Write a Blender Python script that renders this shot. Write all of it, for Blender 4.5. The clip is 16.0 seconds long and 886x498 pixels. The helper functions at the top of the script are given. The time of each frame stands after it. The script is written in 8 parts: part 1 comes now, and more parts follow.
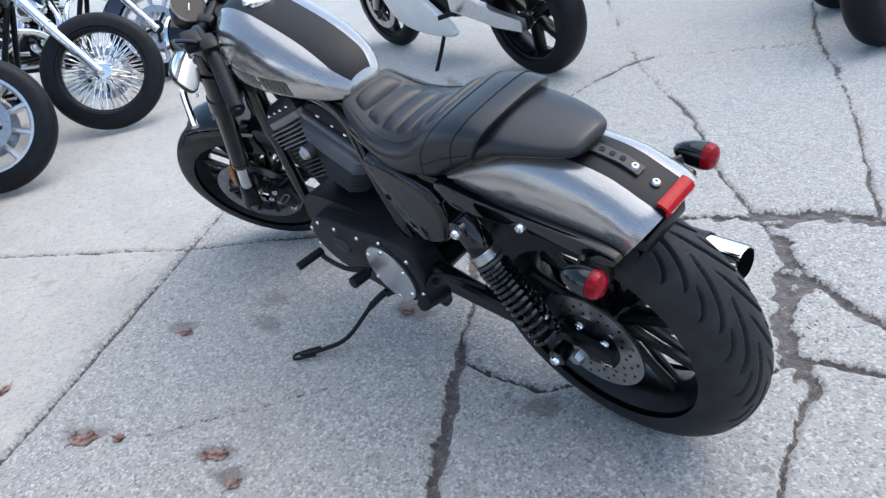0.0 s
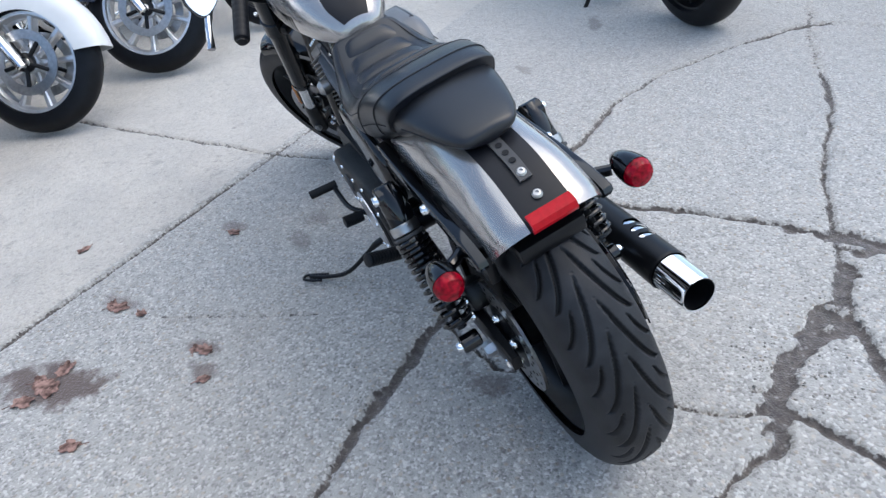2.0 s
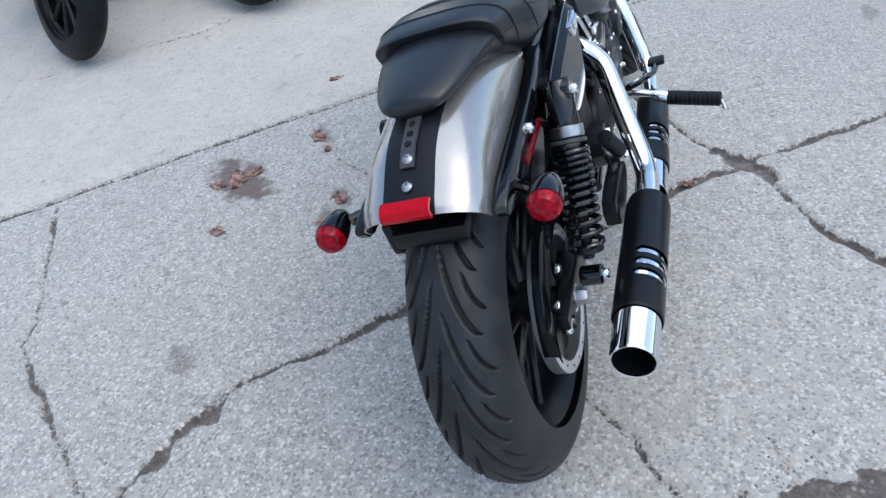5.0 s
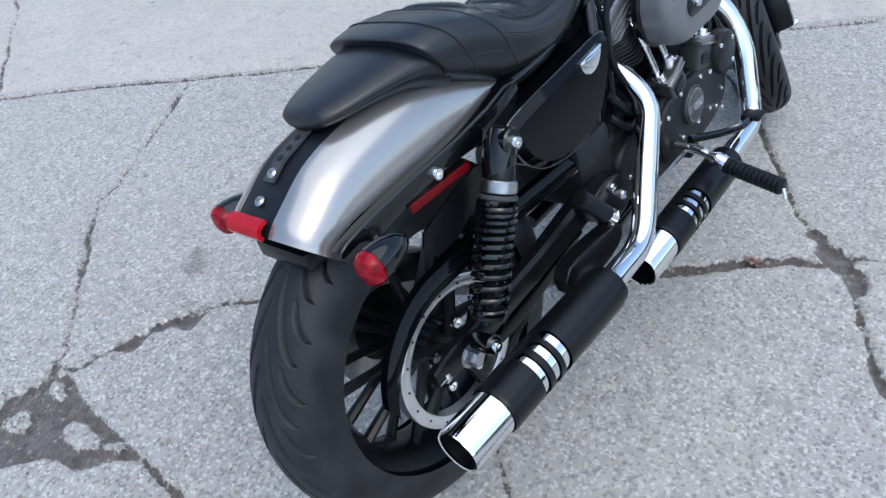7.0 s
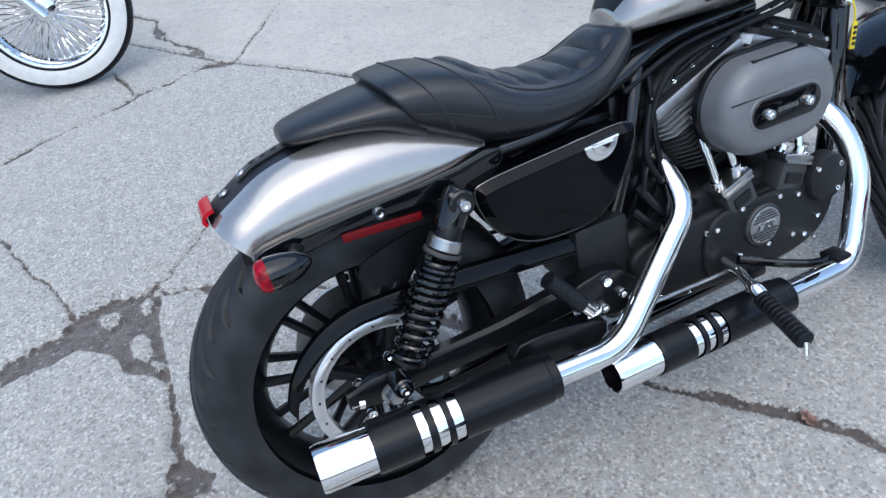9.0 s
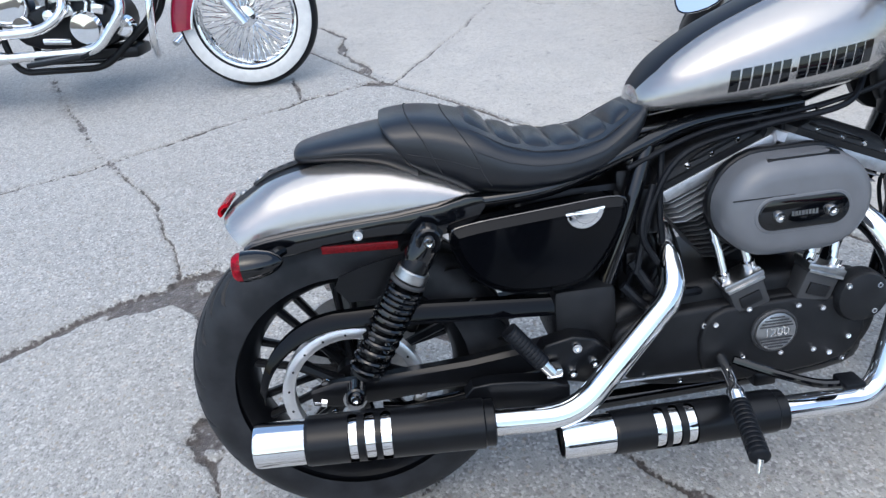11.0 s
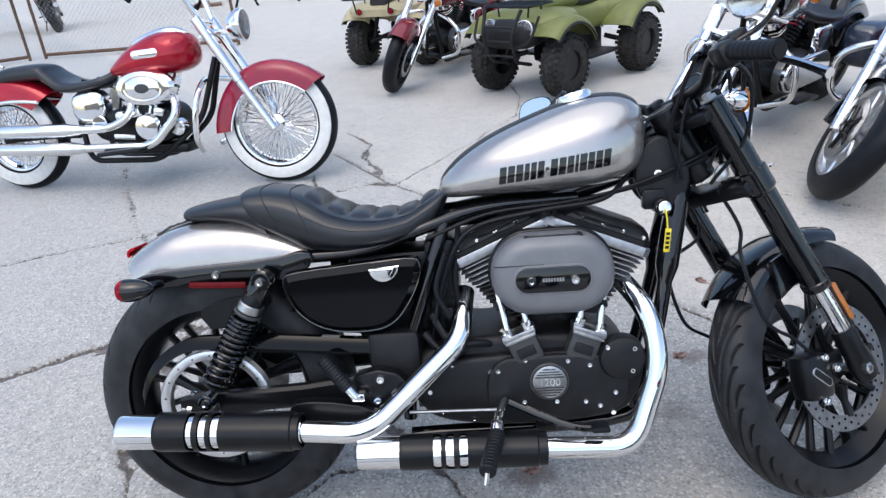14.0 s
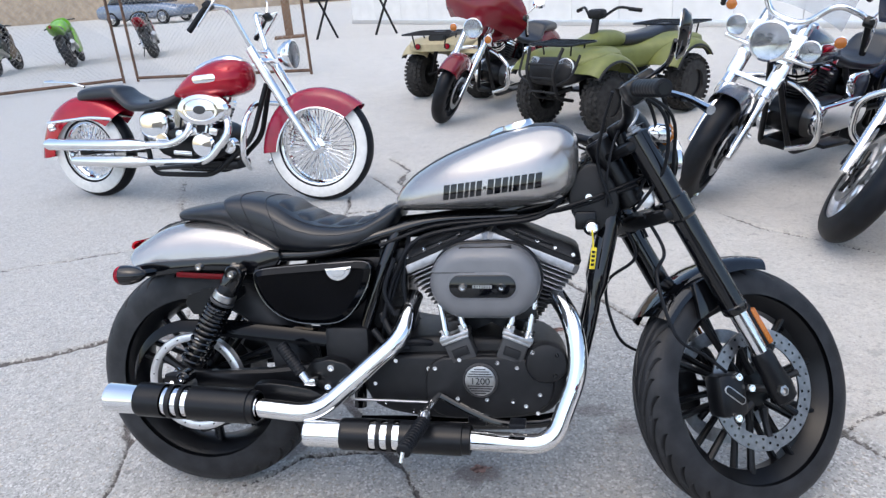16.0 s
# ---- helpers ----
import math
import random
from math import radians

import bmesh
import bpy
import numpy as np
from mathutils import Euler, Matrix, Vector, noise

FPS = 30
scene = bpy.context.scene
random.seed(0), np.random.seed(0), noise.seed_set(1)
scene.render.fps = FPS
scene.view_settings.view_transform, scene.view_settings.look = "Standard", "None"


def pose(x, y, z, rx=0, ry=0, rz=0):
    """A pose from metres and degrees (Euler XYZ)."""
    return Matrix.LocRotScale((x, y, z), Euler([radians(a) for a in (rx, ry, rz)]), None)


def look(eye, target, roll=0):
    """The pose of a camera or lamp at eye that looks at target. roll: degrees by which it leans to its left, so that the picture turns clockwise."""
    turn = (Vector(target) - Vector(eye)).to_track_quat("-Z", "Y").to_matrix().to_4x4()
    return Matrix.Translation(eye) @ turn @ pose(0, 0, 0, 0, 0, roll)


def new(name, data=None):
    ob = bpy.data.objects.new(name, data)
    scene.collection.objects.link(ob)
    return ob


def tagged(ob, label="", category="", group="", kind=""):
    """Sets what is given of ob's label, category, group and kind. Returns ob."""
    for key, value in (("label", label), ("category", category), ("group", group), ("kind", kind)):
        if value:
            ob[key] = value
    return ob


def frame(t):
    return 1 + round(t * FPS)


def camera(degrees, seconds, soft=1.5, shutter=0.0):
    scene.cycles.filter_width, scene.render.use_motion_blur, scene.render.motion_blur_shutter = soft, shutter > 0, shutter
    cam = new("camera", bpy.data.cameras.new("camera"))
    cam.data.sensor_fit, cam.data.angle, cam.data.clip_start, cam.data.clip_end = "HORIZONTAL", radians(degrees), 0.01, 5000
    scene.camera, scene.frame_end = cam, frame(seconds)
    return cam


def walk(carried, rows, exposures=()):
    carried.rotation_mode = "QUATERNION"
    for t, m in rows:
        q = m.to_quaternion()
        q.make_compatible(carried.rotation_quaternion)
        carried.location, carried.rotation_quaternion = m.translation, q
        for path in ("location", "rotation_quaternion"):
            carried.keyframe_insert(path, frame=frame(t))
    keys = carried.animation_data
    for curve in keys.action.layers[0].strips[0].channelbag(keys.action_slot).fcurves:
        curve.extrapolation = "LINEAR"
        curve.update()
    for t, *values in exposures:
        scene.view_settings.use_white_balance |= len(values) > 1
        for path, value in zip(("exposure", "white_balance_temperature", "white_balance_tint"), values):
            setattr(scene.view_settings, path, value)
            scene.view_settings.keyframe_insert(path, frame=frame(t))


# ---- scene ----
cam = camera(64.8, 16.0, soft=1.4)
PATH = [
    (0, (-0.663, 1.055, 1.212), (0.687, -0.015, 0.196), -9.9),
    (0.5, (-0.697, 0.931, 1.213), (0.694, -0.039, 0.153), -8.7),
    (1, (-0.75, 0.826, 1.214), (0.719, 0.003, 0.134), -9.1),
    (1.5, (-0.856, 0.698, 1.226), (0.68, 0.021, 0.138), -8.6),
    (2, (-0.887, 0.597, 1.215), (0.67, 0.057, 0.081), -8.8),
    (2.5, (-0.887, 0.49, 1.224), (0.677, 0.085, 0.044), -8.1),
    (3, (-0.917, 0.364, 1.232), (0.661, 0.132, 0.026), -8.8),
    (3.5, (-0.955, 0.227, 1.245), (0.629, 0.216, 0.023), -8.7),
    (6, (-0.677, -0.315, 1.246), (0.563, 0.491, -0.1), -12.2),
    (6.5, (-0.575, -0.387, 1.251), (0.566, 0.523, -0.116), -10.8),
    (7, (-0.483, -0.518, 1.265), (0.546, 0.498, -0.116), -8.5),
    (7.5, (-0.407, -0.654, 1.273), (0.555, 0.492, -0.054), -6.7),
    (8, (-0.299, -0.699, 1.261), (0.563, 0.556, -0.036), -7.0),
    (8.5, (-0.209, -0.729, 1.263), (0.502, 0.608, -0.043), -7.2),
    (9, (-0.135, -0.801, 1.27), (0.413, 0.651, 0.009), -7.4),
    (11.5, (0.264, -1.033, 1.294), (0.296, 0.648, 0.212), -5.5),
    (12, (0.352, -1.126, 1.294), (0.365, 0.615, 0.311), -5.2),
    (12.5, (0.445, -1.154, 1.294), (0.432, 0.614, 0.358), -5.4),
    (13, (0.545, -1.182, 1.307), (0.466, 0.606, 0.415), -5.3),
    (13.5, (0.616, -1.231, 1.312), (0.505, 0.564, 0.439), -5.4),
    (14, (0.705, -1.329, 1.322), (0.563, 0.479, 0.478), -5.5),
    (14.5, (0.778, -1.393, 1.319), (0.651, 0.427, 0.499), -6.3),
    (15, (0.863, -1.386, 1.322), (0.732, 0.437, 0.512), -5.8),
    (15.5, (0.939, -1.415, 1.321), (0.713, 0.415, 0.546), -5.0),
    (16, (1.015, -1.493, 1.32), (0.672, 0.332, 0.578), -4.6),
]
walk(cam, [(t, look(eye, target, roll)) for t, eye, target, roll in PATH], exposures=[(0.0, 1.22, 6380, 6), (2.5, 1.06, 6330, 6), (8.0, 1.0, 6120, 5), (16.0, 1.14, 6620, 9)])

# ---- light ----
world = bpy.data.worlds.new("world")
scene.world = world
world.use_nodes = True
sky = world.node_tree.nodes.new("ShaderNodeTexSky")
sky.sky_type, sky.sun_disc = "NISHITA", False
sky.sun_elevation, sky.sun_rotation, sky.air_density, sky.dust_density = radians(60), radians(200), 1.0, 2.0
world.node_tree.links.new(sky.outputs[0], world.node_tree.nodes["Background"].inputs[0])
world.node_tree.nodes["Background"].inputs[1].default_value = 0.13
sun = new("sun", bpy.data.lights.new("sun", "SUN"))
sun.data.energy, sun.data.angle, sun.data.color = 0.7, radians(80), (1.0, 0.96, 0.90)
sun.matrix_world = look((0.4, -1.2, 10), (0, 0, 0))


# ---- materials ----
def mat(name, col, rough=0.5, metal=0.0, var=0.12, scale=30.0, bump=0.05, bscale=300.0, coat=0.0, trans=0.0, rvar=0.1, col2=None, spec=0.5):
    m = bpy.data.materials.new(name)
    m.use_nodes = True
    nt = m.node_tree
    n, ln = nt.nodes, nt.links
    p = n["Principled BSDF"]
    tc = n.new("ShaderNodeTexCoord")
    info = n.new("ShaderNodeObjectInfo")
    a = n.new("ShaderNodeTexNoise")
    a.inputs["Scale"].default_value, a.inputs["Detail"].default_value = scale, 6
    ln.new(tc.outputs["Object"], a.inputs["Vector"])
    mix = n.new("ShaderNodeMix")
    mix.data_type = "RGBA"
    lo = [max(0, c * (1 - var)) for c in col]
    hi = [min(1, c * (1 + var)) for c in (col2 or col)]
    mix.inputs["A"].default_value, mix.inputs["B"].default_value = (*lo, 1), (*hi, 1)
    ramp = n.new("ShaderNodeMapRange")
    ramp.inputs["From Min"].default_value, ramp.inputs["From Max"].default_value = 0.35, 0.65
    ln.new(a.outputs["Fac"], ramp.inputs["Value"])
    ln.new(ramp.outputs[0], mix.inputs["Factor"])
    ln.new(mix.outputs["Result"], p.inputs["Base Color"])
    r2 = n.new("ShaderNodeMapRange")
    r2.inputs["To Min"].default_value, r2.inputs["To Max"].default_value = max(0.02, rough * (1 - rvar)), min(1, rough * (1 + rvar))
    ln.new(a.outputs["Fac"], r2.inputs["Value"])
    ln.new(r2.outputs[0], p.inputs["Roughness"])
    p.inputs["Metallic"].default_value = metal
    p.inputs["Specular IOR Level"].default_value = spec
    p.inputs["Coat Weight"].default_value, p.inputs["Coat Roughness"].default_value = coat, 0.04
    p.inputs["Transmission Weight"].default_value = trans
    if bump:
        b = n.new("ShaderNodeTexNoise")
        b.inputs["Scale"].default_value, b.inputs["Detail"].default_value = bscale, 4
        ln.new(tc.outputs["Object"], b.inputs["Vector"])
        bp = n.new("ShaderNodeBump")
        bp.inputs["Strength"].default_value, bp.inputs["Distance"].default_value = bump, 0.002
        ln.new(b.outputs["Fac"], bp.inputs["Height"])
        ln.new(bp.outputs[0], p.inputs["Normal"])
    return m


SILVER = mat("silver_metallic_paint", (0.42, 0.40, 0.385), 0.24, 0.75, 0.05, 6, 0.02, 1500, coat=1.0)
BLACK = mat("gloss_black_paint", (0.0026, 0.003, 0.0042), 0.06, 0, 0.2, 12, 0.0, coat=0.3, spec=0.46)
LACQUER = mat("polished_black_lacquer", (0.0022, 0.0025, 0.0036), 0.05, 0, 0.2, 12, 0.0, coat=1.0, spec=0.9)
DEEPBLACK = mat("deep_black_lacquer", (0.0022, 0.0025, 0.0036), 0.05, 0, 0.2, 12, 0.0, spec=0.20)
DENIM = mat("satin_black_stripe", (0.0075, 0.0082, 0.0115), 0.42, 0, 0.1, 20, 0.02, 900, spec=0.28)
WRINKLE = mat("wrinkle_black_coating", (0.0082, 0.0088, 0.0105), 0.44, 0, 0.2, 40, 0.3, 900, spec=0.33)
SATIN = mat("satin_black_metal", (0.0045, 0.0050, 0.0064), 0.30, 0.0, 0.2, 25, 0.06, 500, spec=0.30)
AIRGREY = mat("slate_grey_powder_coat", (0.155, 0.160, 0.172), 0.37, 0.1, 0.05, 25, 0.10, 1200, spec=0.5)
GREYCOAT = mat("charcoal_grey_coating", (0.055, 0.056, 0.059), 0.46, 0.2, 0.08, 25, 0.12, 1200, spec=0.4)
CHROME = mat("chrome", (0.86, 0.87, 0.88), 0.05, 1, 0.02, 10, 0.0)
DISC = mat("worn_brake_steel", (0.30, 0.30, 0.31), 0.34, 1, 0.15, 60, 0.08, 600)
STEEL = mat("brushed_steel", (0.44, 0.44, 0.44), 0.30, 1, 0.12, 60, 0.08, 600)
ALLOY = mat("machined_alloy", (0.74, 0.74, 0.75), 0.30, 0.9, 0.06, 40, 0.05, 500)
BARE = mat("bare_machined_head", (0.40, 0.41, 0.43), 0.42, 0.85, 0.12, 90, 0.1, 500)
RUBBER = mat("tyre_rubber", (0.0050, 0.0060, 0.0085), 0.44, 0, 0.3, 18, 0.12, 700, spec=0.24)
DUSTY = mat("dusty_offroad_rubber", (0.030, 0.029, 0.028), 0.8, 0, 0.4, 25, 0.3, 300, spec=0.25)
LEATHER = mat("black_vinyl_leather", (0.0062, 0.0076, 0.0112), 0.34, 0, 0.15, 15, 0.14, 650, spec=0.62)
TREAD = mat("dusty_tread_rubber", (0.0115, 0.0127, 0.0155), 0.50, 0, 0.25, 22, 0.15, 700, col2=(0.018, 0.019, 0.022), spec=0.34)
# the groove attribute mixes the rubber to a darker colour
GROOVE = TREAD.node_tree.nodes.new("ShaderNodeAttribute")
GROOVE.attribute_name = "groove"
GROOVE_MIX = TREAD.node_tree.nodes.new("ShaderNodeMix")
GROOVE_MIX.data_type = "RGBA"
GROOVE_MIX.inputs["B"].default_value = (0.003, 0.003, 0.0035, 1)
TREAD.node_tree.links.new(GROOVE.outputs["Fac"], GROOVE_MIX.inputs["Factor"])
TREAD.node_tree.links.new(TREAD.node_tree.nodes["Principled BSDF"].inputs["Base Color"].links[0].from_socket, GROOVE_MIX.inputs["A"])
TREAD.node_tree.links.new(GROOVE_MIX.outputs["Result"], TREAD.node_tree.nodes["Principled BSDF"].inputs["Base Color"])
STITCH = mat("grey_thread", (0.022, 0.023, 0.026), 0.8, 0, 0.1, 80, 0.1)
REDLENS = mat("red_lens", (0.24, 0.0010, 0.010), 0.08, 0, 0.50, 110, 0.08, 220, spec=0.22)
TAILRED = mat("bright_red_tail_lens", (0.42, 0.003, 0.012), 0.18, 0, 0.12, 90, 0.05, 220, spec=0.2)
REFLECT = mat("red_reflector", (0.11, 0.0015, 0.004), 0.25, 0, 0.3, 300, 0.2, 400, spec=0.2)
AMBER = mat("amber_reflector", (0.42, 0.13, 0.015), 0.25, 0, 0.3, 300, 0.2, 400, coat=0.5)
CLEAR = mat("clear_lens", (0.75, 0.77, 0.78), 0.08, 0.3, 0.15, 90, 0.3, 90, coat=1.0)
MIRROR = mat("mirror_glass", (0.92, 0.93, 0.94), 0.02, 1, 0.01, 5, 0)
YELLOW = mat("yellow_tag", (0.75, 0.6, 0.03), 0.5, 0, 0.1, 60, 0.1)
CHIPS = mat("concrete_chips", (0.20, 0.19, 0.175), 0.9, 0, 0.3, 40, 0.4, 300, spec=0.2)
GLASS_CLEAR = mat("tinted_clear_plastic", (0.75, 0.78, 0.82), 0.06, 0, 0.02, 4, 0, trans=0.92)
LEAF = mat("dry_brown_leaf", (0.135, 0.070, 0.055), 0.75, 0, 0.6, 60, 0.6, 140, col2=(0.24, 0.150, 0.125), spec=0.25)
RED = mat("candy_red_paint", (0.36, 0.003, 0.018), 0.14, 0.25, 0.1, 8, 0, coat=0.4, spec=0.35)
DULLRED = mat("dusty_red_paint", (0.25, 0.006, 0.030), 0.22, 0, 0.1, 12, 0, coat=0.5, spec=0.3)
BURGUNDY = mat("burgundy_paint", (0.16, 0.006, 0.014), 0.16, 0.1, 0.1, 8, 0, coat=0.4, spec=0.4)
WHITE = mat("white_paint", (0.78, 0.78, 0.77), 0.3, 0, 0.05, 8, 0, coat=0.6)
WHITEWALL = mat("whitewall_rubber", (0.72, 0.72, 0.70), 0.6, 0, 0.06, 30, 0.05)
NAVY = mat("dark_blue_paint", (0.018, 0.026, 0.05), 0.22, 0, 0.1, 10, 0, coat=0.8)
OLIVE = mat("olive_green_plastic", (0.15, 0.165, 0.045), 0.45, 0, 0.08, 15, 0.05, 500)
TAN = mat("tan_plastic", (0.42, 0.36, 0.22), 0.5, 0, 0.08, 15, 0.05, 500)
PLASTIC = mat("black_plastic", (0.012, 0.012, 0.013), 0.5, 0, 0.2, 20, 0.15, 500, spec=0.3)
LIME = mat("lime_green_paint", (0.16, 0.42, 0.02), 0.3, 0, 0.1, 10, 0, coat=0.5)
RUST = mat("rusted_steel", (0.14, 0.085, 0.06), 0.8, 0.3, 0.4, 25, 0.4, 200)
GALV = mat("galvanised_wire", (0.38, 0.38, 0.37), 0.45, 0.8, 0.1, 30, 0.1)
CARBLUE = mat("blue_grey_car_paint", (0.16, 0.2, 0.27), 0.25, 0.3, 0.05, 5, 0, coat=1.0)
GLASS = mat("dark_window_glass", (0.03, 0.035, 0.04), 0.05, 0, 0.1, 5, 0, coat=1.0)
WOOD = mat("weathered_brown_wood", (0.16, 0.09, 0.05), 0.7, 0, 0.3, 12, 0.4, 90)
PANEL = mat("white_trailer_panel", (0.82, 0.82, 0.81), 0.4, 0, 0.04, 3, 0.02, 80)
BRICK = mat("tan_wall_render", (0.42, 0.34, 0.26), 0.85, 0, 0.15, 3, 0.3, 60)


def concrete():
    m = bpy.data.materials.new("exposed_aggregate_concrete")
    m.use_nodes = True
    n, ln = m.node_tree.nodes, m.node_tree.links
    p = n["Principled BSDF"]
    tc = n.new("ShaderNodeTexCoord")

    def noise_tex(scale, detail=5, rough=0.6):
        t = n.new("ShaderNodeTexNoise")
        t.inputs["Scale"].default_value, t.inputs["Detail"].default_value, t.inputs["Roughness"].default_value = scale, detail, rough
        ln.new(tc.outputs["Object"], t.inputs["Vector"])
        return t

    def remap(src, a, b, c, d):
        r = n.new("ShaderNodeMapRange")
        for k, v in zip(("From Min", "From Max", "To Min", "To Max"), (a, b, c, d)):
            r.inputs[k].default_value = v
        ln.new(src, r.inputs["Value"])
        return r.outputs[0]

    def blend(fac, a, b, mode="MIX"):
        x = n.new("ShaderNodeMix")
        x.data_type, x.blend_type = "RGBA", mode
        for key, v in (("Factor", fac), ("A", a), ("B", b)):
            if isinstance(v, (tuple, float, int)):
                x.inputs[key].default_value = v
            else:
                ln.new(v, x.inputs[key])
        return x.outputs["Result"]

    big, mid, fine, grit = noise_tex(0.55, 6), noise_tex(5.0, 6), noise_tex(85.0, 4, 0.7), noise_tex(60.0, 6, 0.8)
    vor = n.new("ShaderNodeTexVoronoi")
    vor.inputs["Scale"].default_value = 165.0
    ln.new(tc.outputs["Object"], vor.inputs["Vector"])
    sep = n.new("ShaderNodeSeparateColor")
    ln.new(vor.outputs["Color"], sep.inputs[0])
    # two pours: a paler, smoother slab lies beyond the long straight joint
    xyz = n.new("ShaderNodeSeparateXYZ")
    ln.new(tc.outputs["Object"], xyz.inputs[0])
    dot_ = n.new("ShaderNodeVectorMath")
    dot_.operation = "DOT_PRODUCT"
    ln.new(tc.outputs["Object"], dot_.inputs[0])
    dot_.inputs[1].default_value = (0.792, 0.611, 0)
    pale = remap(dot_.outputs["Value"], 1.652, 1.658, 0, 1)
    near = blend(remap(big.outputs["Fac"], 0.35, 0.65, 0, 1), (0.314, 0.308, 0.291, 1), (0.368, 0.357, 0.335, 1))
    far = blend(remap(big.outputs["Fac"], 0.35, 0.65, 0, 1), (0.480, 0.443, 0.392, 1), (0.545, 0.508, 0.446, 1))
    base = blend(pale, near, far)
    lump = noise_tex(26.0, 8, 0.7)
    base = blend(remap(lump.outputs["Fac"], 0.46, 0.66, 0, 0.58), base, (0.50, 0.475, 0.43, 1))
    base = blend(remap(lump.outputs["Fac"], 0.48, 0.34, 0, 0.62), base, (0.22, 0.208, 0.19, 1))
    base = blend(remap(mid.outputs["Fac"], 0.40, 0.72, 0, 0.45), base, (0.29, 0.282, 0.265, 1))
    calm = remap(pale, 0, 1, 1.0, 0.5)

    def times(a, b):
        q = n.new("ShaderNodeMath")
        q.operation = "MULTIPLY"
        ln.new(a, q.inputs[0])
        ln.new(b, q.inputs[1])
        return q.outputs[0]

    base = blend(times(remap(fine.outputs["Fac"], 0.38, 0.66, 0, 0.24), calm), base, (0.55, 0.54, 0.51, 1))
    base = blend(times(remap(grit.outputs["Fac"], 0.56, 0.72, 0, 0.34), calm), base, (0.15, 0.145, 0.138, 1))
    base = blend(times(remap(sep.outputs["Red"], 0.72, 0.88, 0, 0.56), calm), base, (0.12, 0.115, 0.11, 1))
    base = blend(times(remap(sep.outputs["Green"], 0.80, 0.92, 0, 0.54), calm), base, (0.72, 0.71, 0.68, 1))
    pits = n.new("ShaderNodeTexVoronoi")
    pits.inputs["Scale"].default_value = 6.5
    ln.new(tc.outputs["Object"], pits.inputs["Vector"])
    psep = n.new("ShaderNodeSeparateColor")
    ln.new(pits.outputs["Color"], psep.inputs[0])
    spot = times(remap(pits.outputs["Distance"], 0.05, 0.09, 0.6, 0.0), remap(psep.outputs["Blue"], 0.45, 0.7, 0, 1))
    base = blend(spot, base, (0.10, 0.095, 0.085, 1))
    peb = n.new("ShaderNodeTexVoronoi")
    peb.inputs["Scale"].default_value = 75.0
    ln.new(tc.outputs["Object"], peb.inputs["Vector"])
    pbs = n.new("ShaderNodeSeparateColor")
    ln.new(peb.outputs["Color"], pbs.inputs[0])
    round_ = remap(peb.outputs["Distance"], 0.22, 0.48, 1.0, 0.0)
    base = blend(times(times(round_, remap(pbs.outputs["Red"], 0.70, 0.86, 0, 0.72)), calm), base, (0.13, 0.12, 0.108, 1))
    base = blend(times(times(round_, remap(pbs.outputs["Green"], 0.72, 0.88, 0, 0.70)), calm), base, (0.66, 0.645, 0.60, 1))
    base = blend(times(times(round_, remap(pbs.outputs["Blue"], 0.84, 0.92, 0, 0.45)), calm), base, (0.40, 0.31, 0.22, 1))
    small = n.new("ShaderNodeTexVoronoi")
    small.inputs["Scale"].default_value = 21.0
    ln.new(tc.outputs["Object"], small.inputs["Vector"])
    ssep = n.new("ShaderNodeSeparateColor")
    ln.new(small.outputs["Color"], ssep.inputs[0])
    base = blend(times(remap(small.outputs["Distance"], 0.06, 0.16, 0.7, 0.0), remap(ssep.outputs["Red"], 0.70, 0.80, 0, 1)), base, (0.11, 0.10, 0.092, 1))
    base = blend(times(remap(small.outputs["Distance"], 0.08, 0.16, 0.7, 0.0), remap(ssep.outputs["Green"], 0.80, 0.88, 0, 1)), base, (0.66, 0.645, 0.61, 1))
    # flat worn spots with crisp, broken outlines
    worn = noise_tex(8.0, 9, 0.72)
    base = blend(remap(worn.outputs["Fac"], 0.605, 0.630, 0, 0.52), base, (0.215, 0.200, 0.180, 1))
    base = blend(remap(worn.outputs["Fac"], 0.365, 0.340, 0, 0.35), base, (0.47, 0.45, 0.41, 1))
    blot = noise_tex(2.2, 7, 0.65)
    base = blend(remap(blot.outputs["Fac"], 0.55, 0.75, 0, 0.35), base, (0.24, 0.232, 0.215, 1))
    # fine dust drift between warm and cool grey
    drift = noise_tex(1.3, 5, 0.6)
    base = blend(remap(drift.outputs["Fac"], 0.42, 0.66, 0, 0.22), base, (0.40, 0.372, 0.325, 1))
    # damp and oily spots, each with its own blurred, broken outline
    edge = noise_tex(14.0, 5, 0.65)
    for sx_, sy_, rx, ry, turn, deep in ((0.80, 1.16, 0.17, 0.085, 0.9, 1.0), (0.64, 0.78, 0.05, 0.03, 0.5, 0.7), (0.73, 0.76, 0.06, 0.025, 0.8, 0.7), (1.08, 0.96, 0.09, 0.03, 0.5, 0.6), (1.10, 0.39, 0.06, 0.035, 0.2, 0.45),
                                         (1.32, 0.57, 0.06, 0.03, 0.6, 0.6), (0.76, 0.08, 0.07, 0.05, 0.0, 0.7), (1.20, 0.31, 0.06, 0.04, 0.4, 0.4), (0.20, 0.15, 0.07, 0.035, 0.7, 0.6), (0.05, 0.95, 0.06, 0.035, 1.0, 0.5), (2.2, -1.5, 0.13, 0.035, -0.5, 0.6), (1.9, -0.9, 0.07, 0.03, 0.0, 0.5)):
        mp = n.new("ShaderNodeMapping")
        mp.vector_type = "TEXTURE"
        mp.inputs["Location"].default_value, mp.inputs["Rotation"].default_value, mp.inputs["Scale"].default_value = (sx_, sy_, 0), (0, 0, turn), (rx, ry, 1)
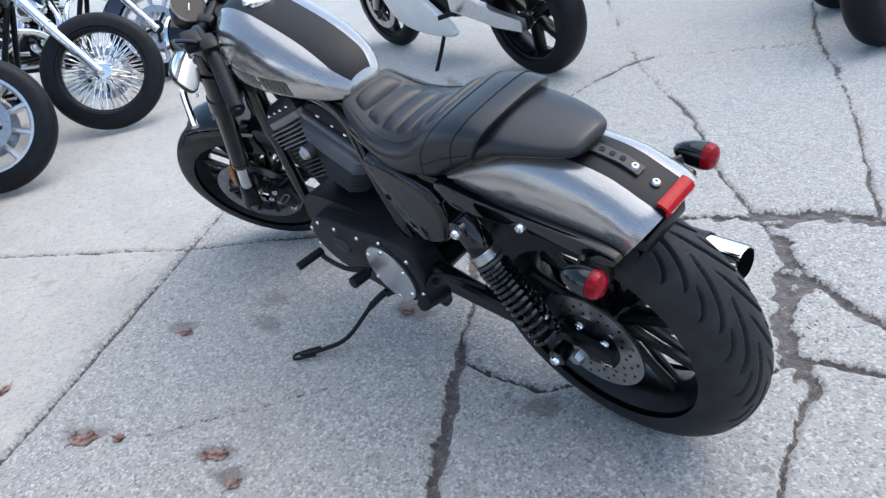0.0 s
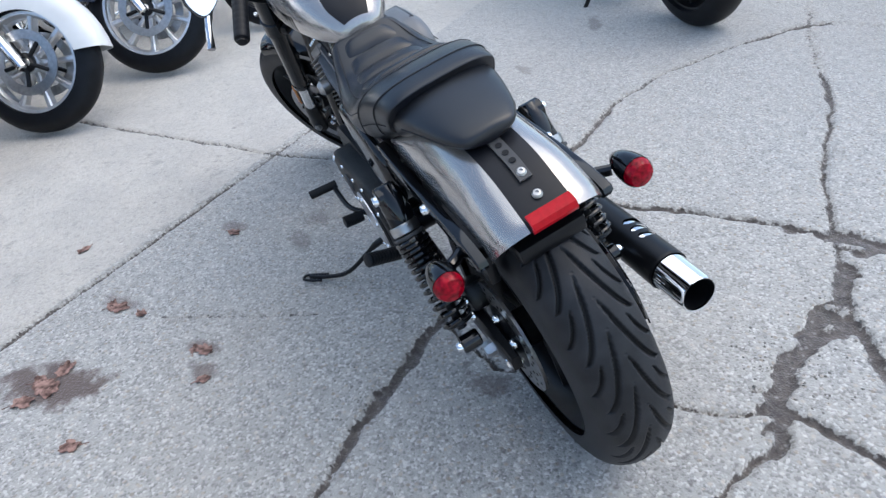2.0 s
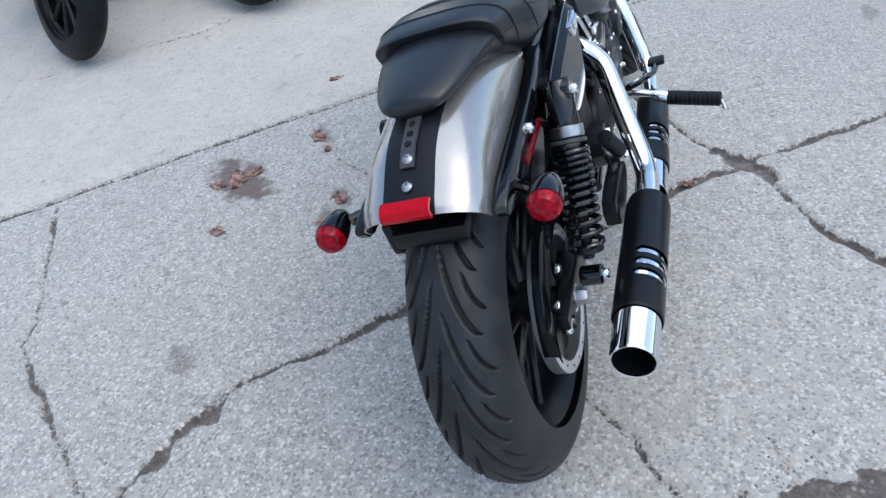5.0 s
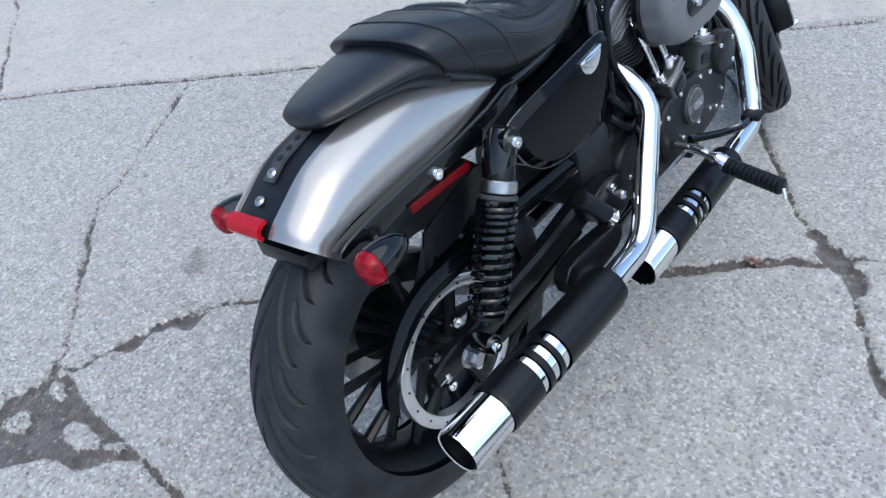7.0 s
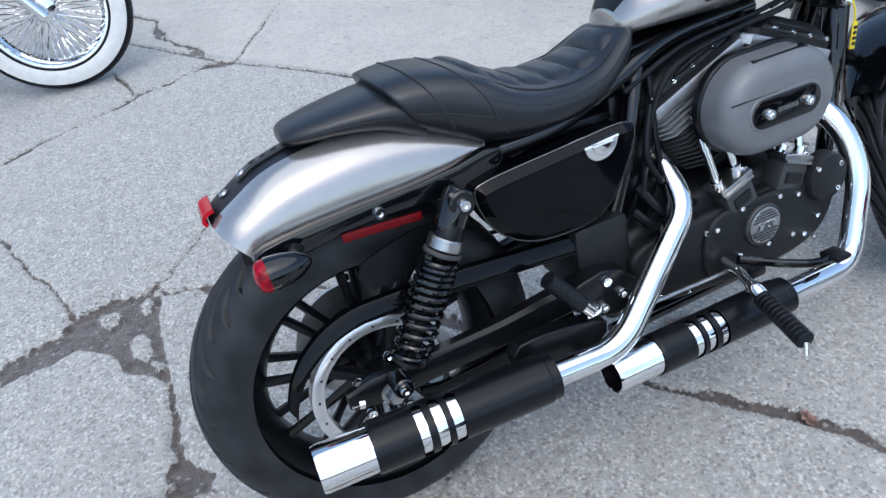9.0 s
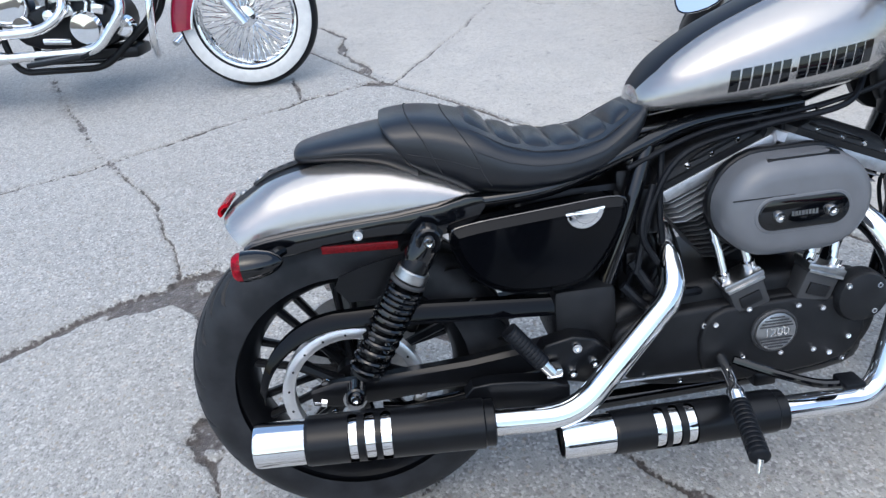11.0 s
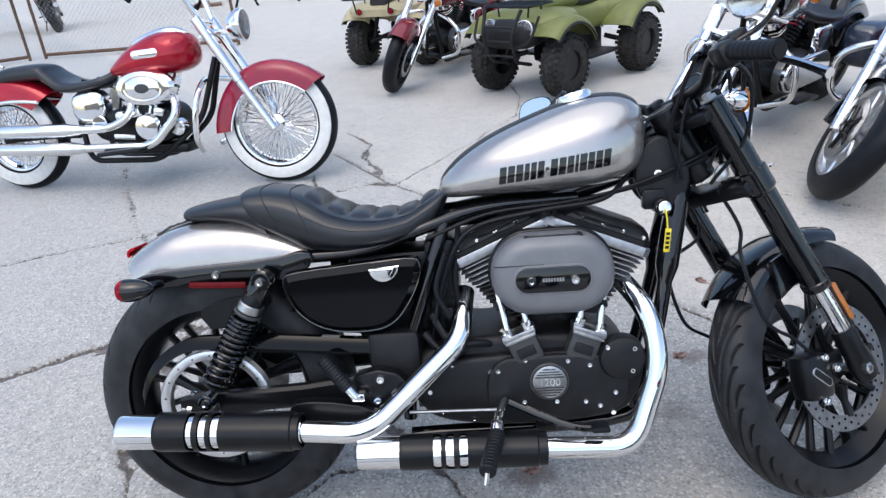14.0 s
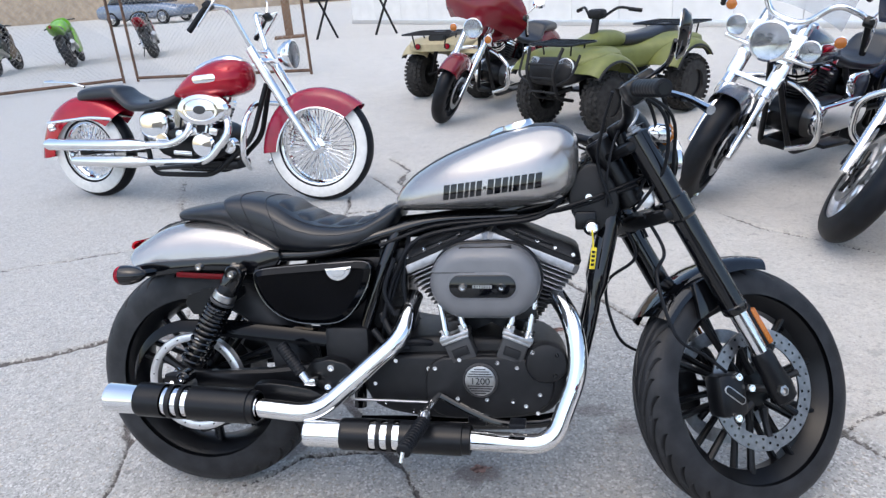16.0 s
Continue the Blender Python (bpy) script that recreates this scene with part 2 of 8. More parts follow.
        ln.new(tc.outputs["Object"], mp.inputs["Vector"])
        le = n.new("ShaderNodeVectorMath")
        le.operation = "LENGTH"
        ln.new(mp.outputs[0], le.inputs[0])
        sm = n.new("ShaderNodeMath")
        sm.operation = "ADD"
        ln.new(le.outputs["Value"], sm.inputs[0])
        ln.new(remap(edge.outputs["Fac"], 0.25, 0.75, -0.6, 0.6), sm.inputs[1])
        base = blend(remap(sm.outputs[0], 0.65, 1.10, deep, 0.0), base, (0.105, 0.074, 0.062, 1))
    # soil in the cracks, its edge broken by the grain of the slab
    at = n.new("ShaderNodeAttribute")
    at.attribute_name = "gap"
    rag = noise_tex(48.0, 7, 0.7)
    rim = n.new("ShaderNodeMath")
    rim.operation = "ADD"
    ln.new(at.outputs["Fac"], rim.inputs[0])
    ln.new(remap(rag.outputs["Fac"], 0.2, 0.8, -0.0085, 0.0085), rim.inputs[1])
    dirt = remap(rim.outputs[0], 0.0012, -0.0016, 0.0, 1.0)
    soil = blend(remap(rag.outputs["Fac"], 0.35, 0.68, 0, 1), (0.050, 0.042, 0.038, 1), (0.150, 0.128, 0.115, 1))
    soil = blend(remap(mid.outputs["Fac"], 0.56, 0.66, 0, 0.25), soil, (0.045, 0.048, 0.027, 1))
    soil = blend(times(remap(pbs.outputs["Green"], 0.78, 0.90, 0, 0.6), round_), soil, (0.34, 0.33, 0.31, 1))
    base = blend(dirt, base, soil)
    ln.new(base, p.inputs["Base Color"])
    p.inputs["Sheen Weight"].default_value, p.inputs["Sheen Roughness"].default_value = 0.45, 0.5
    p.inputs["Roughness"].default_value = 0.88
    bump = n.new("ShaderNodeBump")
    bump.inputs["Strength"].default_value, bump.inputs["Distance"].default_value = 0.55, 0.004
    add = n.new("ShaderNodeMath")
    add.operation = "ADD"
    ln.new(remap(vor.outputs["Distance"], 0, 0.6, 0.7, 0), add.inputs[0])
    ln.new(fine.outputs["Fac"], add.inputs[1])
    ln.new(add.outputs[0], bump.inputs["Height"])
    ln.new(bump.outputs[0], p.inputs["Normal"])
    return m


CONCRETE = concrete()


# ---- shapes ----
def part(name, bm, material, parent=None, label="", sharp=0.6, shade=True):
    """Links a bmesh as one mesh object under a thing."""
    bmesh.ops.recalc_face_normals(bm, faces=bm.faces[:])
    for e in bm.edges:
        if len(e.link_faces) == 2 and e.calc_face_angle(0) > sharp:
            e.smooth = False
    for f in bm.faces:
        f.smooth = shade
    me = bpy.data.meshes.new(name)
    bm.to_mesh(me)
    bm.free()
    for m in material if isinstance(material, (list, tuple)) else [material]:
        me.materials.append(m)
    ob = new(name, me)
    if parent:
        ob.parent = parent
    if label:
        ob["label"] = label
    return ob


def shared(name, me, parent, m, label=""):
    """Another object on a mesh that is already there."""
    ob = new(name, me)
    ob.parent, ob.matrix_basis = parent, m
    if label:
        ob["label"] = label
    return ob


def thing(name, m, label, category, group="", kind=""):
    ob = new(name)
    ob.empty_display_size = 0.1
    ob.matrix_basis = m
    return tagged(ob, label, category, group, kind)


def B():
    return bmesh.new()


def skin(bm, rings, caps=True, closed=True, loop=False):
    vs = [[bm.verts.new(p) for p in r] for r in rings]
    k = len(vs[0])
    pairs = list(zip(vs, vs[1:])) + ([(vs[-1], vs[0])] if loop else [])
    fs = []
    for a, b in pairs:
        for i in range(k if closed else k - 1):
            j = (i + 1) % k
            fs.append(bm.faces.new((a[i], a[j], b[j], b[i])))
    if caps and closed and not loop:
        bm.faces.new(vs[0])
        bm.faces.new(vs[-1][::-1])
    return fs


def frame_of(axis):
    a = Vector(axis).normalized()
    u = a.orthogonal().normalized()
    return a, u, a.cross(u)


def lathe(bm, profile, origin, axis, seg=32, loop=False, caps=True, start=0.0, sweep=2 * math.pi, up=None):
    """Turns (radius, along) pairs round an axis."""
    a, u, v = frame_of(axis)
    if up is not None:
        u = (Vector(up) - a * a.dot(Vector(up))).normalized()
        v = a.cross(u)
    o = Vector(origin)
    full = sweep > 6.28
    cols = []
    for i in range(seg if full else seg + 1):
        t = start + sweep * i / seg
        d = u * math.cos(t) + v * math.sin(t)
        cols.append([o + a * h + d * max(r, 1e-4) for r, h in profile])
    rings = [[c[i] for c in cols] for i in range(len(profile))]
    if full:
        return skin(bm, rings, caps=caps and not loop, closed=True, loop=loop)
    prof = [list(c) for c in cols]
    return skin(bm, prof, caps=loop, closed=loop)


def rod(bm, p0, p1, r0, r1=None, seg=16, bev=0.0):
    r1 = r0 if r1 is None else r1
    p0, p1 = Vector(p0), Vector(p1)
    L = (p1 - p0).length
    prof = [(r0, 0), (r1, L)] if not bev else [(r0 - bev, 0), (r0, bev), (r1, L - bev), (r1 - bev, L)]
    lathe(bm, prof, p0, p1 - p0, seg)


def spline(pts, per=6):
    """A smooth line through the points."""
    P = [Vector(p) for p in pts]
    P = [P[0] * 2 - P[1]] + P + [P[-1] * 2 - P[-2]]
    out = []
    for i in range(1, len(P) - 2):
        a, b, c, d = P[i - 1:i + 3]
        for k in range(per):
            t = k / per
            out.append(0.5 * ((2 * b) + (c - a) * t + (2 * a - 5 * b + 4 * c - d) * t * t + (3 * b - a - 3 * c + d) * t ** 3))
    out.append(P[-2])
    return out


def rounded(pts, r, per=6):
    """A polyline whose corners are arcs."""
    P = [Vector(p) for p in pts]
    out = [P[0]]
    for a, b, c in zip(P, P[1:], P[2:]):
        d1, d2 = a - b, c - b
        k = min(r, d1.length * 0.49, d2.length * 0.49)
        s, e = b + d1.normalized() * k, b + d2.normalized() * k
        for i in range(per + 1):
            t = i / per
            out.append(s * (1 - t) ** 2 + b * 2 * t * (1 - t) + e * t * t)
    out.append(P[-1])
    return out


def tube(bm, pts, r, seg=10, loop=False):
    P = [Vector(p) for p in pts]
    n = len(P)
    rs = r if isinstance(r, (list, tuple)) else [r] * n
    rings, u = [], None
    for i in range(n):
        t = (P[(i + 1) % n] - P[i - 1]) if loop else (P[min(i + 1, n - 1)] - P[max(i - 1, 0)])
        t = t.normalized() if t.length > 1e-9 else Vector((0, 0, 1))
        u = t.orthogonal().normalized() if u is None else (u - t * u.dot(t)).normalized()
        v = t.cross(u)
        rings.append([P[i] + (u * math.cos(a) + v * math.sin(a)) * rs[i] for a in (2 * math.pi * k / seg for k in range(seg))])
    return skin(bm, rings, loop=loop)


def box(bm, c, s, bev=0.0, m=None, seg=2):
    x = bmesh.new()
    bmesh.ops.create_cube(x, size=1)
    bmesh.ops.scale(x, vec=s, verts=x.verts)
    if bev:
        bmesh.ops.bevel(x, geom=x.edges[:], offset=bev, segments=seg, affect="EDGES", profile=0.5)
    mm = Matrix.Translation(c) @ (m or Matrix())
    merge(bm, x, mm)


def merge(bm, x, mm=None):
    vs = {}
    for v in x.verts:
        vs[v] = bm.verts.new(mm @ v.co if mm else v.co)
    for f in x.faces:
        bm.faces.new([vs[v] for v in f.verts])
    x.free()


def chaikin(pts, n=2):
    for _ in range(n):
        q = []
        for a, b in zip(pts, pts[1:] + pts[:1]):
            q += [(a[0] * 0.75 + b[0] * 0.25, a[1] * 0.75 + b[1] * 0.25), (a[0] * 0.25 + b[0] * 0.75, a[1] * 0.25 + b[1] * 0.75)]
        pts = q
    return pts


def stadium(cx, cz, hl, hh, n=10, tilt=0.0):
    out = []
    for s in (1, -1):
        for i in range(n + 1):
            a = -math.pi / 2 + math.pi * i / n
            x, z = (hl - hh) * s + hh * math.cos(a) * s, hh * math.sin(a) * s
            out.append((cx + x * math.cos(tilt) - z * math.sin(tilt), cz + x * math.sin(tilt) + z * math.cos(tilt)))
    return out


def inset(pts, d):
    """Moves an outline inwards."""
    area = sum(a[0] * b[1] - b[0] * a[1] for a, b in zip(pts, pts[1:] + pts[:1]))
    s = 1 if area > 0 else -1
    out = []
    for p, q, r in zip(pts[-1:] + pts[:-1], pts, pts[1:] + pts[:1]):
        t = Vector((r[0] - p[0], r[1] - p[1]))
        t = t.normalized() if t.length else Vector((1, 0))
        out.append((q[0] - t.y * d * s, q[1] + t.x * d * s))
    return out


def plate(bm, outline, y0, y1, bev=0.004, steps=3):
    """An outline in x and z, thick from y0 to y1, with a rounded edge at y1."""
    sg = 1 if y1 > y0 else -1
    rings = [[(x, y0, z) for x, z in outline]]
    for i in range(steps + 1):
        a = math.pi / 2 * i / steps
        o = inset(outline, bev * (1 - math.cos(a))) if i else outline
        rings.append([(x, y1 - sg * bev * (1 - math.sin(a)), z) for x, z in o])
    skin(bm, rings)


def oval(x, zc, w, ht, hb, n=2.4, k=28, yc=0.0, flat=1.0):
    out = []
    for i in range(k):
        a = 2 * math.pi * i / k
        c, s = math.cos(a), math.sin(a)
        y = w * math.copysign(abs(c) ** (2 / n), c)
        z = (ht if s > 0 else hb) * math.copysign(abs(s) ** (2 / (n * (flat if s < 0 else 1))), s)
        out.append(Vector((x, yc + y, zc + z)))
    return out


def shell(bm, grid, thick):
    """A sheet of points with thickness, closed at its rim."""
    nu, nv = len(grid), len(grid[0])
    g = [[Vector(p) for p in r] for r in grid]
    inner = []
    for i in range(nu):
        row = []
        for j in range(nv):
            du = g[min(i + 1, nu - 1)][j] - g[max(i - 1, 0)][j]
            dv = g[i][min(j + 1, nv - 1)] - g[i][max(j - 1, 0)]
            nrm = du.cross(dv)
            nrm = nrm.normalized() if nrm.length > 1e-12 else Vector((0, 0, 1))
            row.append(g[i][j] - nrm * thick)
        inner.append(row)
    A = [[bm.verts.new(p) for p in r] for r in g]
    C = [[bm.verts.new(p) for p in r] for r in inner]
    top = []
    for i in range(nu - 1):
        for j in range(nv - 1):
            f = bm.faces.new((A[i][j], A[i][j + 1], A[i + 1][j + 1], A[i + 1][j]))
            top.append((f, i, j))
            bm.faces.new((C[i][j], C[i + 1][j], C[i + 1][j + 1], C[i][j + 1]))
    for i in range(nu - 1):
        for j in (0, nv - 1):
            bm.faces.new((A[i][j], A[i + 1][j], C[i + 1][j], C[i][j]))
    for j in range(nv - 1):
        for i in (0, nu - 1):
            bm.faces.new((A[i][j], A[i][j + 1], C[i][j + 1], C[i][j]))
    return top


def interp(xs, ys, x):
    return float(np.interp(x, xs, ys))


def bolt_mesh(name, material, r=0.006, h=0.005):
    bm = B()
    lathe(bm, [(r, 0), (r, h * 0.6), (r * 0.85, h), (r * 0.45, h), (r * 0.4, h * 0.55)], (0, 0, 0), (0, -1, 0), 10)
    ob = part(name, bm, material)
    me = ob.data
    bpy.data.objects.remove(ob)
    return me


BOLT = bolt_mesh("bolt", CHROME)
BIGBOLT = bolt_mesh("bolt", CHROME, 0.010, 0.009)


def bolts(parent, places, y, me=None, flip=False):
    for x, z in places:
        shared("bolt", me or BOLT, parent, pose(x, y, z, 0, 0, 180 if flip else 0))


def tyre(bm, c, R, rc, half, inner, seg=96, n=14):
    """A plain tyre: crown radius rc, half width, rim radius."""
    prof = []
    for i in range(n + 1):
        a = math.pi * i / n
        y = -half * math.cos(a)
        r = inner + (R - inner) * (math.sin(a) ** 0.62)
        prof.append((r, y))
    prof += [(inner - 0.004, half * 0.75), (inner - 0.004, -half * 0.75)]
    lathe(bm, prof, c, (0, 1, 0), seg, loop=True)


def grooved_tyre(name, c, R, half, inner, parent, label, pitch_n=20, nu=1300, nv=104, flip=1):
    """A tyre with swept rain grooves cut in its tread."""
    u = np.arange(nu) / nu * 2 * np.pi
    v = np.linspace(0, 1, nv)
    a = np.pi * v
    y = -half * np.cos(a)
    r = inner + (R - inner) * np.sin(a) ** 0.62
    side = np.abs(y) / half
    U, Sd = np.meshgrid(u, side, indexing="ij")
    sgn = np.sign(np.cos(a) * -1.0)[None, :] * np.ones_like(U)
    depth = np.zeros_like(U)
    pitch = 2 * np.pi / pitch_n
    for s, off in ((1, 0.0), (-1, 0.5)):
        for lo, hi, lag, wid, arc in ((0.03, 0.78, 0.0, 0.0050, 0.150), (0.46, 0.88, 0.50, 0.0042, 0.060)):
            q = np.clip((Sd - lo) / (hi - lo), 0, 1)
            line = flip * arc / R * (1 - (1 - q) ** 1.8)
            d = (U - line - pitch * (off + lag)) / pitch
            d = np.abs(d - np.round(d)) * pitch * R
            slope = arc * 1.8 * (1 - q) ** 0.8 / ((hi - lo) * half * 1.25)
            d = d / np.sqrt(1 + slope ** 2)
            w = wid * np.clip(np.minimum(q * 6, (1 - q) * 5), 0.0, 1) * np.where((Sd > lo) & (Sd < hi), 1, 0)
            g = np.clip((w - d) / 0.0020, 0, 1)
            depth = np.maximum(depth, np.where(sgn == s, g, 0))
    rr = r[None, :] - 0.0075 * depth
    X, Y, Z = c[0] + rr * np.sin(U), c[1] + np.broadcast_to(y, U.shape), c[2] + rr * np.cos(U)
    verts = np.stack([X, Y, Z], -1).reshape(-1, 3)
    i, j = np.meshgrid(np.arange(nu), np.arange(nv - 1), indexing="ij")
    k = (i + 1) % nu
    faces = np.stack([i * nv + j, k * nv + j, k * nv + j + 1, i * nv + j + 1], -1).reshape(-1, 4)
    me = bpy.data.meshes.new(name)
    me.from_pydata(verts.tolist(), [], faces.tolist())
    me.polygons.foreach_set("use_smooth", np.ones(len(faces), bool))
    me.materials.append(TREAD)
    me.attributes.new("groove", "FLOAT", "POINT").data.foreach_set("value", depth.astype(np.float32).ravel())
    me.update()
    ob = new(name, me)
    ob.parent = parent
    ob["label"] = label
    return ob

# ---- ground ----
CRACKS = []


def crack(pts, w0=0.006, w1=0.02, rough=0.010):
    """Notes a crack of the slab: its line, its least and greatest width, and how far it wanders."""
    CRACKS.append((pts, 0.0012 + 0.50 * w0, 0.0012 + 0.50 * w0 + 0.42 * (w1 - w0), rough / 0.010, 4.5, False))


def crumble(pts, w0, w1):
    """Notes a stretch where the slab has broken away and soil lies in the hollow."""
    CRACKS.append((pts, 0.40 * w0, 0.40 * w0 + 0.32 * w1, 1.7, 9.0, True))


crack([(-0.3, 3.1), (0.12, 2.47), (0.43, 2.12), (0.65, 1.83), (1.0, 1.39), (1.39, 0.86), (1.80, 0.32), (2.3, -0.34)], 0.013, 0.019, rough=0.004)
crack([(3.6, 1.65), (2.49, 0.84), (1.80, 0.32), (1.42, -0.03), (1.05, -0.28), (0.93, -0.42)], 0.011, 0.019, rough=0.006)
crack([(0.93, -0.42), (0.86, -0.47), (0.64, -0.59), (0.49, -0.73), (0.31, -0.88), (0.17, -0.95)], 0.010, 0.030)
crack([(0.93, -0.42), (0.81, -0.23), (0.64, -0.04), (0.48, 0.15), (0.36, 0.32), (0.22, 0.50), (0.08, 0.67)], 0.009, 0.034)
crack([(0.08, 0.67), (0.006, 0.76), (-0.086, 0.804), (-0.131, 0.838), (-0.191, 0.848), (-0.253, 0.878), (-0.33, 0.906), (-0.355, 0.96)], 0.005, 0.020)
crack([(0.48, 0.15), (0.32, 0.12), (0.24, 0.11), (0.18, 0.04), (0.0, -0.12), (-0.14, -0.23), (-0.2, -0.36)], 0.005, 0.018)
crack([(0.93, -0.42), (0.98, -0.45), (1.09, -0.65), (1.31, -0.97), (1.44, -1.35), (1.49, -1.80), (1.47, -2.19), (1.9, -2.66), (2.45, -3.3), (2.9, -4.2)], 0.009, 0.026)
crack([(1.47, -2.19), (1.16, -1.90), (0.79, -1.58), (0.48, -1.19), (0.17, -0.90), (0.02, -0.75), (-0.20, -0.62), (-0.7, -0.44)], 0.012, 0.036)
crack([(0.17, -0.95), (0.02, -1.09), (-0.12, -1.11), (-0.5, -1.22), (-1.0, -1.4)], 0.014, 0.042)
crack([(1.47, -2.19), (1.22, -2.39), (0.79, -2.72)], 0.005, 0.012)
crack([(1.1, -3.5), (0.81, -2.86), (0.46, -2.26), (0.20, -1.74), (0.0, -1.30), (-0.11, -1.12)], 0.011, 0.028)
crack([(0.02, -0.75), (-0.05, -0.60), (-0.10, -0.46), (-0.19, -0.36), (-0.26, -0.26), (-0.29, -0.04), (-0.37, 0.16), (-0.40, 0.22), (-0.389, 0.26), (-0.392, 0.37), (-0.385, 0.437), (-0.386, 0.56)], 0.010, 0.030)
crack([(-0.19, -0.36), (-0.36, -0.40), (-0.7, -0.53)], 0.010, 0.026)
crack([(-0.74, 0.83), (-0.80, 0.81), (-1.06, 0.65), (-1.5, 0.45)], 0.030, 0.060)
crack([(-0.355, 0.965), (-0.32, 0.977), (-0.256, 1.077), (-0.164, 1.194), (-0.10, 1.27), (0.04, 1.45), (0.13, 1.46), (0.45, 1.66), (0.65, 1.80)], 0.005, 0.022)
crack([(-0.585, 0.94), (-0.591, 0.99), (-0.633, 1.11), (-0.70, 1.21), (-0.73, 1.32), (-0.80, 1.46), (-0.90, 1.62), (-1.14, 1.97), (-1.30, 2.25), (-1.52, 2.65), (-1.80, 3.2), (-2.0, 4.0)], 0.009, 0.030)
crack([(-2.4, 1.3), (-1.54, 1.70), (-1.13, 1.86), (-0.66, 2.13), (-0.40, 2.25), (-0.26, 2.33), (0.10, 2.46), (0.17, 2.40)], 0.009, 0.026)
crack([(0.06, 2.55), (0.08, 2.62), (-0.11, 3.03), (-0.07, 3.27), (-0.3, 3.6)], 0.012, 0.036)
crack([(0.17, 2.40), (0.57, 3.06), (0.93, 3.75), (1.0, 4.36), (0.9, 5.2)], 0.006, 0.014)
crack([(-0.34, 2.66), (-0.28, 2.34), (-0.10, 2.37)], 0.010, 0.030)
crack([(1.55, 2.6), (1.79, 2.30), (2.0, 1.98), (2.22, 1.82), (2.55, 1.50)], 0.007, 0.020)
crack([(0.93, 3.75), (1.19, 3.44), (1.5, 3.3)], 0.006, 0.012)
crack([(0.96, 0.87), (0.88, 0.76), (0.79, 0.60), (0.70, 0.45)], 0.002, 0.005)
crumble([(0.10, -0.84), (0.01, -0.73), (-0.05, -0.60), (-0.10, -0.47), (-0.18, -0.38), (-0.25, -0.28)], 0.058, 0.16)
crumble([(0.30, -0.88), (0.14, -0.97), (0.0, -1.08), (-0.12, -1.11)], 0.045, 0.12)
crumble([(-0.21, 0.86), (-0.14, 0.838), (-0.09, 0.806)], 0.022, 0.07)
crumble([(-0.05, 2.45), (0.10, 2.45), (0.20, 2.38)], 0.030, 0.10)
crumble([(0.05, 2.62), (-0.05, 2.90), (-0.10, 3.1)], 0.020, 0.08)
crumble([(0.99, -0.34), (0.93, -0.43), (0.86, -0.48)], 0.040, 0.10)
crumble([(0.32, 0.39), (0.29, 0.42), (0.26, 0.45)], 0.016, 0.05)
crumble([(1.48, -2.1), (1.47, -2.2), (1.38, -2.25)], 0.030, 0.09)
crumble([(-0.37, 0.14), (-0.38, 0.22), (-0.39, 0.30)], 0.020, 0.07)

# a larger hollow where the slab has broken up: its outline and the bits of slab still standing in it (centre, radius)
HOLLOW = [(-0.780, 0.869), (-0.696, 0.884), (-0.624, 0.894), (-0.582, 0.940), (-0.538, 0.958), (-0.484, 0.965), (-0.407, 0.945), (-0.364, 0.967), (-0.350, 0.886), (-0.377, 0.784), (-0.385, 0.694), (-0.380, 0.603), (-0.386, 0.554), (-0.417, 0.603), (-0.494, 0.665), (-0.512, 0.739), (-0.584, 0.799), (-0.655, 0.774), (-0.724, 0.783), (-0.780, 0.772)]
STANDING = [(-0.498, 0.881, 0.024), (-0.515, 0.900, 0.012), (-0.393, 0.895, 0.019), (-0.398, 0.868, 0.015), (-0.440, 0.752, 0.024), (-0.433, 0.722, 0.024), (-0.428, 0.690, 0.017), (-0.402, 0.632, 0.013), (-0.415, 0.655, 0.009), (-0.356, 0.930, 0.012)]

LATTICE = np.random.RandomState(7).uniform(-1, 1, (256, 256))


def ripple(x, y, f, shift=0):
    """Smooth noise between -1 and 1, f waves a metre."""
    u, v = x * f + 31.7 * shift, y * f + 17.3 * shift
    i, j = np.floor(u).astype(int), np.floor(v).astype(int)
    p, q = u - i, v - j
    p, q = p * p * (3 - 2 * p), q * q * (3 - 2 * q)
    i0, i1, j0, j1 = i % 256, (i + 1) % 256, j % 256, (j + 1) % 256
    return (LATTICE[i0, j0] * (1 - p) + LATTICE[i1, j0] * p) * (1 - q) + (LATTICE[i0, j1] * (1 - p) + LATTICE[i1, j1] * p) * q


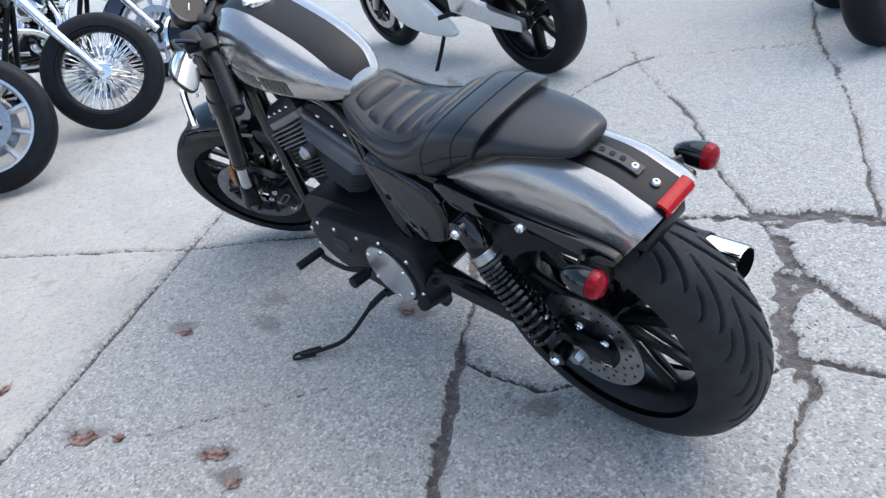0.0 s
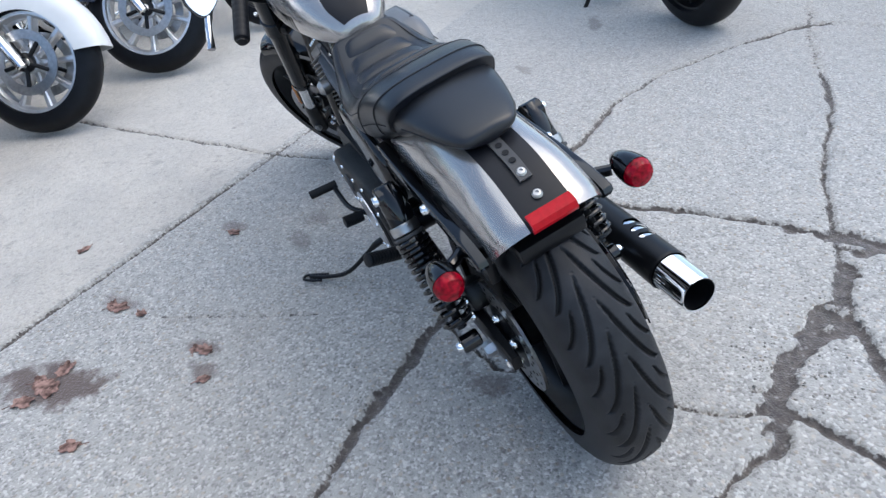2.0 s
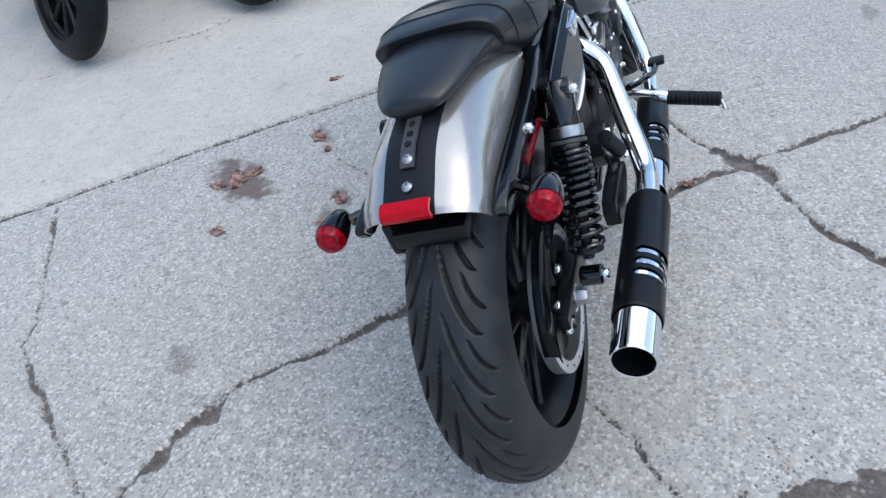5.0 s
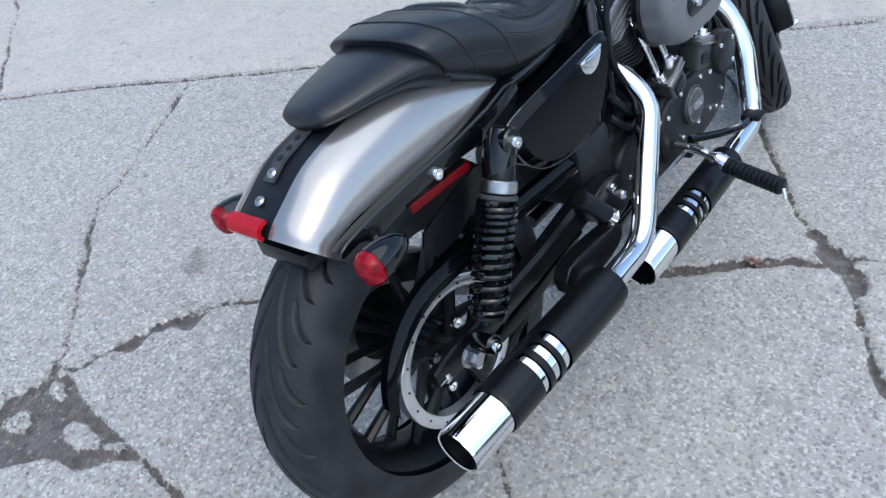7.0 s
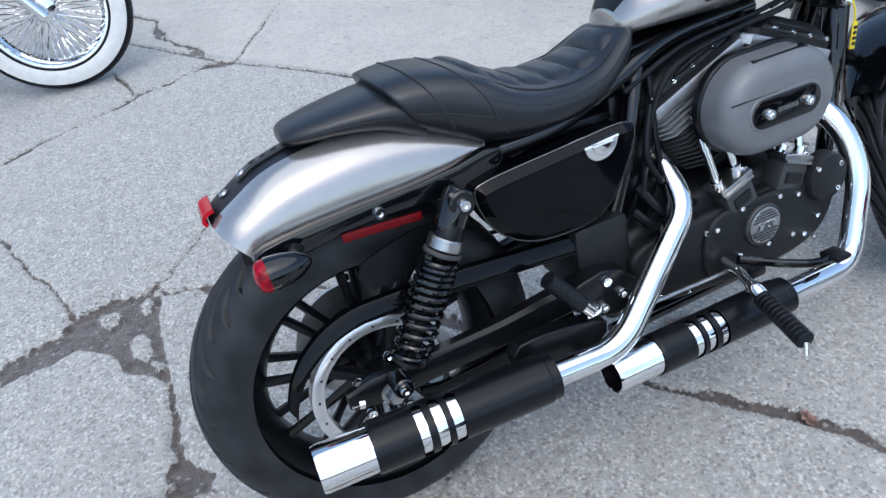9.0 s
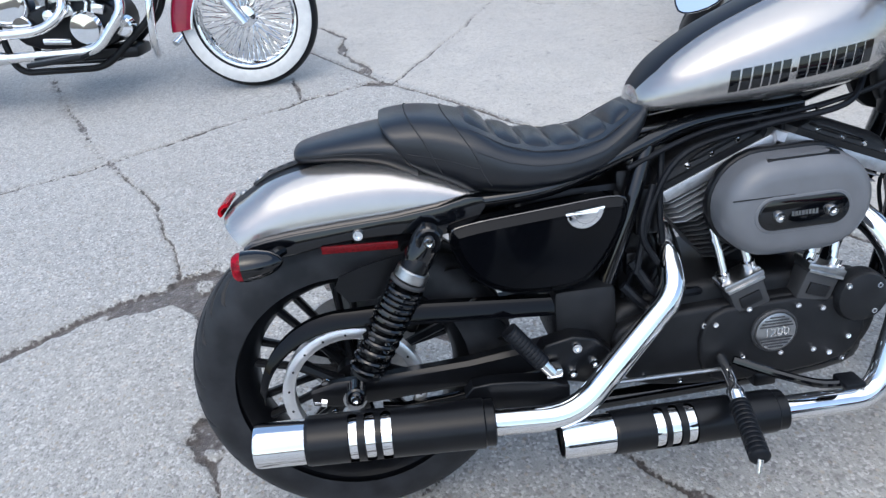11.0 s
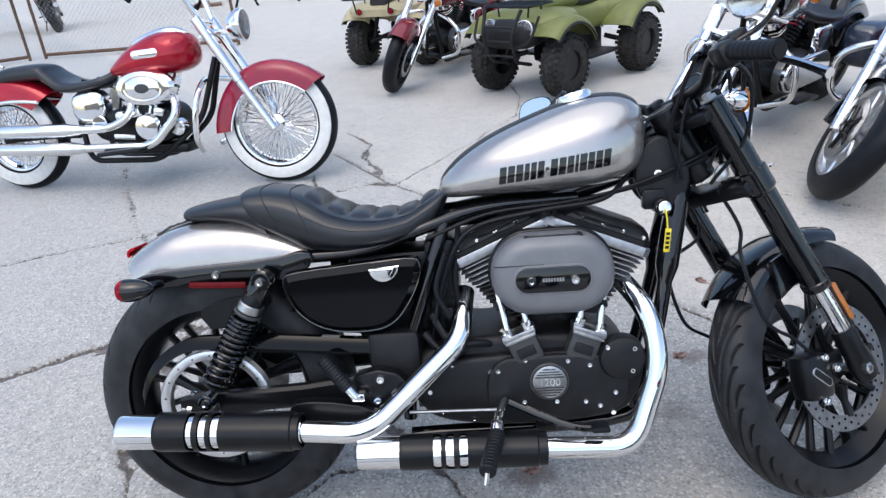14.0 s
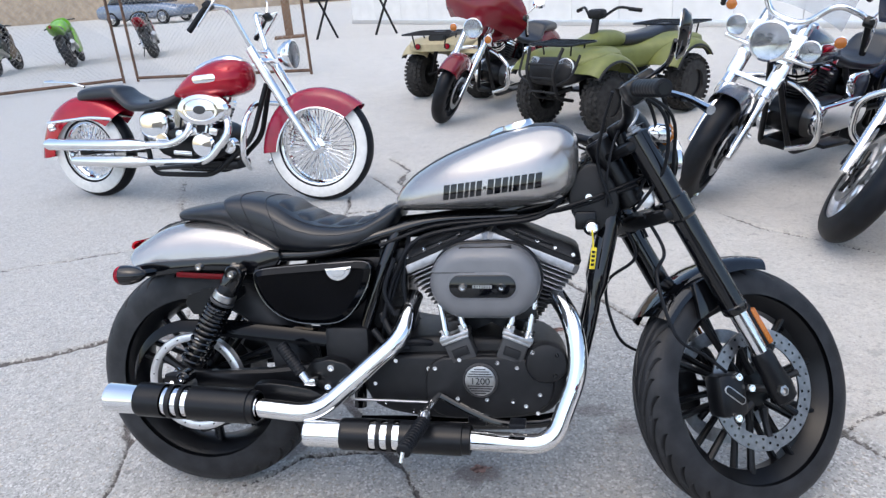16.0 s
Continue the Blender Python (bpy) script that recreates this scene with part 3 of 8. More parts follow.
def gap_at(x, y):
    """How far each place lies outside the nearest crack; below zero inside one."""
    best = np.full(x.shape, 0.06)
    wx = 0.011 * ripple(x, y, 8, 1) + 0.006 * ripple(x, y, 23, 2) + 0.004 * ripple(x, y, 55, 3)
    wy = 0.011 * ripple(x, y, 8, 4) + 0.006 * ripple(x, y, 23, 5) + 0.004 * ripple(x, y, 55, 6)
    for n, (pts, w0, w1, rough, f, wide) in enumerate(CRACKS):
        for (ax, ay), (bx, by) in zip(pts, pts[1:]):
            m = w1 + 0.09
            near = (x > min(ax, bx) - m) & (x < max(ax, bx) + m) & (y > min(ay, by) - m) & (y < max(ay, by) + m)
            if not near.any():
                continue
            X, Y = x[near] + wx[near] * rough, y[near] + wy[near] * rough
            dx, dy = bx - ax, by - ay
            t = np.clip(((X - ax) * dx + (Y - ay) * dy) / (dx * dx + dy * dy), 0, 1)
            d = np.hypot(X - ax - t * dx, Y - ay - t * dy)
            w = w0 + (w1 - w0) * np.clip(ripple(X, Y, f, 10 + n) + 0.25 + 0.5 * ripple(X, Y, f * 4, 40 + n), 0, 1.2)
            g = d - w
            if wide:
                isle = ripple(X, Y, 16, 70) + 0.6 * ripple(X, Y, 37, 71)
                g = np.maximum(g, np.clip((isle - 0.70) * 0.06, None, 0.01))
            best[near] = np.minimum(best[near], g)
    hx = [q[0] for q in HOLLOW]
    hy = [q[1] for q in HOLLOW]
    near = (x > min(hx) - 0.1) & (x < max(hx) + 0.1) & (y > min(hy) - 0.1) & (y < max(hy) + 0.1)
    if near.any():
        X, Y = x[near] + 0.9 * wx[near], y[near] + 0.9 * wy[near]
        d = np.full(X.shape, 9.0)
        odd = np.zeros(X.shape, bool)
        for (ax, ay), (bx, by) in zip(HOLLOW, HOLLOW[1:] + HOLLOW[:1]):
            dx, dy = bx - ax, by - ay
            t = np.clip(((X - ax) * dx + (Y - ay) * dy) / (dx * dx + dy * dy), 0, 1)
            d = np.minimum(d, np.hypot(X - ax - t * dx, Y - ay - t * dy))
            if abs(dy) > 1e-6:
                odd ^= ((ay > Y) != (by > Y)) & (X < dx * (Y - ay) / dy + ax)
        g = np.where(odd, -d, d)
        for cx, cy, r in STANDING:
            g = np.maximum(g, (r - np.hypot(X - cx, (Y - cy) * 0.9)) * 0.8)
        best[near] = np.minimum(best[near], g)
    return best


def sink(g):
    """Depth of the slab's surface for a given gap."""
    s = np.clip((0.003 - g) / 0.008, 0, 1)
    return -0.015 * s * s * (3 - 2 * s)


def line_of(*runs):
    """Grid lines: runs of start, end and step, then far out."""
    out = []
    for a, b, step in runs:
        out += list(np.linspace(a, b, max(1, int(round((b - a) / step))), endpoint=False))
    return np.array(out + [runs[-1][1]])


gx = line_of((-300, -60, 60), (-60, -10, 10), (-10, -2.6, 0.8), (-2.6, -1.0, 0.025), (-1.0, 1.7, 0.0085), (1.7, 3.8, 0.016), (3.8, 12, 0.9), (12, 60, 10), (60, 300, 60))
gy = line_of((-300, -60, 60), (-60, -10, 10), (-10, -4.4, 0.8), (-4.4, -1.8, 0.028), (-1.8, 2.7, 0.0095), (2.7, 5.3, 0.018), (5.3, 12, 0.9), (12, 60, 10), (60, 300, 60))
MX, MY = np.meshgrid(gx, gy, indexing="ij")
gap = gap_at(MX.ravel(), MY.ravel())
inside = np.clip(-gap / 0.01, 0, 1)
MZ = sink(gap) + inside * 0.0022 * (ripple(MX.ravel(), MY.ravel(), 60, 90) + ripple(MX.ravel(), MY.ravel(), 25, 91))
nx, ny = len(gx), len(gy)
ii, jj = np.meshgrid(np.arange(nx - 1), np.arange(ny - 1), indexing="ij")
quads = np.stack([ii * ny + jj, (ii + 1) * ny + jj, (ii + 1) * ny + jj + 1, ii * ny + jj + 1], -1).reshape(-1)
me = bpy.data.meshes.new("ground")
me.vertices.add(nx * ny)
me.vertices.foreach_set("co", np.stack([MX.ravel(), MY.ravel(), MZ], -1).astype(np.float32).ravel())
me.loops.add(len(quads))
me.loops.foreach_set("vertex_index", quads.astype(np.int32))
me.polygons.add(len(quads) // 4)
me.polygons.foreach_set("loop_start", np.arange(0, len(quads), 4, dtype=np.int32))
me.polygons.foreach_set("use_smooth", np.ones(len(quads) // 4, bool))
me.attributes.new("gap", "FLOAT", "POINT").data.foreach_set("value", gap.astype(np.float32))
me.update(calc_edges=True)
me.materials.append(CONCRETE)
ground = tagged(new("ground", me), "cracked grey exposed-aggregate concrete lot", "ground", kind="structure")

GRIT = random.Random(11)


def rubble(cx, cy, n):
    """Small broken bits of concrete lying in a crack."""
    spots = np.array([(GRIT.gauss(cx, 0.075), GRIT.gauss(cy, 0.055)) for _ in range(n)])
    floor_z = sink(gap_at(spots[:, 0].copy(), spots[:, 1].copy()))
    verts, faces = [], []
    for (x, y), z in zip(spots, floor_z):
        r = GRIT.uniform(0.0015, 0.0055)
        a = GRIT.uniform(0, 6.28)
        i = len(verts)
        for k in range(4):
            w = r * GRIT.uniform(0.7, 1.3)
            verts.append((x + w * math.cos(a + k * 1.57), y + w * math.sin(a + k * 1.57), z - 0.001))
        verts.append((x + r * 0.2, y, z + r * GRIT.uniform(0.5, 0.9)))
        faces += [(i, i + 1, i + 4), (i + 1, i + 2, i + 4), (i + 2, i + 3, i + 4), (i + 3, i, i + 4)]
    me = bpy.data.meshes.new("rubble")
    me.from_pydata(verts, [], faces)
    me.materials.append(CHIPS)
    ob = new("rubble", me)
    ob.parent = ground
    ob["kind"] = "stuff"
    return ob


for bx_, by_, n in ((-0.10, -0.45, 120), (-0.5, 0.92, 170), (-0.43, 0.8, 60), (0.05, 2.5, 60), (0.17, -0.95, 60), (0.92, -0.42, 40), (0.3, 0.43, 30), (-0.02, -0.72, 60)):
    rubble(bx_, by_, n)


def leaf(x, y, s, turn):
    """A ragged dry leaf pressed flat on the slab."""
    rnd = random.Random(int(x * 1000) * 7 + int(y * 1000))
    lobes, ph, crumple = rnd.choice((5, 5, 7)), rnd.uniform(0, 6), rnd.uniform(0.05, 0.13)
    bm = B()
    top, low = [], []
    n = 42
    edge = []
    for k in range(n):
        a = 2 * math.pi * k / n
        r = s * (0.52 + 0.30 * abs(math.cos(a * lobes / 2 + ph)) ** 0.7 + rnd.uniform(-0.07, 0.07))
        edge.append((r * math.cos(a) * 1.15, r * math.sin(a) * 0.85))
    for q in (0.06, 0.4, 0.75, 1.0):
        ring = [(u * q, v * q, 0.0035 + s * crumple * q * (0.6 + math.sin(3 * k * 2 * math.pi / n + ph) + 0.5 * math.sin(7 * k * 2 * math.pi / n))) for k, (u, v) in enumerate(edge)]
        top.append([(u, v, max(0.0018, z)) for u, v, z in ring])
    low = [[(u, v, z - 0.0012) for u, v, z in ring] for ring in top]
    skin(bm, low[::-1] + top, caps=True)
    tube(bm, [(s * 0.6, 0, 0.004), (s * 1.1, s * 0.1, 0.003), (s * 1.5, s * 0.22, 0.002)], 0.0012, 5)
    ob = part("dry_leaf", bm, LEAF)
    ob.matrix_basis = pose(x, y, 0.0, 0, 0, turn)
    return tagged(ob, "ragged dry brown leaf lying flat on the concrete", "leaf", "fallen leaves")


for x, y, s, t in ((0.80, 1.17, 0.046, 40), (0.85, 1.12, 0.034, 130), (0.77, 1.225, 0.034, 75), (0.84, 1.185, 0.026, 200), (0.775, 1.165, 0.024, 10), (0.54, 1.107, 0.030, 250), (0.715, 0.76, 0.030, 20), (0.735, 0.785, 0.020, 150), (0.60, 0.78, 0.022, 80), (1.06, 0.97, 0.036, 60), (1.09, 0.99, 0.022, 160), (0.99, 0.91, 0.022, 10), (1.49, 1.07, 0.026, 300), (1.28, 0.58, 0.026, 30), (0.77, 0.09, 0.026, 10), (3.0, -0.6, 0.05, 30), (0.83, -0.26, 0.022, 70)):
    leaf(x, y, s, t)

# ---- the silver motorcycle, leaning on its stand ----
bike = thing("motorcycle", pose(0, 0.010, 0, -13.34, 0, 0), "silver and black roadster motorcycle leaning on its kickstand", "motorcycle")
AX = (0.032, 0.0, 0.324)


def cast_wheel(c, rim_r, half, parent, hub_r=0.04, pairs=10, spokes_y=0.02):
    """A black cast wheel with split spokes in pairs."""
    wheel = part("wheel_rim", (lambda bm: (lathe(bm, [(rim_r + 0.006, -half), (rim_r + 0.008, -half + 0.006), (rim_r - 0.010, -half + 0.014), (rim_r - 0.022, -half * 0.3), (rim_r - 0.022, half * 0.3), (rim_r - 0.010, half - 0.014), (rim_r + 0.008, half - 0.006), (rim_r + 0.006, half), (rim_r - 0.006, half), (rim_r - 0.024, half - 0.02), (rim_r - 0.036, half * 0.3), (rim_r - 0.036, -half * 0.3), (rim_r - 0.024, -half + 0.02), (rim_r - 0.006, -half)], c, (0, 1, 0), 72, loop=True), bm)[1])(B()), SATIN, parent, "black cast rim")
    bm = B()
    lathe(bm, [(hub_r * 0.5, -half * 1.05), (hub_r, -half), (hub_r, -half * 0.5), (hub_r * 0.8, 0), (hub_r, half * 0.5), (hub_r, half), (hub_r * 0.5, half * 1.05)], c, (0, 1, 0), 28)
    part("hub", bm, SATIN, wheel)
    for i in range(pairs):
        for d in (-1, 1):
            bm = B()
            a0 = 2 * math.pi * i / pairs + d * 0.16
            a1 = 2 * math.pi * i / pairs + d * 0.075
            p0 = Vector(c) + Vector((math.sin(a0) * hub_r * 0.9, d * spokes_y, math.cos(a0) * hub_r * 0.9))
            p1 = Vector(c) + Vector((math.sin(a1) * (rim_r - 0.026), d * spokes_y * 0.8, math.cos(a1) * (rim_r - 0.026)))
            x = (p1 - p0).normalized()
            yv = Vector((0, 1, 0))
            zv = x.cross(yv).normalized()
            rings = []
            for q, wy, wz in ((p0, 0.012, 0.011), (p0.lerp(p1, 0.5), 0.009, 0.0075), (p1, 0.011, 0.009)):
                rings.append([q + yv * (wy * math.cos(t) * 1.1) + zv * (wz * math.sin(t)) for t in (math.pi / 4 * k + 0.39 for k in range(8))])
            skin(bm, rings)
            part("spoke", bm, SATIN, wheel)
    return wheel


rear = cast_wheel(AX, 0.230, 0.062, bike)
grooved_tyre("rear_tyre", AX, 0.318, 0.076, 0.226, bike, "wide black rubber tyre with swept rain grooves", 20, flip=-1)

# belt pulley and guard on one side, brake disc on the other
bm = B()
lathe(bm, [(0.113, -0.078), (0.135, -0.078), (0.135, -0.100), (0.132, -0.102), (0.116, -0.102), (0.113, -0.100)], AX, (0, 1, 0), 72, loop=True)
pulley = part("belt_pulley", bm, ALLOY, bike, "silver toothed belt pulley ring")
for i in range(18):
    a = 2 * math.pi * i / 18
    bm = B() if i == 0 else None
    if bm:
        lathe(bm, [(0.0022, 0), (0.0022, 0.0012)], (0, 0, 0), (0, -1, 0), 8)
        rv = part("rivet", bm, SATIN, pulley)
        rv.matrix_basis = pose(AX[0], -0.102, AX[2] + 0.123)
    else:
        shared("rivet", rv.data, pulley, pose(AX[0] + 0.123 * math.sin(a), -0.102, AX[2] + 0.123 * math.cos(a)))
for i in range(5):
    a = 2 * math.pi * i / 5 + 0.3
    bm = B()
    tube(bm, [Vector(AX) + Vector((math.sin(a) * r, -0.085, math.cos(a) * r)) for r in (0.03, 0.07, 0.112)], [0.016, 0.010, 0.013], 8)
    part("pulley_arm", bm, SATIN, pulley)
bm = B()
lathe(bm, [(0.070, 0.082), (0.122, 0.082), (0.122, 0.088), (0.070, 0.088)], AX, (0, 1, 0), 64, loop=True)
rbd = part("rear_brake_disc", bm, STEEL, bike, "drilled steel brake disc")
hole = None
for i in range(30):
    a = 2 * math.pi * i / 30
    for rr in ((0.083, 0.109), (0.096,))[i % 2]:
        mm = Matrix.Translation((AX[0] + rr * math.sin(a), 0.088, AX[2] + rr * math.cos(a)))
        if hole is None:
            bm = B()
            lathe(bm, [(0.0036, 0), (0.0036, 0.0008)], (0, 0, 0), (0, 1, 0), 8)
            hole = part("drill_hole", bm, BLACK, rbd)
            hole.matrix_basis = mm
        else:
            shared("drill_hole", hole.data, rbd, mm)
bm = B()
lathe(bm, [(0.02, 0.07), (0.07, 0.078), (0.074, 0.085), (0.05, 0.095), (0.02, 0.10)], AX, (0, 1, 0), 32)
part("disc_carrier", bm, SATIN, bike)
for y, sg in ((0.125, 1), (-0.125, -1)):
    bm = B()
    lathe(bm, [(0.017, 0), (0.017, 0.012 * 1), (0.013, 0.020), (0.006, 0.020)], (AX[0], y, AX[2]), (0, sg, 0), 6)
    lathe(bm, [(0.022, -0.006), (0.022, 0.0)], (AX[0], y, AX[2]), (0, sg, 0), 20)
    part("axle_nut", bm, STEEL, bike, "steel axle nut")
    bm = B()
    rod(bm, (AX[0] - 0.075, sg * 0.118, AX[2] + 0.002), (AX[0] - 0.01, sg * 0.118, AX[2]), 0.005)
    rod(bm, (AX[0] - 0.062, sg * 0.118, AX[2] + 0.002), (AX[0] - 0.052, sg * 0.118, AX[2]), 0.010, seg=6)
    part("axle_adjuster", bm, CHROME, bike)
    # swingarm leg
    bm = B()
    rings = []
    for x, z, h, t in ((-0.045, 0.335, 0.016, 0.010), (0.0, 0.336, 0.026, 0.012), (0.10, 0.338, 0.026, 0.014), (0.25, 0.345, 0.026, 0.016), (0.40, 0.36, 0.030, 0.02), (0.47, 0.37, 0.036, 0.024)):
        rings.append([Vector((x, sg * 0.112 + t * cy, z + h * cz)) for cy, cz in ((-1, -0.7), (-0.6, -1), (0.6, -1), (1, -0.7), (1, 0.7), (0.6, 1), (-0.6, 1), (-1, 0.7))])
    skin(bm, rings)
    part("swingarm", bm, SATIN, bike)
bm = B()
box(bm, (AX[0] + 0.10, 0.098, AX[2] + 0.055), (0.085, 0.05, 0.06), 0.012, pose(0, 0, 0, 0, 30, 0))
rcal = part("rear_caliper", bm, SATIN, bike, "black rear brake caliper")
for dx, dz in ((0.07, 0.075), (0.12, 0.045), (0.065, 0.035)):
    shared("bolt", BIGBOLT, rcal, Matrix.Translation((AX[0] + dx, 0.1235, AX[2] + dz)) @ pose(0, 0, 0, 0, 0, 180))
for i in range(5):
    a = 2 * math.pi * i / 5 + 0.2
    shared("bolt", BIGBOLT, rbd, Matrix.Translation((AX[0] + 0.050 * math.sin(a), 0.094, AX[2] + 0.050 * math.cos(a))) @ pose(0, 0, 0, 0, 0, 180))
    shared("bolt", BIGBOLT, pulley, Matrix.Translation((AX[0] + 0.058 * math.sin(a), -0.100, AX[2] + 0.058 * math.cos(a))))
bm = B()
rod(bm, (0.46, -0.13, 0.37), (0.46, 0.13, 0.37), 0.03)
part("swingarm_pivot", bm, SATIN, bike)
# belt and its guards
bm = B()
tube(bm, [(AX[0], -0.09, AX[2] + 0.139), (0.52, -0.09, 0.425), (0.55, -0.09, 0.39), (0.52, -0.09, 0.352), (AX[0], -0.09, AX[2] - 0.139)], 0.009, 6)
part("drive_belt", bm, RUBBER, bike, "black toothed drive belt")
bm = B()
grid = []
for i in range(25):
    a = radians(-78 + 74 * i / 24)
    r = 0.168
    grid.append([(AX[0] + math.sin(a) * r, -0.122, AX[2] + math.cos(a) * r - 0.022), (AX[0] + math.sin(a) * r, -0.120, AX[2] + math.cos(a) * r - 0.008), (AX[0] + math.sin(a) * (r + 0.006), -0.112, AX[2] + math.cos(a) * (r + 0.006)), (AX[0] + math.sin(a) * (r + 0.006), -0.098, AX[2] + math.cos(a) * (r + 0.006))])
for x, z in ((0.15, 0.496), (0.30, 0.482), (0.45, 0.468)):
    grid.append([(x, -0.122, z - 0.030), (x, -0.120, z - 0.012), (x, -0.112, z), (x, -0.095, z)])
shell(bm, grid, 0.003)
part("belt_guard", bm, DEEPBLACK, bike, "gloss black upper belt guard")
bm = B()
plate(bm, chaikin([(0.06, 0.30), (0.14, 0.255), (0.40, 0.30), (0.40, 0.32), (0.14, 0.285)], 1), -0.10, -0.113, 0.003)
part("lower_belt_guard", bm, DEEPBLACK, bike)
bm = B()
plate(bm, chaikin([(0.02, 0.56), (0.10, 0.585), (0.20, 0.60), (0.20, 0.56), (0.06, 0.50)], 1), -0.112, -0.106, 0.002)
part("mudguard_flap", bm, SATIN, bike)

# rear fender with a black stripe
CROWN = [(-0.150, 0.680), (-0.137, 0.692), (-0.112, 0.707), (-0.06, 0.735), (0.0, 0.750), (0.08, 0.758), (0.16, 0.752), (0.24, 0.728), (0.30, 0.695)]
EDGE = [(-0.108, 0.630), (-0.098, 0.640), (-0.080, 0.648), (-0.045, 0.654), (0.0, 0.655), (0.08, 0.656), (0.16, 0.658), (0.23, 0.664), (0.285, 0.672)]
ci = spline([(x, 0, z) for x, z in CROWN], 4)
ei = spline([(x, 0, z) for x, z in EDGE], 4)
bm = B()
grid = []
FY = [0.099 * math.cos(math.pi * j / 32) ** 1 for j in range(33)]
FY = sorted([y for y in FY if abs(abs(y) - 0.040) > 0.003] + [0.0395, 0.0405, -0.0395, -0.0405])
for c, e in zip(ci, ei):
    row = []
    for yy in FY:
        k = (abs(yy) / 0.099) ** (1 / 0.72)
        s = math.sqrt(max(0, 1 - k * k)) ** 0.85
        row.append((e.x + (c.x - e.x) * s, yy, e.z + (c.z - e.z) * s))
    grid.append(row)
top = shell(bm, grid, 0.003)
for f in bm.faces:
    if abs(f.calc_center_median().y) < 0.040:
        f.material_index = 1
part("rear_fender", bm, [SILVER, DENIM], bike, "silver metallic fender with a black centre stripe")
# seat bracket with holes and screws
bm = B()
grid = [[(x, y, interp([c[0] for c in CROWN], [c[1] for c in CROWN], x) + 0.0035) for y in (-0.011, -0.007, 0.007, 0.011)] for x in np.linspace(-0.091, 0.02, 12)]
shell(bm, grid, -0.004)
part("seat_bracket", bm, GREYCOAT, bike, "black slotted seat bracket")
for k, x in enumerate((-0.060, -0.041, -0.022)):
    bm = B()
    lathe(bm, [(0.0055, 0), (0.0055, 0.001)], (x, 0, interp([c[0] for c in CROWN], [c[1] for c in CROWN], x) + 0.0078), (-0.25, 0, 1), 12)
    part("bracket_hole", bm, RUBBER, bike)
for x, zz in ((-0.080, 0.0055), (-0.115, 0.002)):
    bm = B()
    z = interp([c[0] for c in CROWN], [c[1] for c in CROWN], x) + zz
    lathe(bm, [(0.0085, 0), (0.0085, 0.002), (0.006, 0.005), (0.003, 0.0055), (0.0028, 0.003)], (x, 0, z), (-0.42, 0, 1), 14)
    part("fender_screw", bm, STEEL, bike, "bright round screw head")
# tail lamp
bm = B()
grid = [[(x, y, z) for y in (-0.038, -0.02, 0.0, 0.02, 0.038)] for x, z in ((-0.138, 0.6965), (-0.146, 0.695), (-0.152, 0.691), (-0.154, 0.686), (-0.151, 0.681))]
shell(bm, grid, 0.006)
part("tail_lamp", bm, TAILRED, bike, "thin red tail lamp bar")
# plate bracket under the fender
bm = B()
box(bm, (-0.10, 0, 0.62), (0.05, 0.12, 0.03), 0.006)
part("lamp_bracket", bm, SATIN, bike)
bm = B()
box(bm, (-0.055, 0.095, 0.585), (0.035, 0.02, 0.06), 0.006)
part("plate_mount", bm, SATIN, bike)

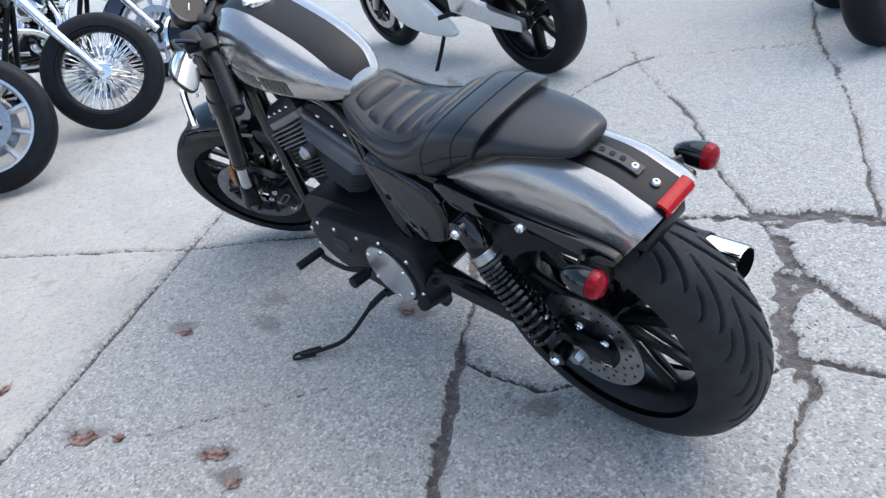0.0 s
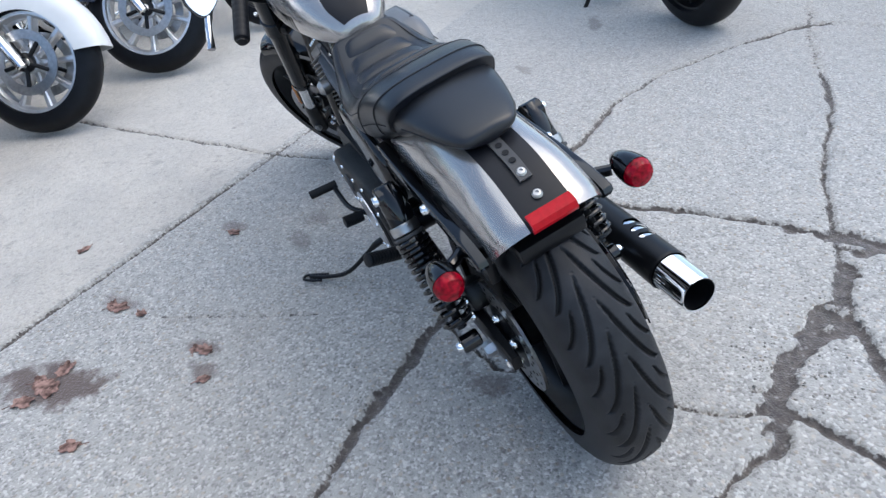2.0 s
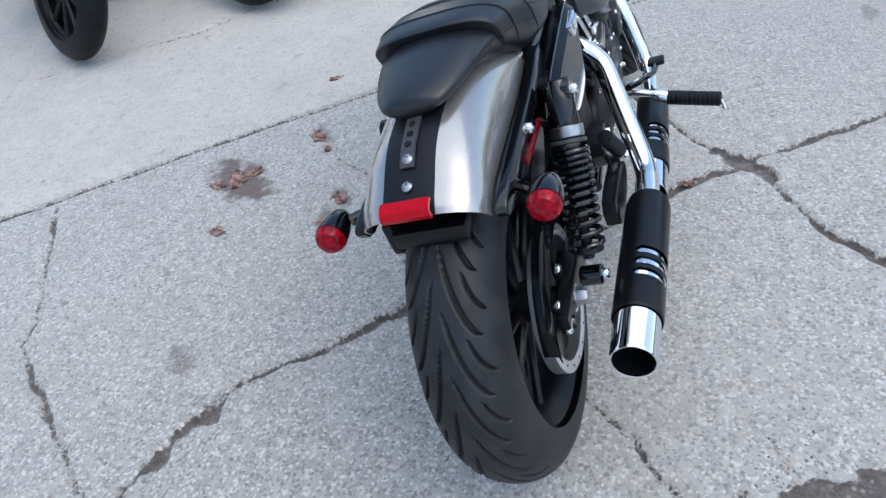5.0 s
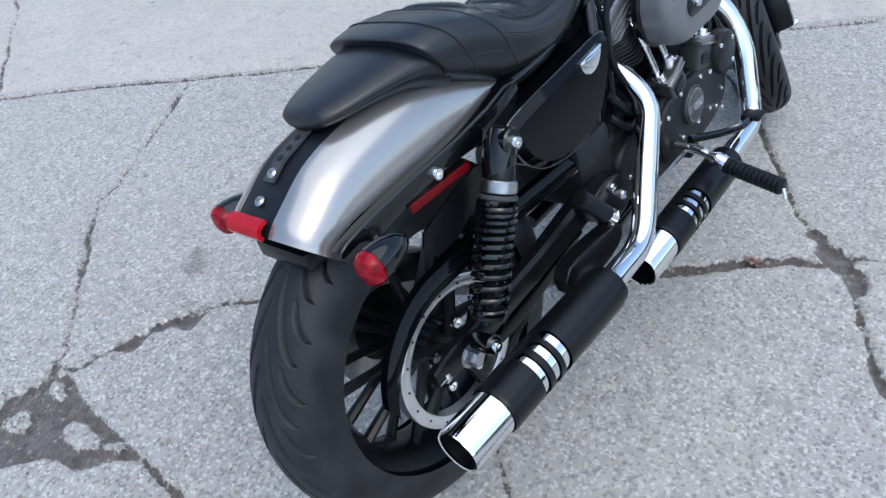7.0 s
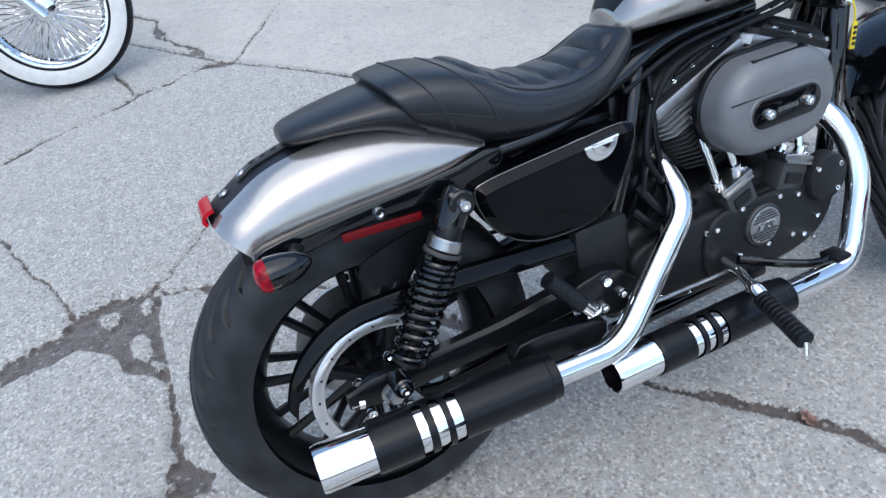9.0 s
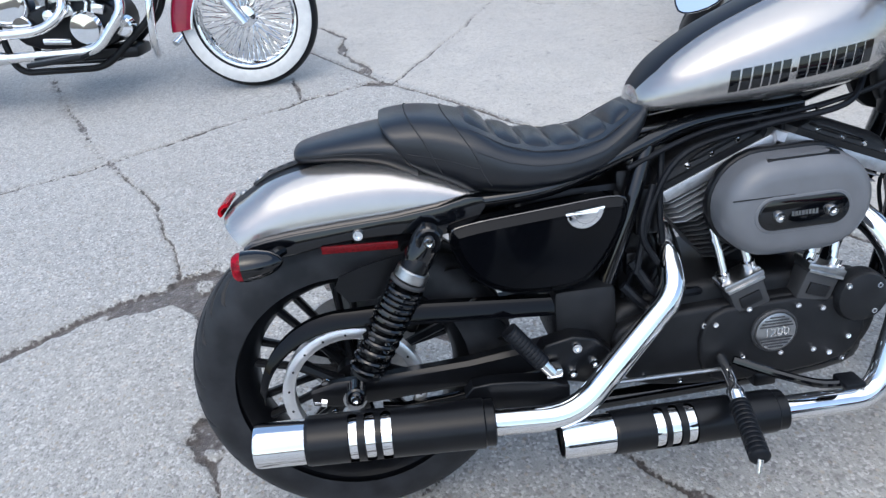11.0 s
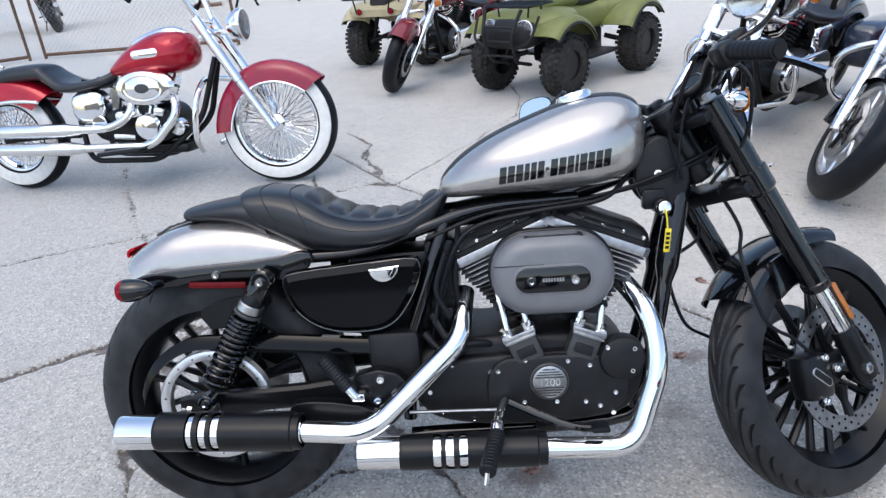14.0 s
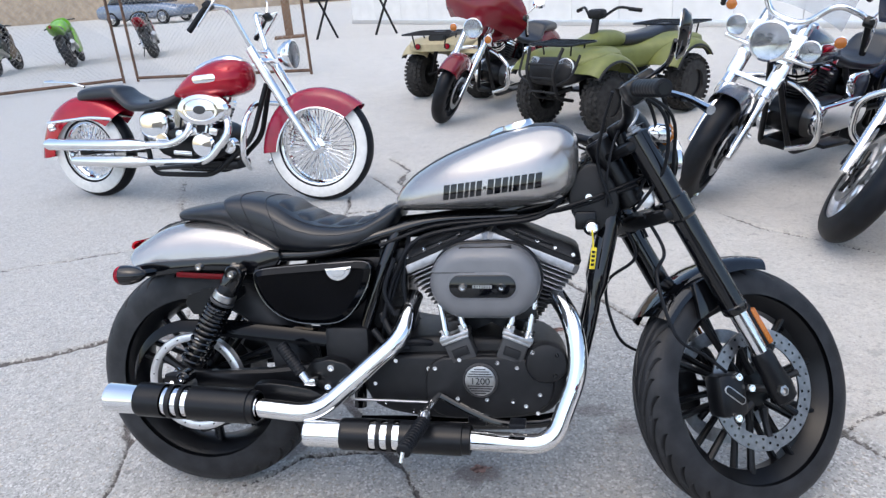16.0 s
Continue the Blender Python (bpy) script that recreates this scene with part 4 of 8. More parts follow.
for sg in (1, -1):
    # fender strut
    bm = B()
    plate(bm, chaikin([(0.30, 0.690), (0.20, 0.668), (0.0, 0.660), (-0.085, 0.652), (-0.115, 0.640), (-0.10, 0.618), (-0.04, 0.618), (0.06, 0.634), (0.18, 0.632), (0.25, 0.62), (0.31, 0.655)], 1), sg * 0.106, sg * 0.124, 0.004)
    st = part("fender_strut", bm, BLACK, bike)
    bolts(st, [(0.086, 0.644)], sg * 0.124, BIGBOLT, sg > 0)
    # shock absorber
    t, b = Vector((0.202, sg * 0.160, 0.634)), Vector((0.041, sg * 0.160, 0.361))
    ax = b - t
    L = ax.length
    sh = part("shock_body", (lambda bm: (lathe(bm, [(0.012, 0.02), (0.023, 0.035), (0.024, 0.060), (0.018, 0.066), (0.017, 0.19), (0.010, 0.20), (0.010, L - 0.03)], t, ax, 24), bm)[1])(B()), SATIN, bike, "black shock absorber with coil spring")
    for a, e, r, m in ((0.058, 0.078, 0.0285, STEEL), (0.080, 0.088, 0.031, GREYCOAT)):
        bm = B()
        d = ax.normalized()
        rod(bm, t + d * a, t + d * e, r, seg=28, bev=0.002)
        part("preload_collar", bm, m, sh, "silver preload collar")
    bm = B()
    d, u, v = frame_of(ax)
    pts = []
    turns = 12.5
    for i in range(int(turns * 16) + 1):
        q = i / (turns * 16)
        s = 0.092 + (L - 0.137) * (q * 0.55 + 0.45 * q * q)
        pts.append(t + d * s + (u * math.cos(q * turns * 2 * math.pi) + v * math.sin(q * turns * 2 * math.pi)) * 0.0285)
    tube(bm, pts, 0.0050, 8)
    part("coil_spring", bm, BLACK, sh)
    for c, r in ((t, 0.022), (b, 0.018)):
        bm = B()
        rod(bm, c + Vector((0, -0.02, 0)), c + Vector((0, 0.02, 0)), r, seg=22, bev=0.003)
        part("shock_eye", bm, BLACK, sh)
        shared("bolt", BIGBOLT, sh, Matrix.Translation(c + Vector((0, sg * 0.020, 0))) @ pose(0, 0, 0, 0, 0, 180 if sg > 0 else 0))
    bm = B()
    lathe(bm, [(0.028, 0.0), (0.028, 0.006), (0.014, 0.012)], t + d * (L - 0.048), d, 24)
    part("spring_seat", bm, SATIN, sh)
    bm = B()
    rings = []
    for q, w, h in ((0.0, 0.020, 0.02), (0.3, 0.026, 0.02), (0.75, 0.027, 0.02), (1.0, 0.024, 0.02)):
        c = t + d * (-0.018 + 0.075 * q) + Vector((0, -sg * 0.004, 0))
        rings.append([c + u * w * math.cos(k) + v * w * math.sin(k) for k in (2 * math.pi * i / 18 for i in range(18))])
    skin(bm, rings)
    part("shock_cover", bm, BLACK, sh)
    # turn signal
    bm = B()
    tube(bm, spline([(-0.040, sg * 0.112, 0.632), (-0.052, sg * 0.132, 0.632), (-0.064, sg * 0.152, 0.632)], 4), 0.010, 10)
    sig = part("turn_signal", bm, BLACK, bike, "bullet turn signal")
    bm = B()
    lathe(bm, [(0.003, 0.064), (0.011, 0.058), (0.019, 0.044), (0.0240, 0.025), (0.0258, 0.007), (0.0258, 0.0), (0.022, 0.0)], (-0.100, sg * 0.174, 0.632), (1, 0, 0.03), 30)
    part("signal_shell", bm, BLACK, sig)
    bm = B()
    lathe(bm, [(0.0245, 0.002), (0.0245, -0.008), (0.020, -0.015), (0.010, -0.019), (0.001, -0.020)], (-0.100, sg * 0.174, 0.632), (1, 0, 0.03), 30)
    part("signal_lens", bm, REDLENS, sig, "red plastic lens")
bm = B()
box(bm, (0.086, -0.1265, 0.621), (0.13, 0.005, 0.014), 0.002, pose(0, 0, 0, 0, 3, 0))
part("side_reflector", bm, REFLECT, bike, "red side reflector strip")

# ---- seat ----
def seat_ring(x, zc, w, ht, hb, n=3.0):
    return oval(x, zc, w, ht, hb, n, 40)


def seat_from(rows, per=5, n=3.0):
    cols = [spline([(r[0], r[k], 0) for r in rows], per) for k in range(1, 4)]
    return [seat_ring(a.x, b.y + (a.y - b.y) * 0.55, c.y, (a.y - b.y) * 0.45, (a.y - b.y) * 0.55, n) for a, b, c in zip(*cols)]


# x, top, bottom, half width
PILLION = [(-0.011, 0.772, 0.760, 0.022), (-0.008, 0.780, 0.756, 0.038), (0.002, 0.786, 0.752, 0.051), (0.03, 0.792, 0.750, 0.066), (0.07, 0.798, 0.748, 0.078), (0.11, 0.803, 0.742, 0.088), (0.15, 0.807, 0.730, 0.096), (0.2, 0.811, 0.7, 0.104)]
SADDLE = [(0.145, 0.811, 0.732, 0.103), (0.153, 0.820, 0.722, 0.109), (0.2, 0.824, 0.7, 0.115), (0.25, 0.817, 0.684, 0.122), (0.3, 0.800, 0.672, 0.130), (0.35, 0.768, 0.668, 0.135), (0.4, 0.750, 0.668, 0.134), (0.46, 0.743, 0.672, 0.126), (0.52, 0.750, 0.685, 0.110), (0.57, 0.776, 0.710, 0.092), (0.597, 0.789, 0.745, 0.078), (0.610, 0.786, 0.77, 0.058)]
bm = B()
skin(bm, seat_from(PILLION, 5, 2.15))
seat = part("seat", bm, LEATHER, bike, "black stitched two-part seat")


def raked(p):
    """The rear edge of the rider's cushion slopes forward as it goes down."""
    k = max(0.0, 1 - (p[0] - 0.145) / 0.14)
    return Vector((p[0] + 0.62 * k * max(-0.02, 0.812 - p[2]), p[1], p[2]))


bm = B()
skin(bm, [[raked(p) for p in ring] for ring in seat_from(SADDLE)])
part("saddle_cushion", bm, LEATHER, seat, "black scooped rider cushion")
sx, st_, sw = [r[0] for r in SADDLE], [r[1] for r in SADDLE], [r[3] for r in SADDLE]
for k, (x0, x1) in enumerate(((0.285, 0.335), (0.338, 0.385), (0.388, 0.437), (0.440, 0.490), (0.493, 0.540), (0.543, 0.585))):
    bm = B()
    grid = []
    for i in range(9):
        q = i / 8
        x = x0 + (x1 - x0) * q
        row = []
        for j in range(21):
            v = j / 20 * 2 - 1
            w = interp(sx, sw, x) * 0.70
            bulge = 0.011 * (max(0, math.sin(math.pi * q)) ** 0.45) * (1 - v ** 6)
            row.append((x, v * w, interp(sx, st_, x) - 0.001 - 0.012 * v * v * abs(v) + bulge))
        grid.append(row)
    shell(bm, grid, 0.012)
    part("seat_pleat", bm, LEATHER, seat)
def seam(rows, xs, s, n, parent):
    """A stitched line along both flanks, at height s of the upper half."""
    for sg in (1, -1):
        pts = []
        for x in xs:
            cx = [r[0] for r in rows]
            t, b, w = (interp(cx, [r[q] for r in rows], x) for q in (1, 2, 3))
            k = (1 - abs(s) ** n) ** (1 / n)
            z = b + (t - b) * (0.55 + (0.45 if s > 0 else 0.55) * s)
            pts.append(raked((x, sg * w * k * 1.004, z)) if rows is SADDLE else (x, sg * w * k * 1.004, z))
        bm = B()
        tube(bm, pts, 0.0010, 5)
        part("seam", bm, STITCH, parent)


def cross_seam(rows, x, lean, n, parent, r=0.0013, material=STITCH):
    """A stitched line over the cushion from flank to flank, leaning back by lean."""
    cx = [q[0] for q in rows]
    pts = []
    for i in range(33):
        a = math.pi * (i / 32 * 1.30 - 0.15)
        c, s = math.cos(a), math.sin(a)
        xx = x + lean * (1 - s)
        t, b, w = (interp(cx, [q[k] for q in rows], xx) for k in (1, 2, 3))
        y = w * math.copysign(abs(c) ** (2 / n), c)
        z = b + (t - b) * 0.55 + (t - b) * (0.45 if s > 0 else 0.55) * math.copysign(abs(s) ** (2 / n), s)
        pts.append(raked((xx, y * 1.005, z + 0.0008)) if rows is SADDLE else (xx, y * 1.005, z + 0.0008))
    bm = B()
    tube(bm, pts, r, 5)
    part("seam", bm, material, parent)


seam(SADDLE, np.linspace(0.26, 0.60, 40), 0.80, 3.0, seat)
seam(SADDLE, np.linspace(0.30, 0.60, 40), 0.30, 3.0, seat)
seam(SADDLE, np.linspace(0.16, 0.30, 16), -0.15, 3.0, seat)
seam(PILLION, np.linspace(0.004, 0.145, 24), -0.12, 2.15, seat)
cross_seam(SADDLE, 0.195, 0.012, 3.0, seat)
cross_seam(SADDLE, 0.255, 0.045, 3.0, seat)
bm = B()
pts = [raked((0.150, p.y, p.z)) for p in seat_ring(0.15, 0.727 + 0.085 * 0.55, 0.1045, 0.038, 0.046)]
tube(bm, pts, 0.0034, 8, loop=True)
part("seat_piping", bm, SATIN, seat)

# ---- fuel tank ----
TANK = [(0.592, 0.800, 0.776, 0.030), (0.600, 0.818, 0.770, 0.050), (0.625, 0.846, 0.768, 0.072), (0.66, 0.873, 0.768, 0.090), (0.72, 0.906, 0.768, 0.108), (0.80, 0.938, 0.768, 0.121), (0.88, 0.964, 0.771, 0.126), (0.95, 0.976, 0.776, 0.121), (1.00, 0.974, 0.786, 0.105), (1.03, 0.962, 0.806, 0.085), (1.045, 0.945, 0.835, 0.062), (1.051, 0.925, 0.865, 0.030)]
cols = [spline([(r[0], r[k], 0) for r in TANK], 6) for k in range(1, 4)]
rings = []
for a, b, c in zip(*cols):
    h = a.y - b.y
    rings.append(oval(a.x, b.y + h * 0.36, c.y, h * 0.64, h * 0.36, 2.25, 64, flat=1.35))
bm = B()
skin(bm, rings)
tank = part("fuel_tank", bm, SILVER, bike, "silver metallic peanut tank with black centre stripe")
TX = [a.x for a in cols[0]]
TT, TB, TW = [a.y for a in cols[0]], [b.y for b in cols[1]], [c.y for c in cols[2]]


def tank_side(x, z):
    """Half width of the tank at x and z."""
    t, b, w = interp(TX, TT, x), interp(TX, TB, x), interp(TX, TW, x)
    zc = b + (t - b) * 0.36
    s, n = ((z - zc) / (t - zc), 2.25) if z > zc else ((zc - z) / (zc - b), 2.25 * 1.35)
    return w * max(0, 1 - min(1, s) ** n) ** (1 / 2.25)


def tank_top(x, y):
    t, b, w = interp(TX, TT, x), interp(TX, TB, x), interp(TX, TW, x)
    zc = b + (t - b) * 0.36
    return zc + (t - zc) * max(0, 1 - min(1, abs(y) / w) ** 2.25) ** (1 / 2.25)


bm = B()
grid = []
for x in np.linspace(0.598, 1.038, 60):
    hw = min(0.047, interp(TX, TW, x) * 0.62)
    grid.append([(x, v * hw, tank_top(x, v * hw) + 0.0008) for v in np.linspace(-1, 1, 13)])
shell(bm, grid, 0.0016)
part("tank_stripe", bm, DENIM, tank, "black centre stripe")
bm = B()
lathe(bm, [(0.040, -0.012), (0.040, 0.004), (0.036, 0.012), (0.030, 0.013), (0.029, 0.010), (0.012, 0.011)], (0.905, -0.005, 0.968), (-0.28, 0, 1), 36)
part("fuel_cap", bm, CHROME, bike, "chrome fuel cap")


for sg in (-1, 1):
    marks = (1, 1, 1, 0.7, 0.8, 0.9, 0.5, 1, 1, 0.9, 0.45, 1, 0.9, 0.95, 1)
    tot = sum(marks) + 0.22 * (len(marks) - 1)
    x0, x1 = 0.727, 0.962
    x = 0.0
    for i, wd in enumerate(marks):
        xa, xb = x0 + x / tot * (x1 - x0), x0 + (x + wd) / tot * (x1 - x0)
        x += wd + 0.22
        lo, hi = (0.014, 0.021) if i == 6 else (0.0, 0.036)
        parts = [(xa, xb, lo, hi)]
        bm = B()
        for pa, pb, l, h in parts:
            grid = []
            for xx in (pa, (pa + pb) / 2, pb):
                zb = 0.800 + (xx - x0) * 0.11
                row = []
                for q in np.linspace(l, h, 5):
                    xs = xx + q * 0.12
                    row.append((xs, sg * (tank_side(xs, zb + q) + 0.0009), zb + q))
                grid.append(row)
            shell(bm, grid if sg < 0 else [r[::-1] for r in grid], 0.0006)
        part("tank_mark", bm, BLACK, tank, "black unlettered block mark")

# ---- frame ----
for nm, pts, r in (("backbone", [(0.55, 0, 0.72), (0.80, 0, 0.745), (1.0, 0, 0.80), (1.12, 0, 0.84)], 0.03),
                   ("seat_rail", [(0.27, 0.095, 0.665), (0.42, 0.10, 0.675), (0.56, 0.085, 0.715), (0.70, 0.05, 0.745), (0.9, 0.03, 0.75)], 0.015),
                   ("seat_rail", [(0.27, -0.095, 0.665), (0.42, -0.10, 0.675), (0.56, -0.085, 0.715), (0.70, -0.05, 0.745), (0.9, -0.03, 0.75)], 0.015),
                   ("rear_downtube", [(0.60, 0.075, 0.72), (0.545, 0.10, 0.60), (0.50, 0.105, 0.42), (0.49, 0.10, 0.27)], 0.016),
                   ("rear_downtube", [(0.60, -0.075, 0.72), (0.555, -0.10, 0.60), (0.50, -0.10, 0.42), (0.49, -0.10, 0.27)], 0.016),
                   ("front_downtube", [(1.135, 0.02, 0.79), (1.10, 0.045, 0.62), (1.065, 0.07, 0.45), (1.02, 0.08, 0.30), (0.95, 0.08, 0.235), (0.49, 0.095, 0.225)], 0.017),
                   ("front_downtube", [(1.135, -0.02, 0.79), (1.10, -0.045, 0.62), (1.065, -0.07, 0.45), (1.02, -0.08, 0.30), (0.95, -0.08, 0.235), (0.49, -0.095, 0.225)], 0.017)):
    bm = B()
    ln_ = spline(pts, 5)
    tube(bm, ln_, [r + (0.009 if nm == "front_downtube" and 0 < i < 7 else 0.0) for i in range(len(ln_))], 14)
    part(nm, bm, BLACK, bike)
bm = B()
rod(bm, (1.095, 0, 0.93), (1.185, 0, 0.77), 0.034, seg=24, bev=0.005)
part("steering_head", bm, SATIN, bike)
for sg in (1, -1):
    bm = B()
    plate(bm, chaikin([(1.02, 0.80), (1.05, 0.87), (1.10, 0.88), (1.15, 0.80), (1.14, 0.74), (1.09, 0.70), (1.04, 0.735)], 2), sg * 0.03, sg * 0.052, 0.008)
    g = part("neck_cover", bm, WRINKLE, bike)
    bolts(g, [(1.074, 0.795)], sg * 0.052, BIGBOLT, sg > 0)

# ---- engine ----
bm = B()
plate(bm, chaikin([(0.50, 0.30), (0.50, 0.42), (0.60, 0.455), (0.72, 0.465), (0.90, 0.462), (0.99, 0.43), (1.03, 0.34), (0.96, 0.265), (0.60, 0.25)], 2), 0.11, -0.115, 0.02)
engine = part("engine_case", bm, WRINKLE, bike, "black wrinkle-coated engine crankcase")
COVER = Matrix.Translation((0, 0.017, -0.012))
bm = B()
GC = chaikin([(0.515, 0.415), (0.60, 0.433), (0.70, 0.437), (0.813, 0.440), (0.90, 0.442), (0.94, 0.455), (1.0, 0.455), (1.022, 0.41), (1.015, 0.35), (0.99, 0.305), (0.946, 0.282), (0.80, 0.268), (0.657, 0.272), (0.54, 0.295), (0.515, 0.35)], 2)
plate(bm, [p for p in GC], -0.10, -0.158, 0.012)
gear = part("gearcase_cover", bm, WRINKLE, engine, "black wrinkle gearcase cover")
bm = B()
plate(bm, chaikin([(0.672, 0.43), (0.80, 0.436), (0.92, 0.436), (0.985, 0.40), (0.99, 0.33), (0.94, 0.288), (0.80, 0.275), (0.675, 0.28)], 2), -0.15, -0.168, 0.008)
part("cam_cover", bm, WRINKLE, gear)
bm = B()
lathe(bm, [(0.050, 0), (0.050, 0.022), (0.046, 0.030), (0.036, 0.034), (0.0, 0.034)], (0.970, -0.150, 0.424), (0, -1, 0), 40)
part("nose_cover", bm, WRINKLE, gear)
bm = B()
lathe(bm, [(0.043, 0), (0.043, 0.006), (0.040, 0.009), (0.038, 0.007), (0.0, 0.007)], (0.811, -0.167, 0.377), (0, -1, 0), 48)
timer = part("timer_cover", bm, GREYCOAT, engine)
bm = B()
lathe(bm, [(0.037, 0), (0.037, 0.003), (0.035, 0.004), (0.0, 0.004)], (0.811, -0.174, 0.377), (0, -1, 0), 48)
part("timer_plate", bm, STEEL, timer, "brushed round plate with a raised number")
for k in range(11):
    z = -0.030 + 0.006 * k
    if abs(z) < 0.011:
        continue
    w = math.sqrt(0.033 ** 2 - z * z)
    bm = B()
    box(bm, (0.811, -0.1785, 0.377 + z), (2 * w, 0.001, 0.0028))
    part("plate_rib", bm, GREYCOAT, timer)


def lettering(body, size, material, parent, m, name="lettering", depth=0.0008, label=""):
    cu = bpy.data.curves.new(name, "FONT")
    cu.body, cu.size, cu.extrude, cu.align_x, cu.align_y = body, size, depth, "CENTER", "CENTER"
    tmp = new("tmp_text", cu)
    me = bpy.data.meshes.new_from_object(tmp)
    bpy.data.objects.remove(tmp)
    me.materials.append(material)
    ob = new(name, me)
    ob.parent, ob.matrix_basis = parent, m
    if label:
        ob["label"] = label
    return ob


lettering("1200", 0.024, CHROME, timer, pose(0.811, -0.1795, 0.377, 90, 0, 0), label="raised number 1200")
for ob in (gear, timer):
    ob.matrix_basis = COVER @ ob.matrix_basis
bolts(gear, [(0.682, 0.402), (0.736, 0.402)], -0.160)
bolts(gear, [(0.700, 0.405), (0.761, 0.428), (0.853, 0.422), (0.900, 0.410), (0.754, 0.330), (0.826, 0.329), (0.889, 0.326), (0.920, 0.315), (0.954, 0.344), (0.948, 0.298)], -0.168)
bolts(gear, [(0.938, 0.452), (0.995, 0.447), (0.990, 0.397)], -0.180)
bolts(gear, [(0.545, 0.36), (0.57, 0.31), (0.60, 0.42), (0.64, 0.29)], -0.158)
bm = B()
box(bm, (0.80, -0.13, 0.262), (0.045, 0.05, 0.03), 0.006)
part("oil_filter_boss", bm, SATIN, engine)


def cut_rect(hx, hy, c):
    """A rectangle with cut corners."""
    return [(-hx + c, -hy), (hx - c, -hy), (hx, -hy + c), (hx, hy - c), (hx - c, hy), (-hx + c, hy), (-hx, hy - c), (-hx, -hy + c)]


def cylinder(parent, foot, lean, out):
    """One finned cylinder with head and rocker box, tilted by lean degrees; out is the side away from the V."""
    m = pose(*foot, 0, lean, 0)
    bm = B()
    x = bmesh.new()
    lathe(x, [(0.052, 0.05), (0.052, 0.25)], (0, 0, 0), (0, 0, 1), 24)
    merge(bm, x, m)
    cyl = part("cylinder_barrel", bm, WRINKLE, parent)
    for i in range(14):
        h = 0.092 + 0.0116 * i
        head = i > 8
        hx = 0.074 + 0.27 * (h - 0.092)
        o = cut_rect(hx, 0.088 if head else 0.082, 0.018 if head else 0.03)
        x = bmesh.new()
        skin(x, [[(a * 0.985, b * 0.985, h) for a, b in o], [(a, b, h + 0.001) for a, b in o], [(a, b, h + 0.003) for a, b in o], [(a * 0.985, b * 0.985, h + 0.004) for a, b in o]])
        bm = B()
        merge(bm, x, m)
        part("fin", bm, AIRGREY if head else GREYCOAT, cyl)
        if head:
            x = bmesh.new()
            o2 = [(-hx - 0.0012, -0.035), (-hx - 0.0012, -0.0712), (-hx + 0.0168, -0.0892), (hx - 0.0168, -0.0892), (hx + 0.0012, -0.0712), (hx + 0.0012, -0.035)]
            skin(x, [[(a, b, h + 0.0012) for a, b in o2], [(a, b, h + 0.0030) for a, b in o2]])
            bm = B()
            merge(bm, x, m)
            part("fin_edge", bm, BARE, cyl, "bare machined fin edge")
    for side, material in ((-1, BARE), (1, AIRGREY)):
        w_ = 0.094 if side < 0 else 0.072
        o = [(-0.118, 0.0), (-0.118, side * (w_ - 0.014)), (-0.104, side * w_), (0.104, side * w_), (0.118, side * (w_ - 0.014)), (0.118, 0.0)]
        x = bmesh.new()
        skin(x, [[(a * 0.985, b * 0.985, 0.2515) for a, b in o], [(a, b, 0.254) for a, b in o], [(a, b, 0.270) for a, b in o], [(a * 0.985, b * 0.985, 0.2725) for a, b in o]])
        bm = B()
        merge(bm, x, m)
        part("head_band", bm, material, cyl, "machined silver band of the cylinder head" if side < 0 else "charcoal band of the cylinder head")
    # rocker box: full height on the outer side, falling away towards the V
    x = bmesh.new()
    rings = []
    for h, x0, x1, hy, c in ((0.2725, -0.116, 0.110, 0.090, 0.02), (0.284, -0.117, 0.108, 0.091, 0.02), (0.286, -0.112, 0.104, 0.087, 0.02), (0.300, -0.106, 0.090, 0.083, 0.022), (0.310, -0.094, 0.060, 0.074, 0.024), (0.314, -0.080, 0.040, 0.060, 0.02)):
        cx, hx = (x0 + x1) / 2, (x1 - x0) / 2
        rings.append([(-out * (cx + a), min(b, hy - 0.026), h) for a, b in cut_rect(hx, hy, c)])
    skin(x, rings)
    bm = B()
    merge(bm, x, m)
    rk = part("rocker_box", bm, WRINKLE, cyl, "black wrinkle rocker box")
    x = bmesh.new()
    plate(x, chaikin([(-out * 0.075, 0.292), (out * 0.045, 0.292), (out * 0.035, 0.303), (-out * 0.06, 0.304)], 1), -0.078, -0.088, 0.004)
    bm = B()
    merge(bm, x, m)
    part("rocker_rib", bm, WRINKLE, rk)
    for bx in (-0.092, -0.045, 0.0, 0.05):
        for sg in (1, -1):
            shared("bolt", BOLT, cyl, m @ pose(-out * bx, 0.060 if sg > 0 else -0.085, 0.290, -48 if sg < 0 else 48, 0, 0 if sg < 0 else 180))
    return cyl


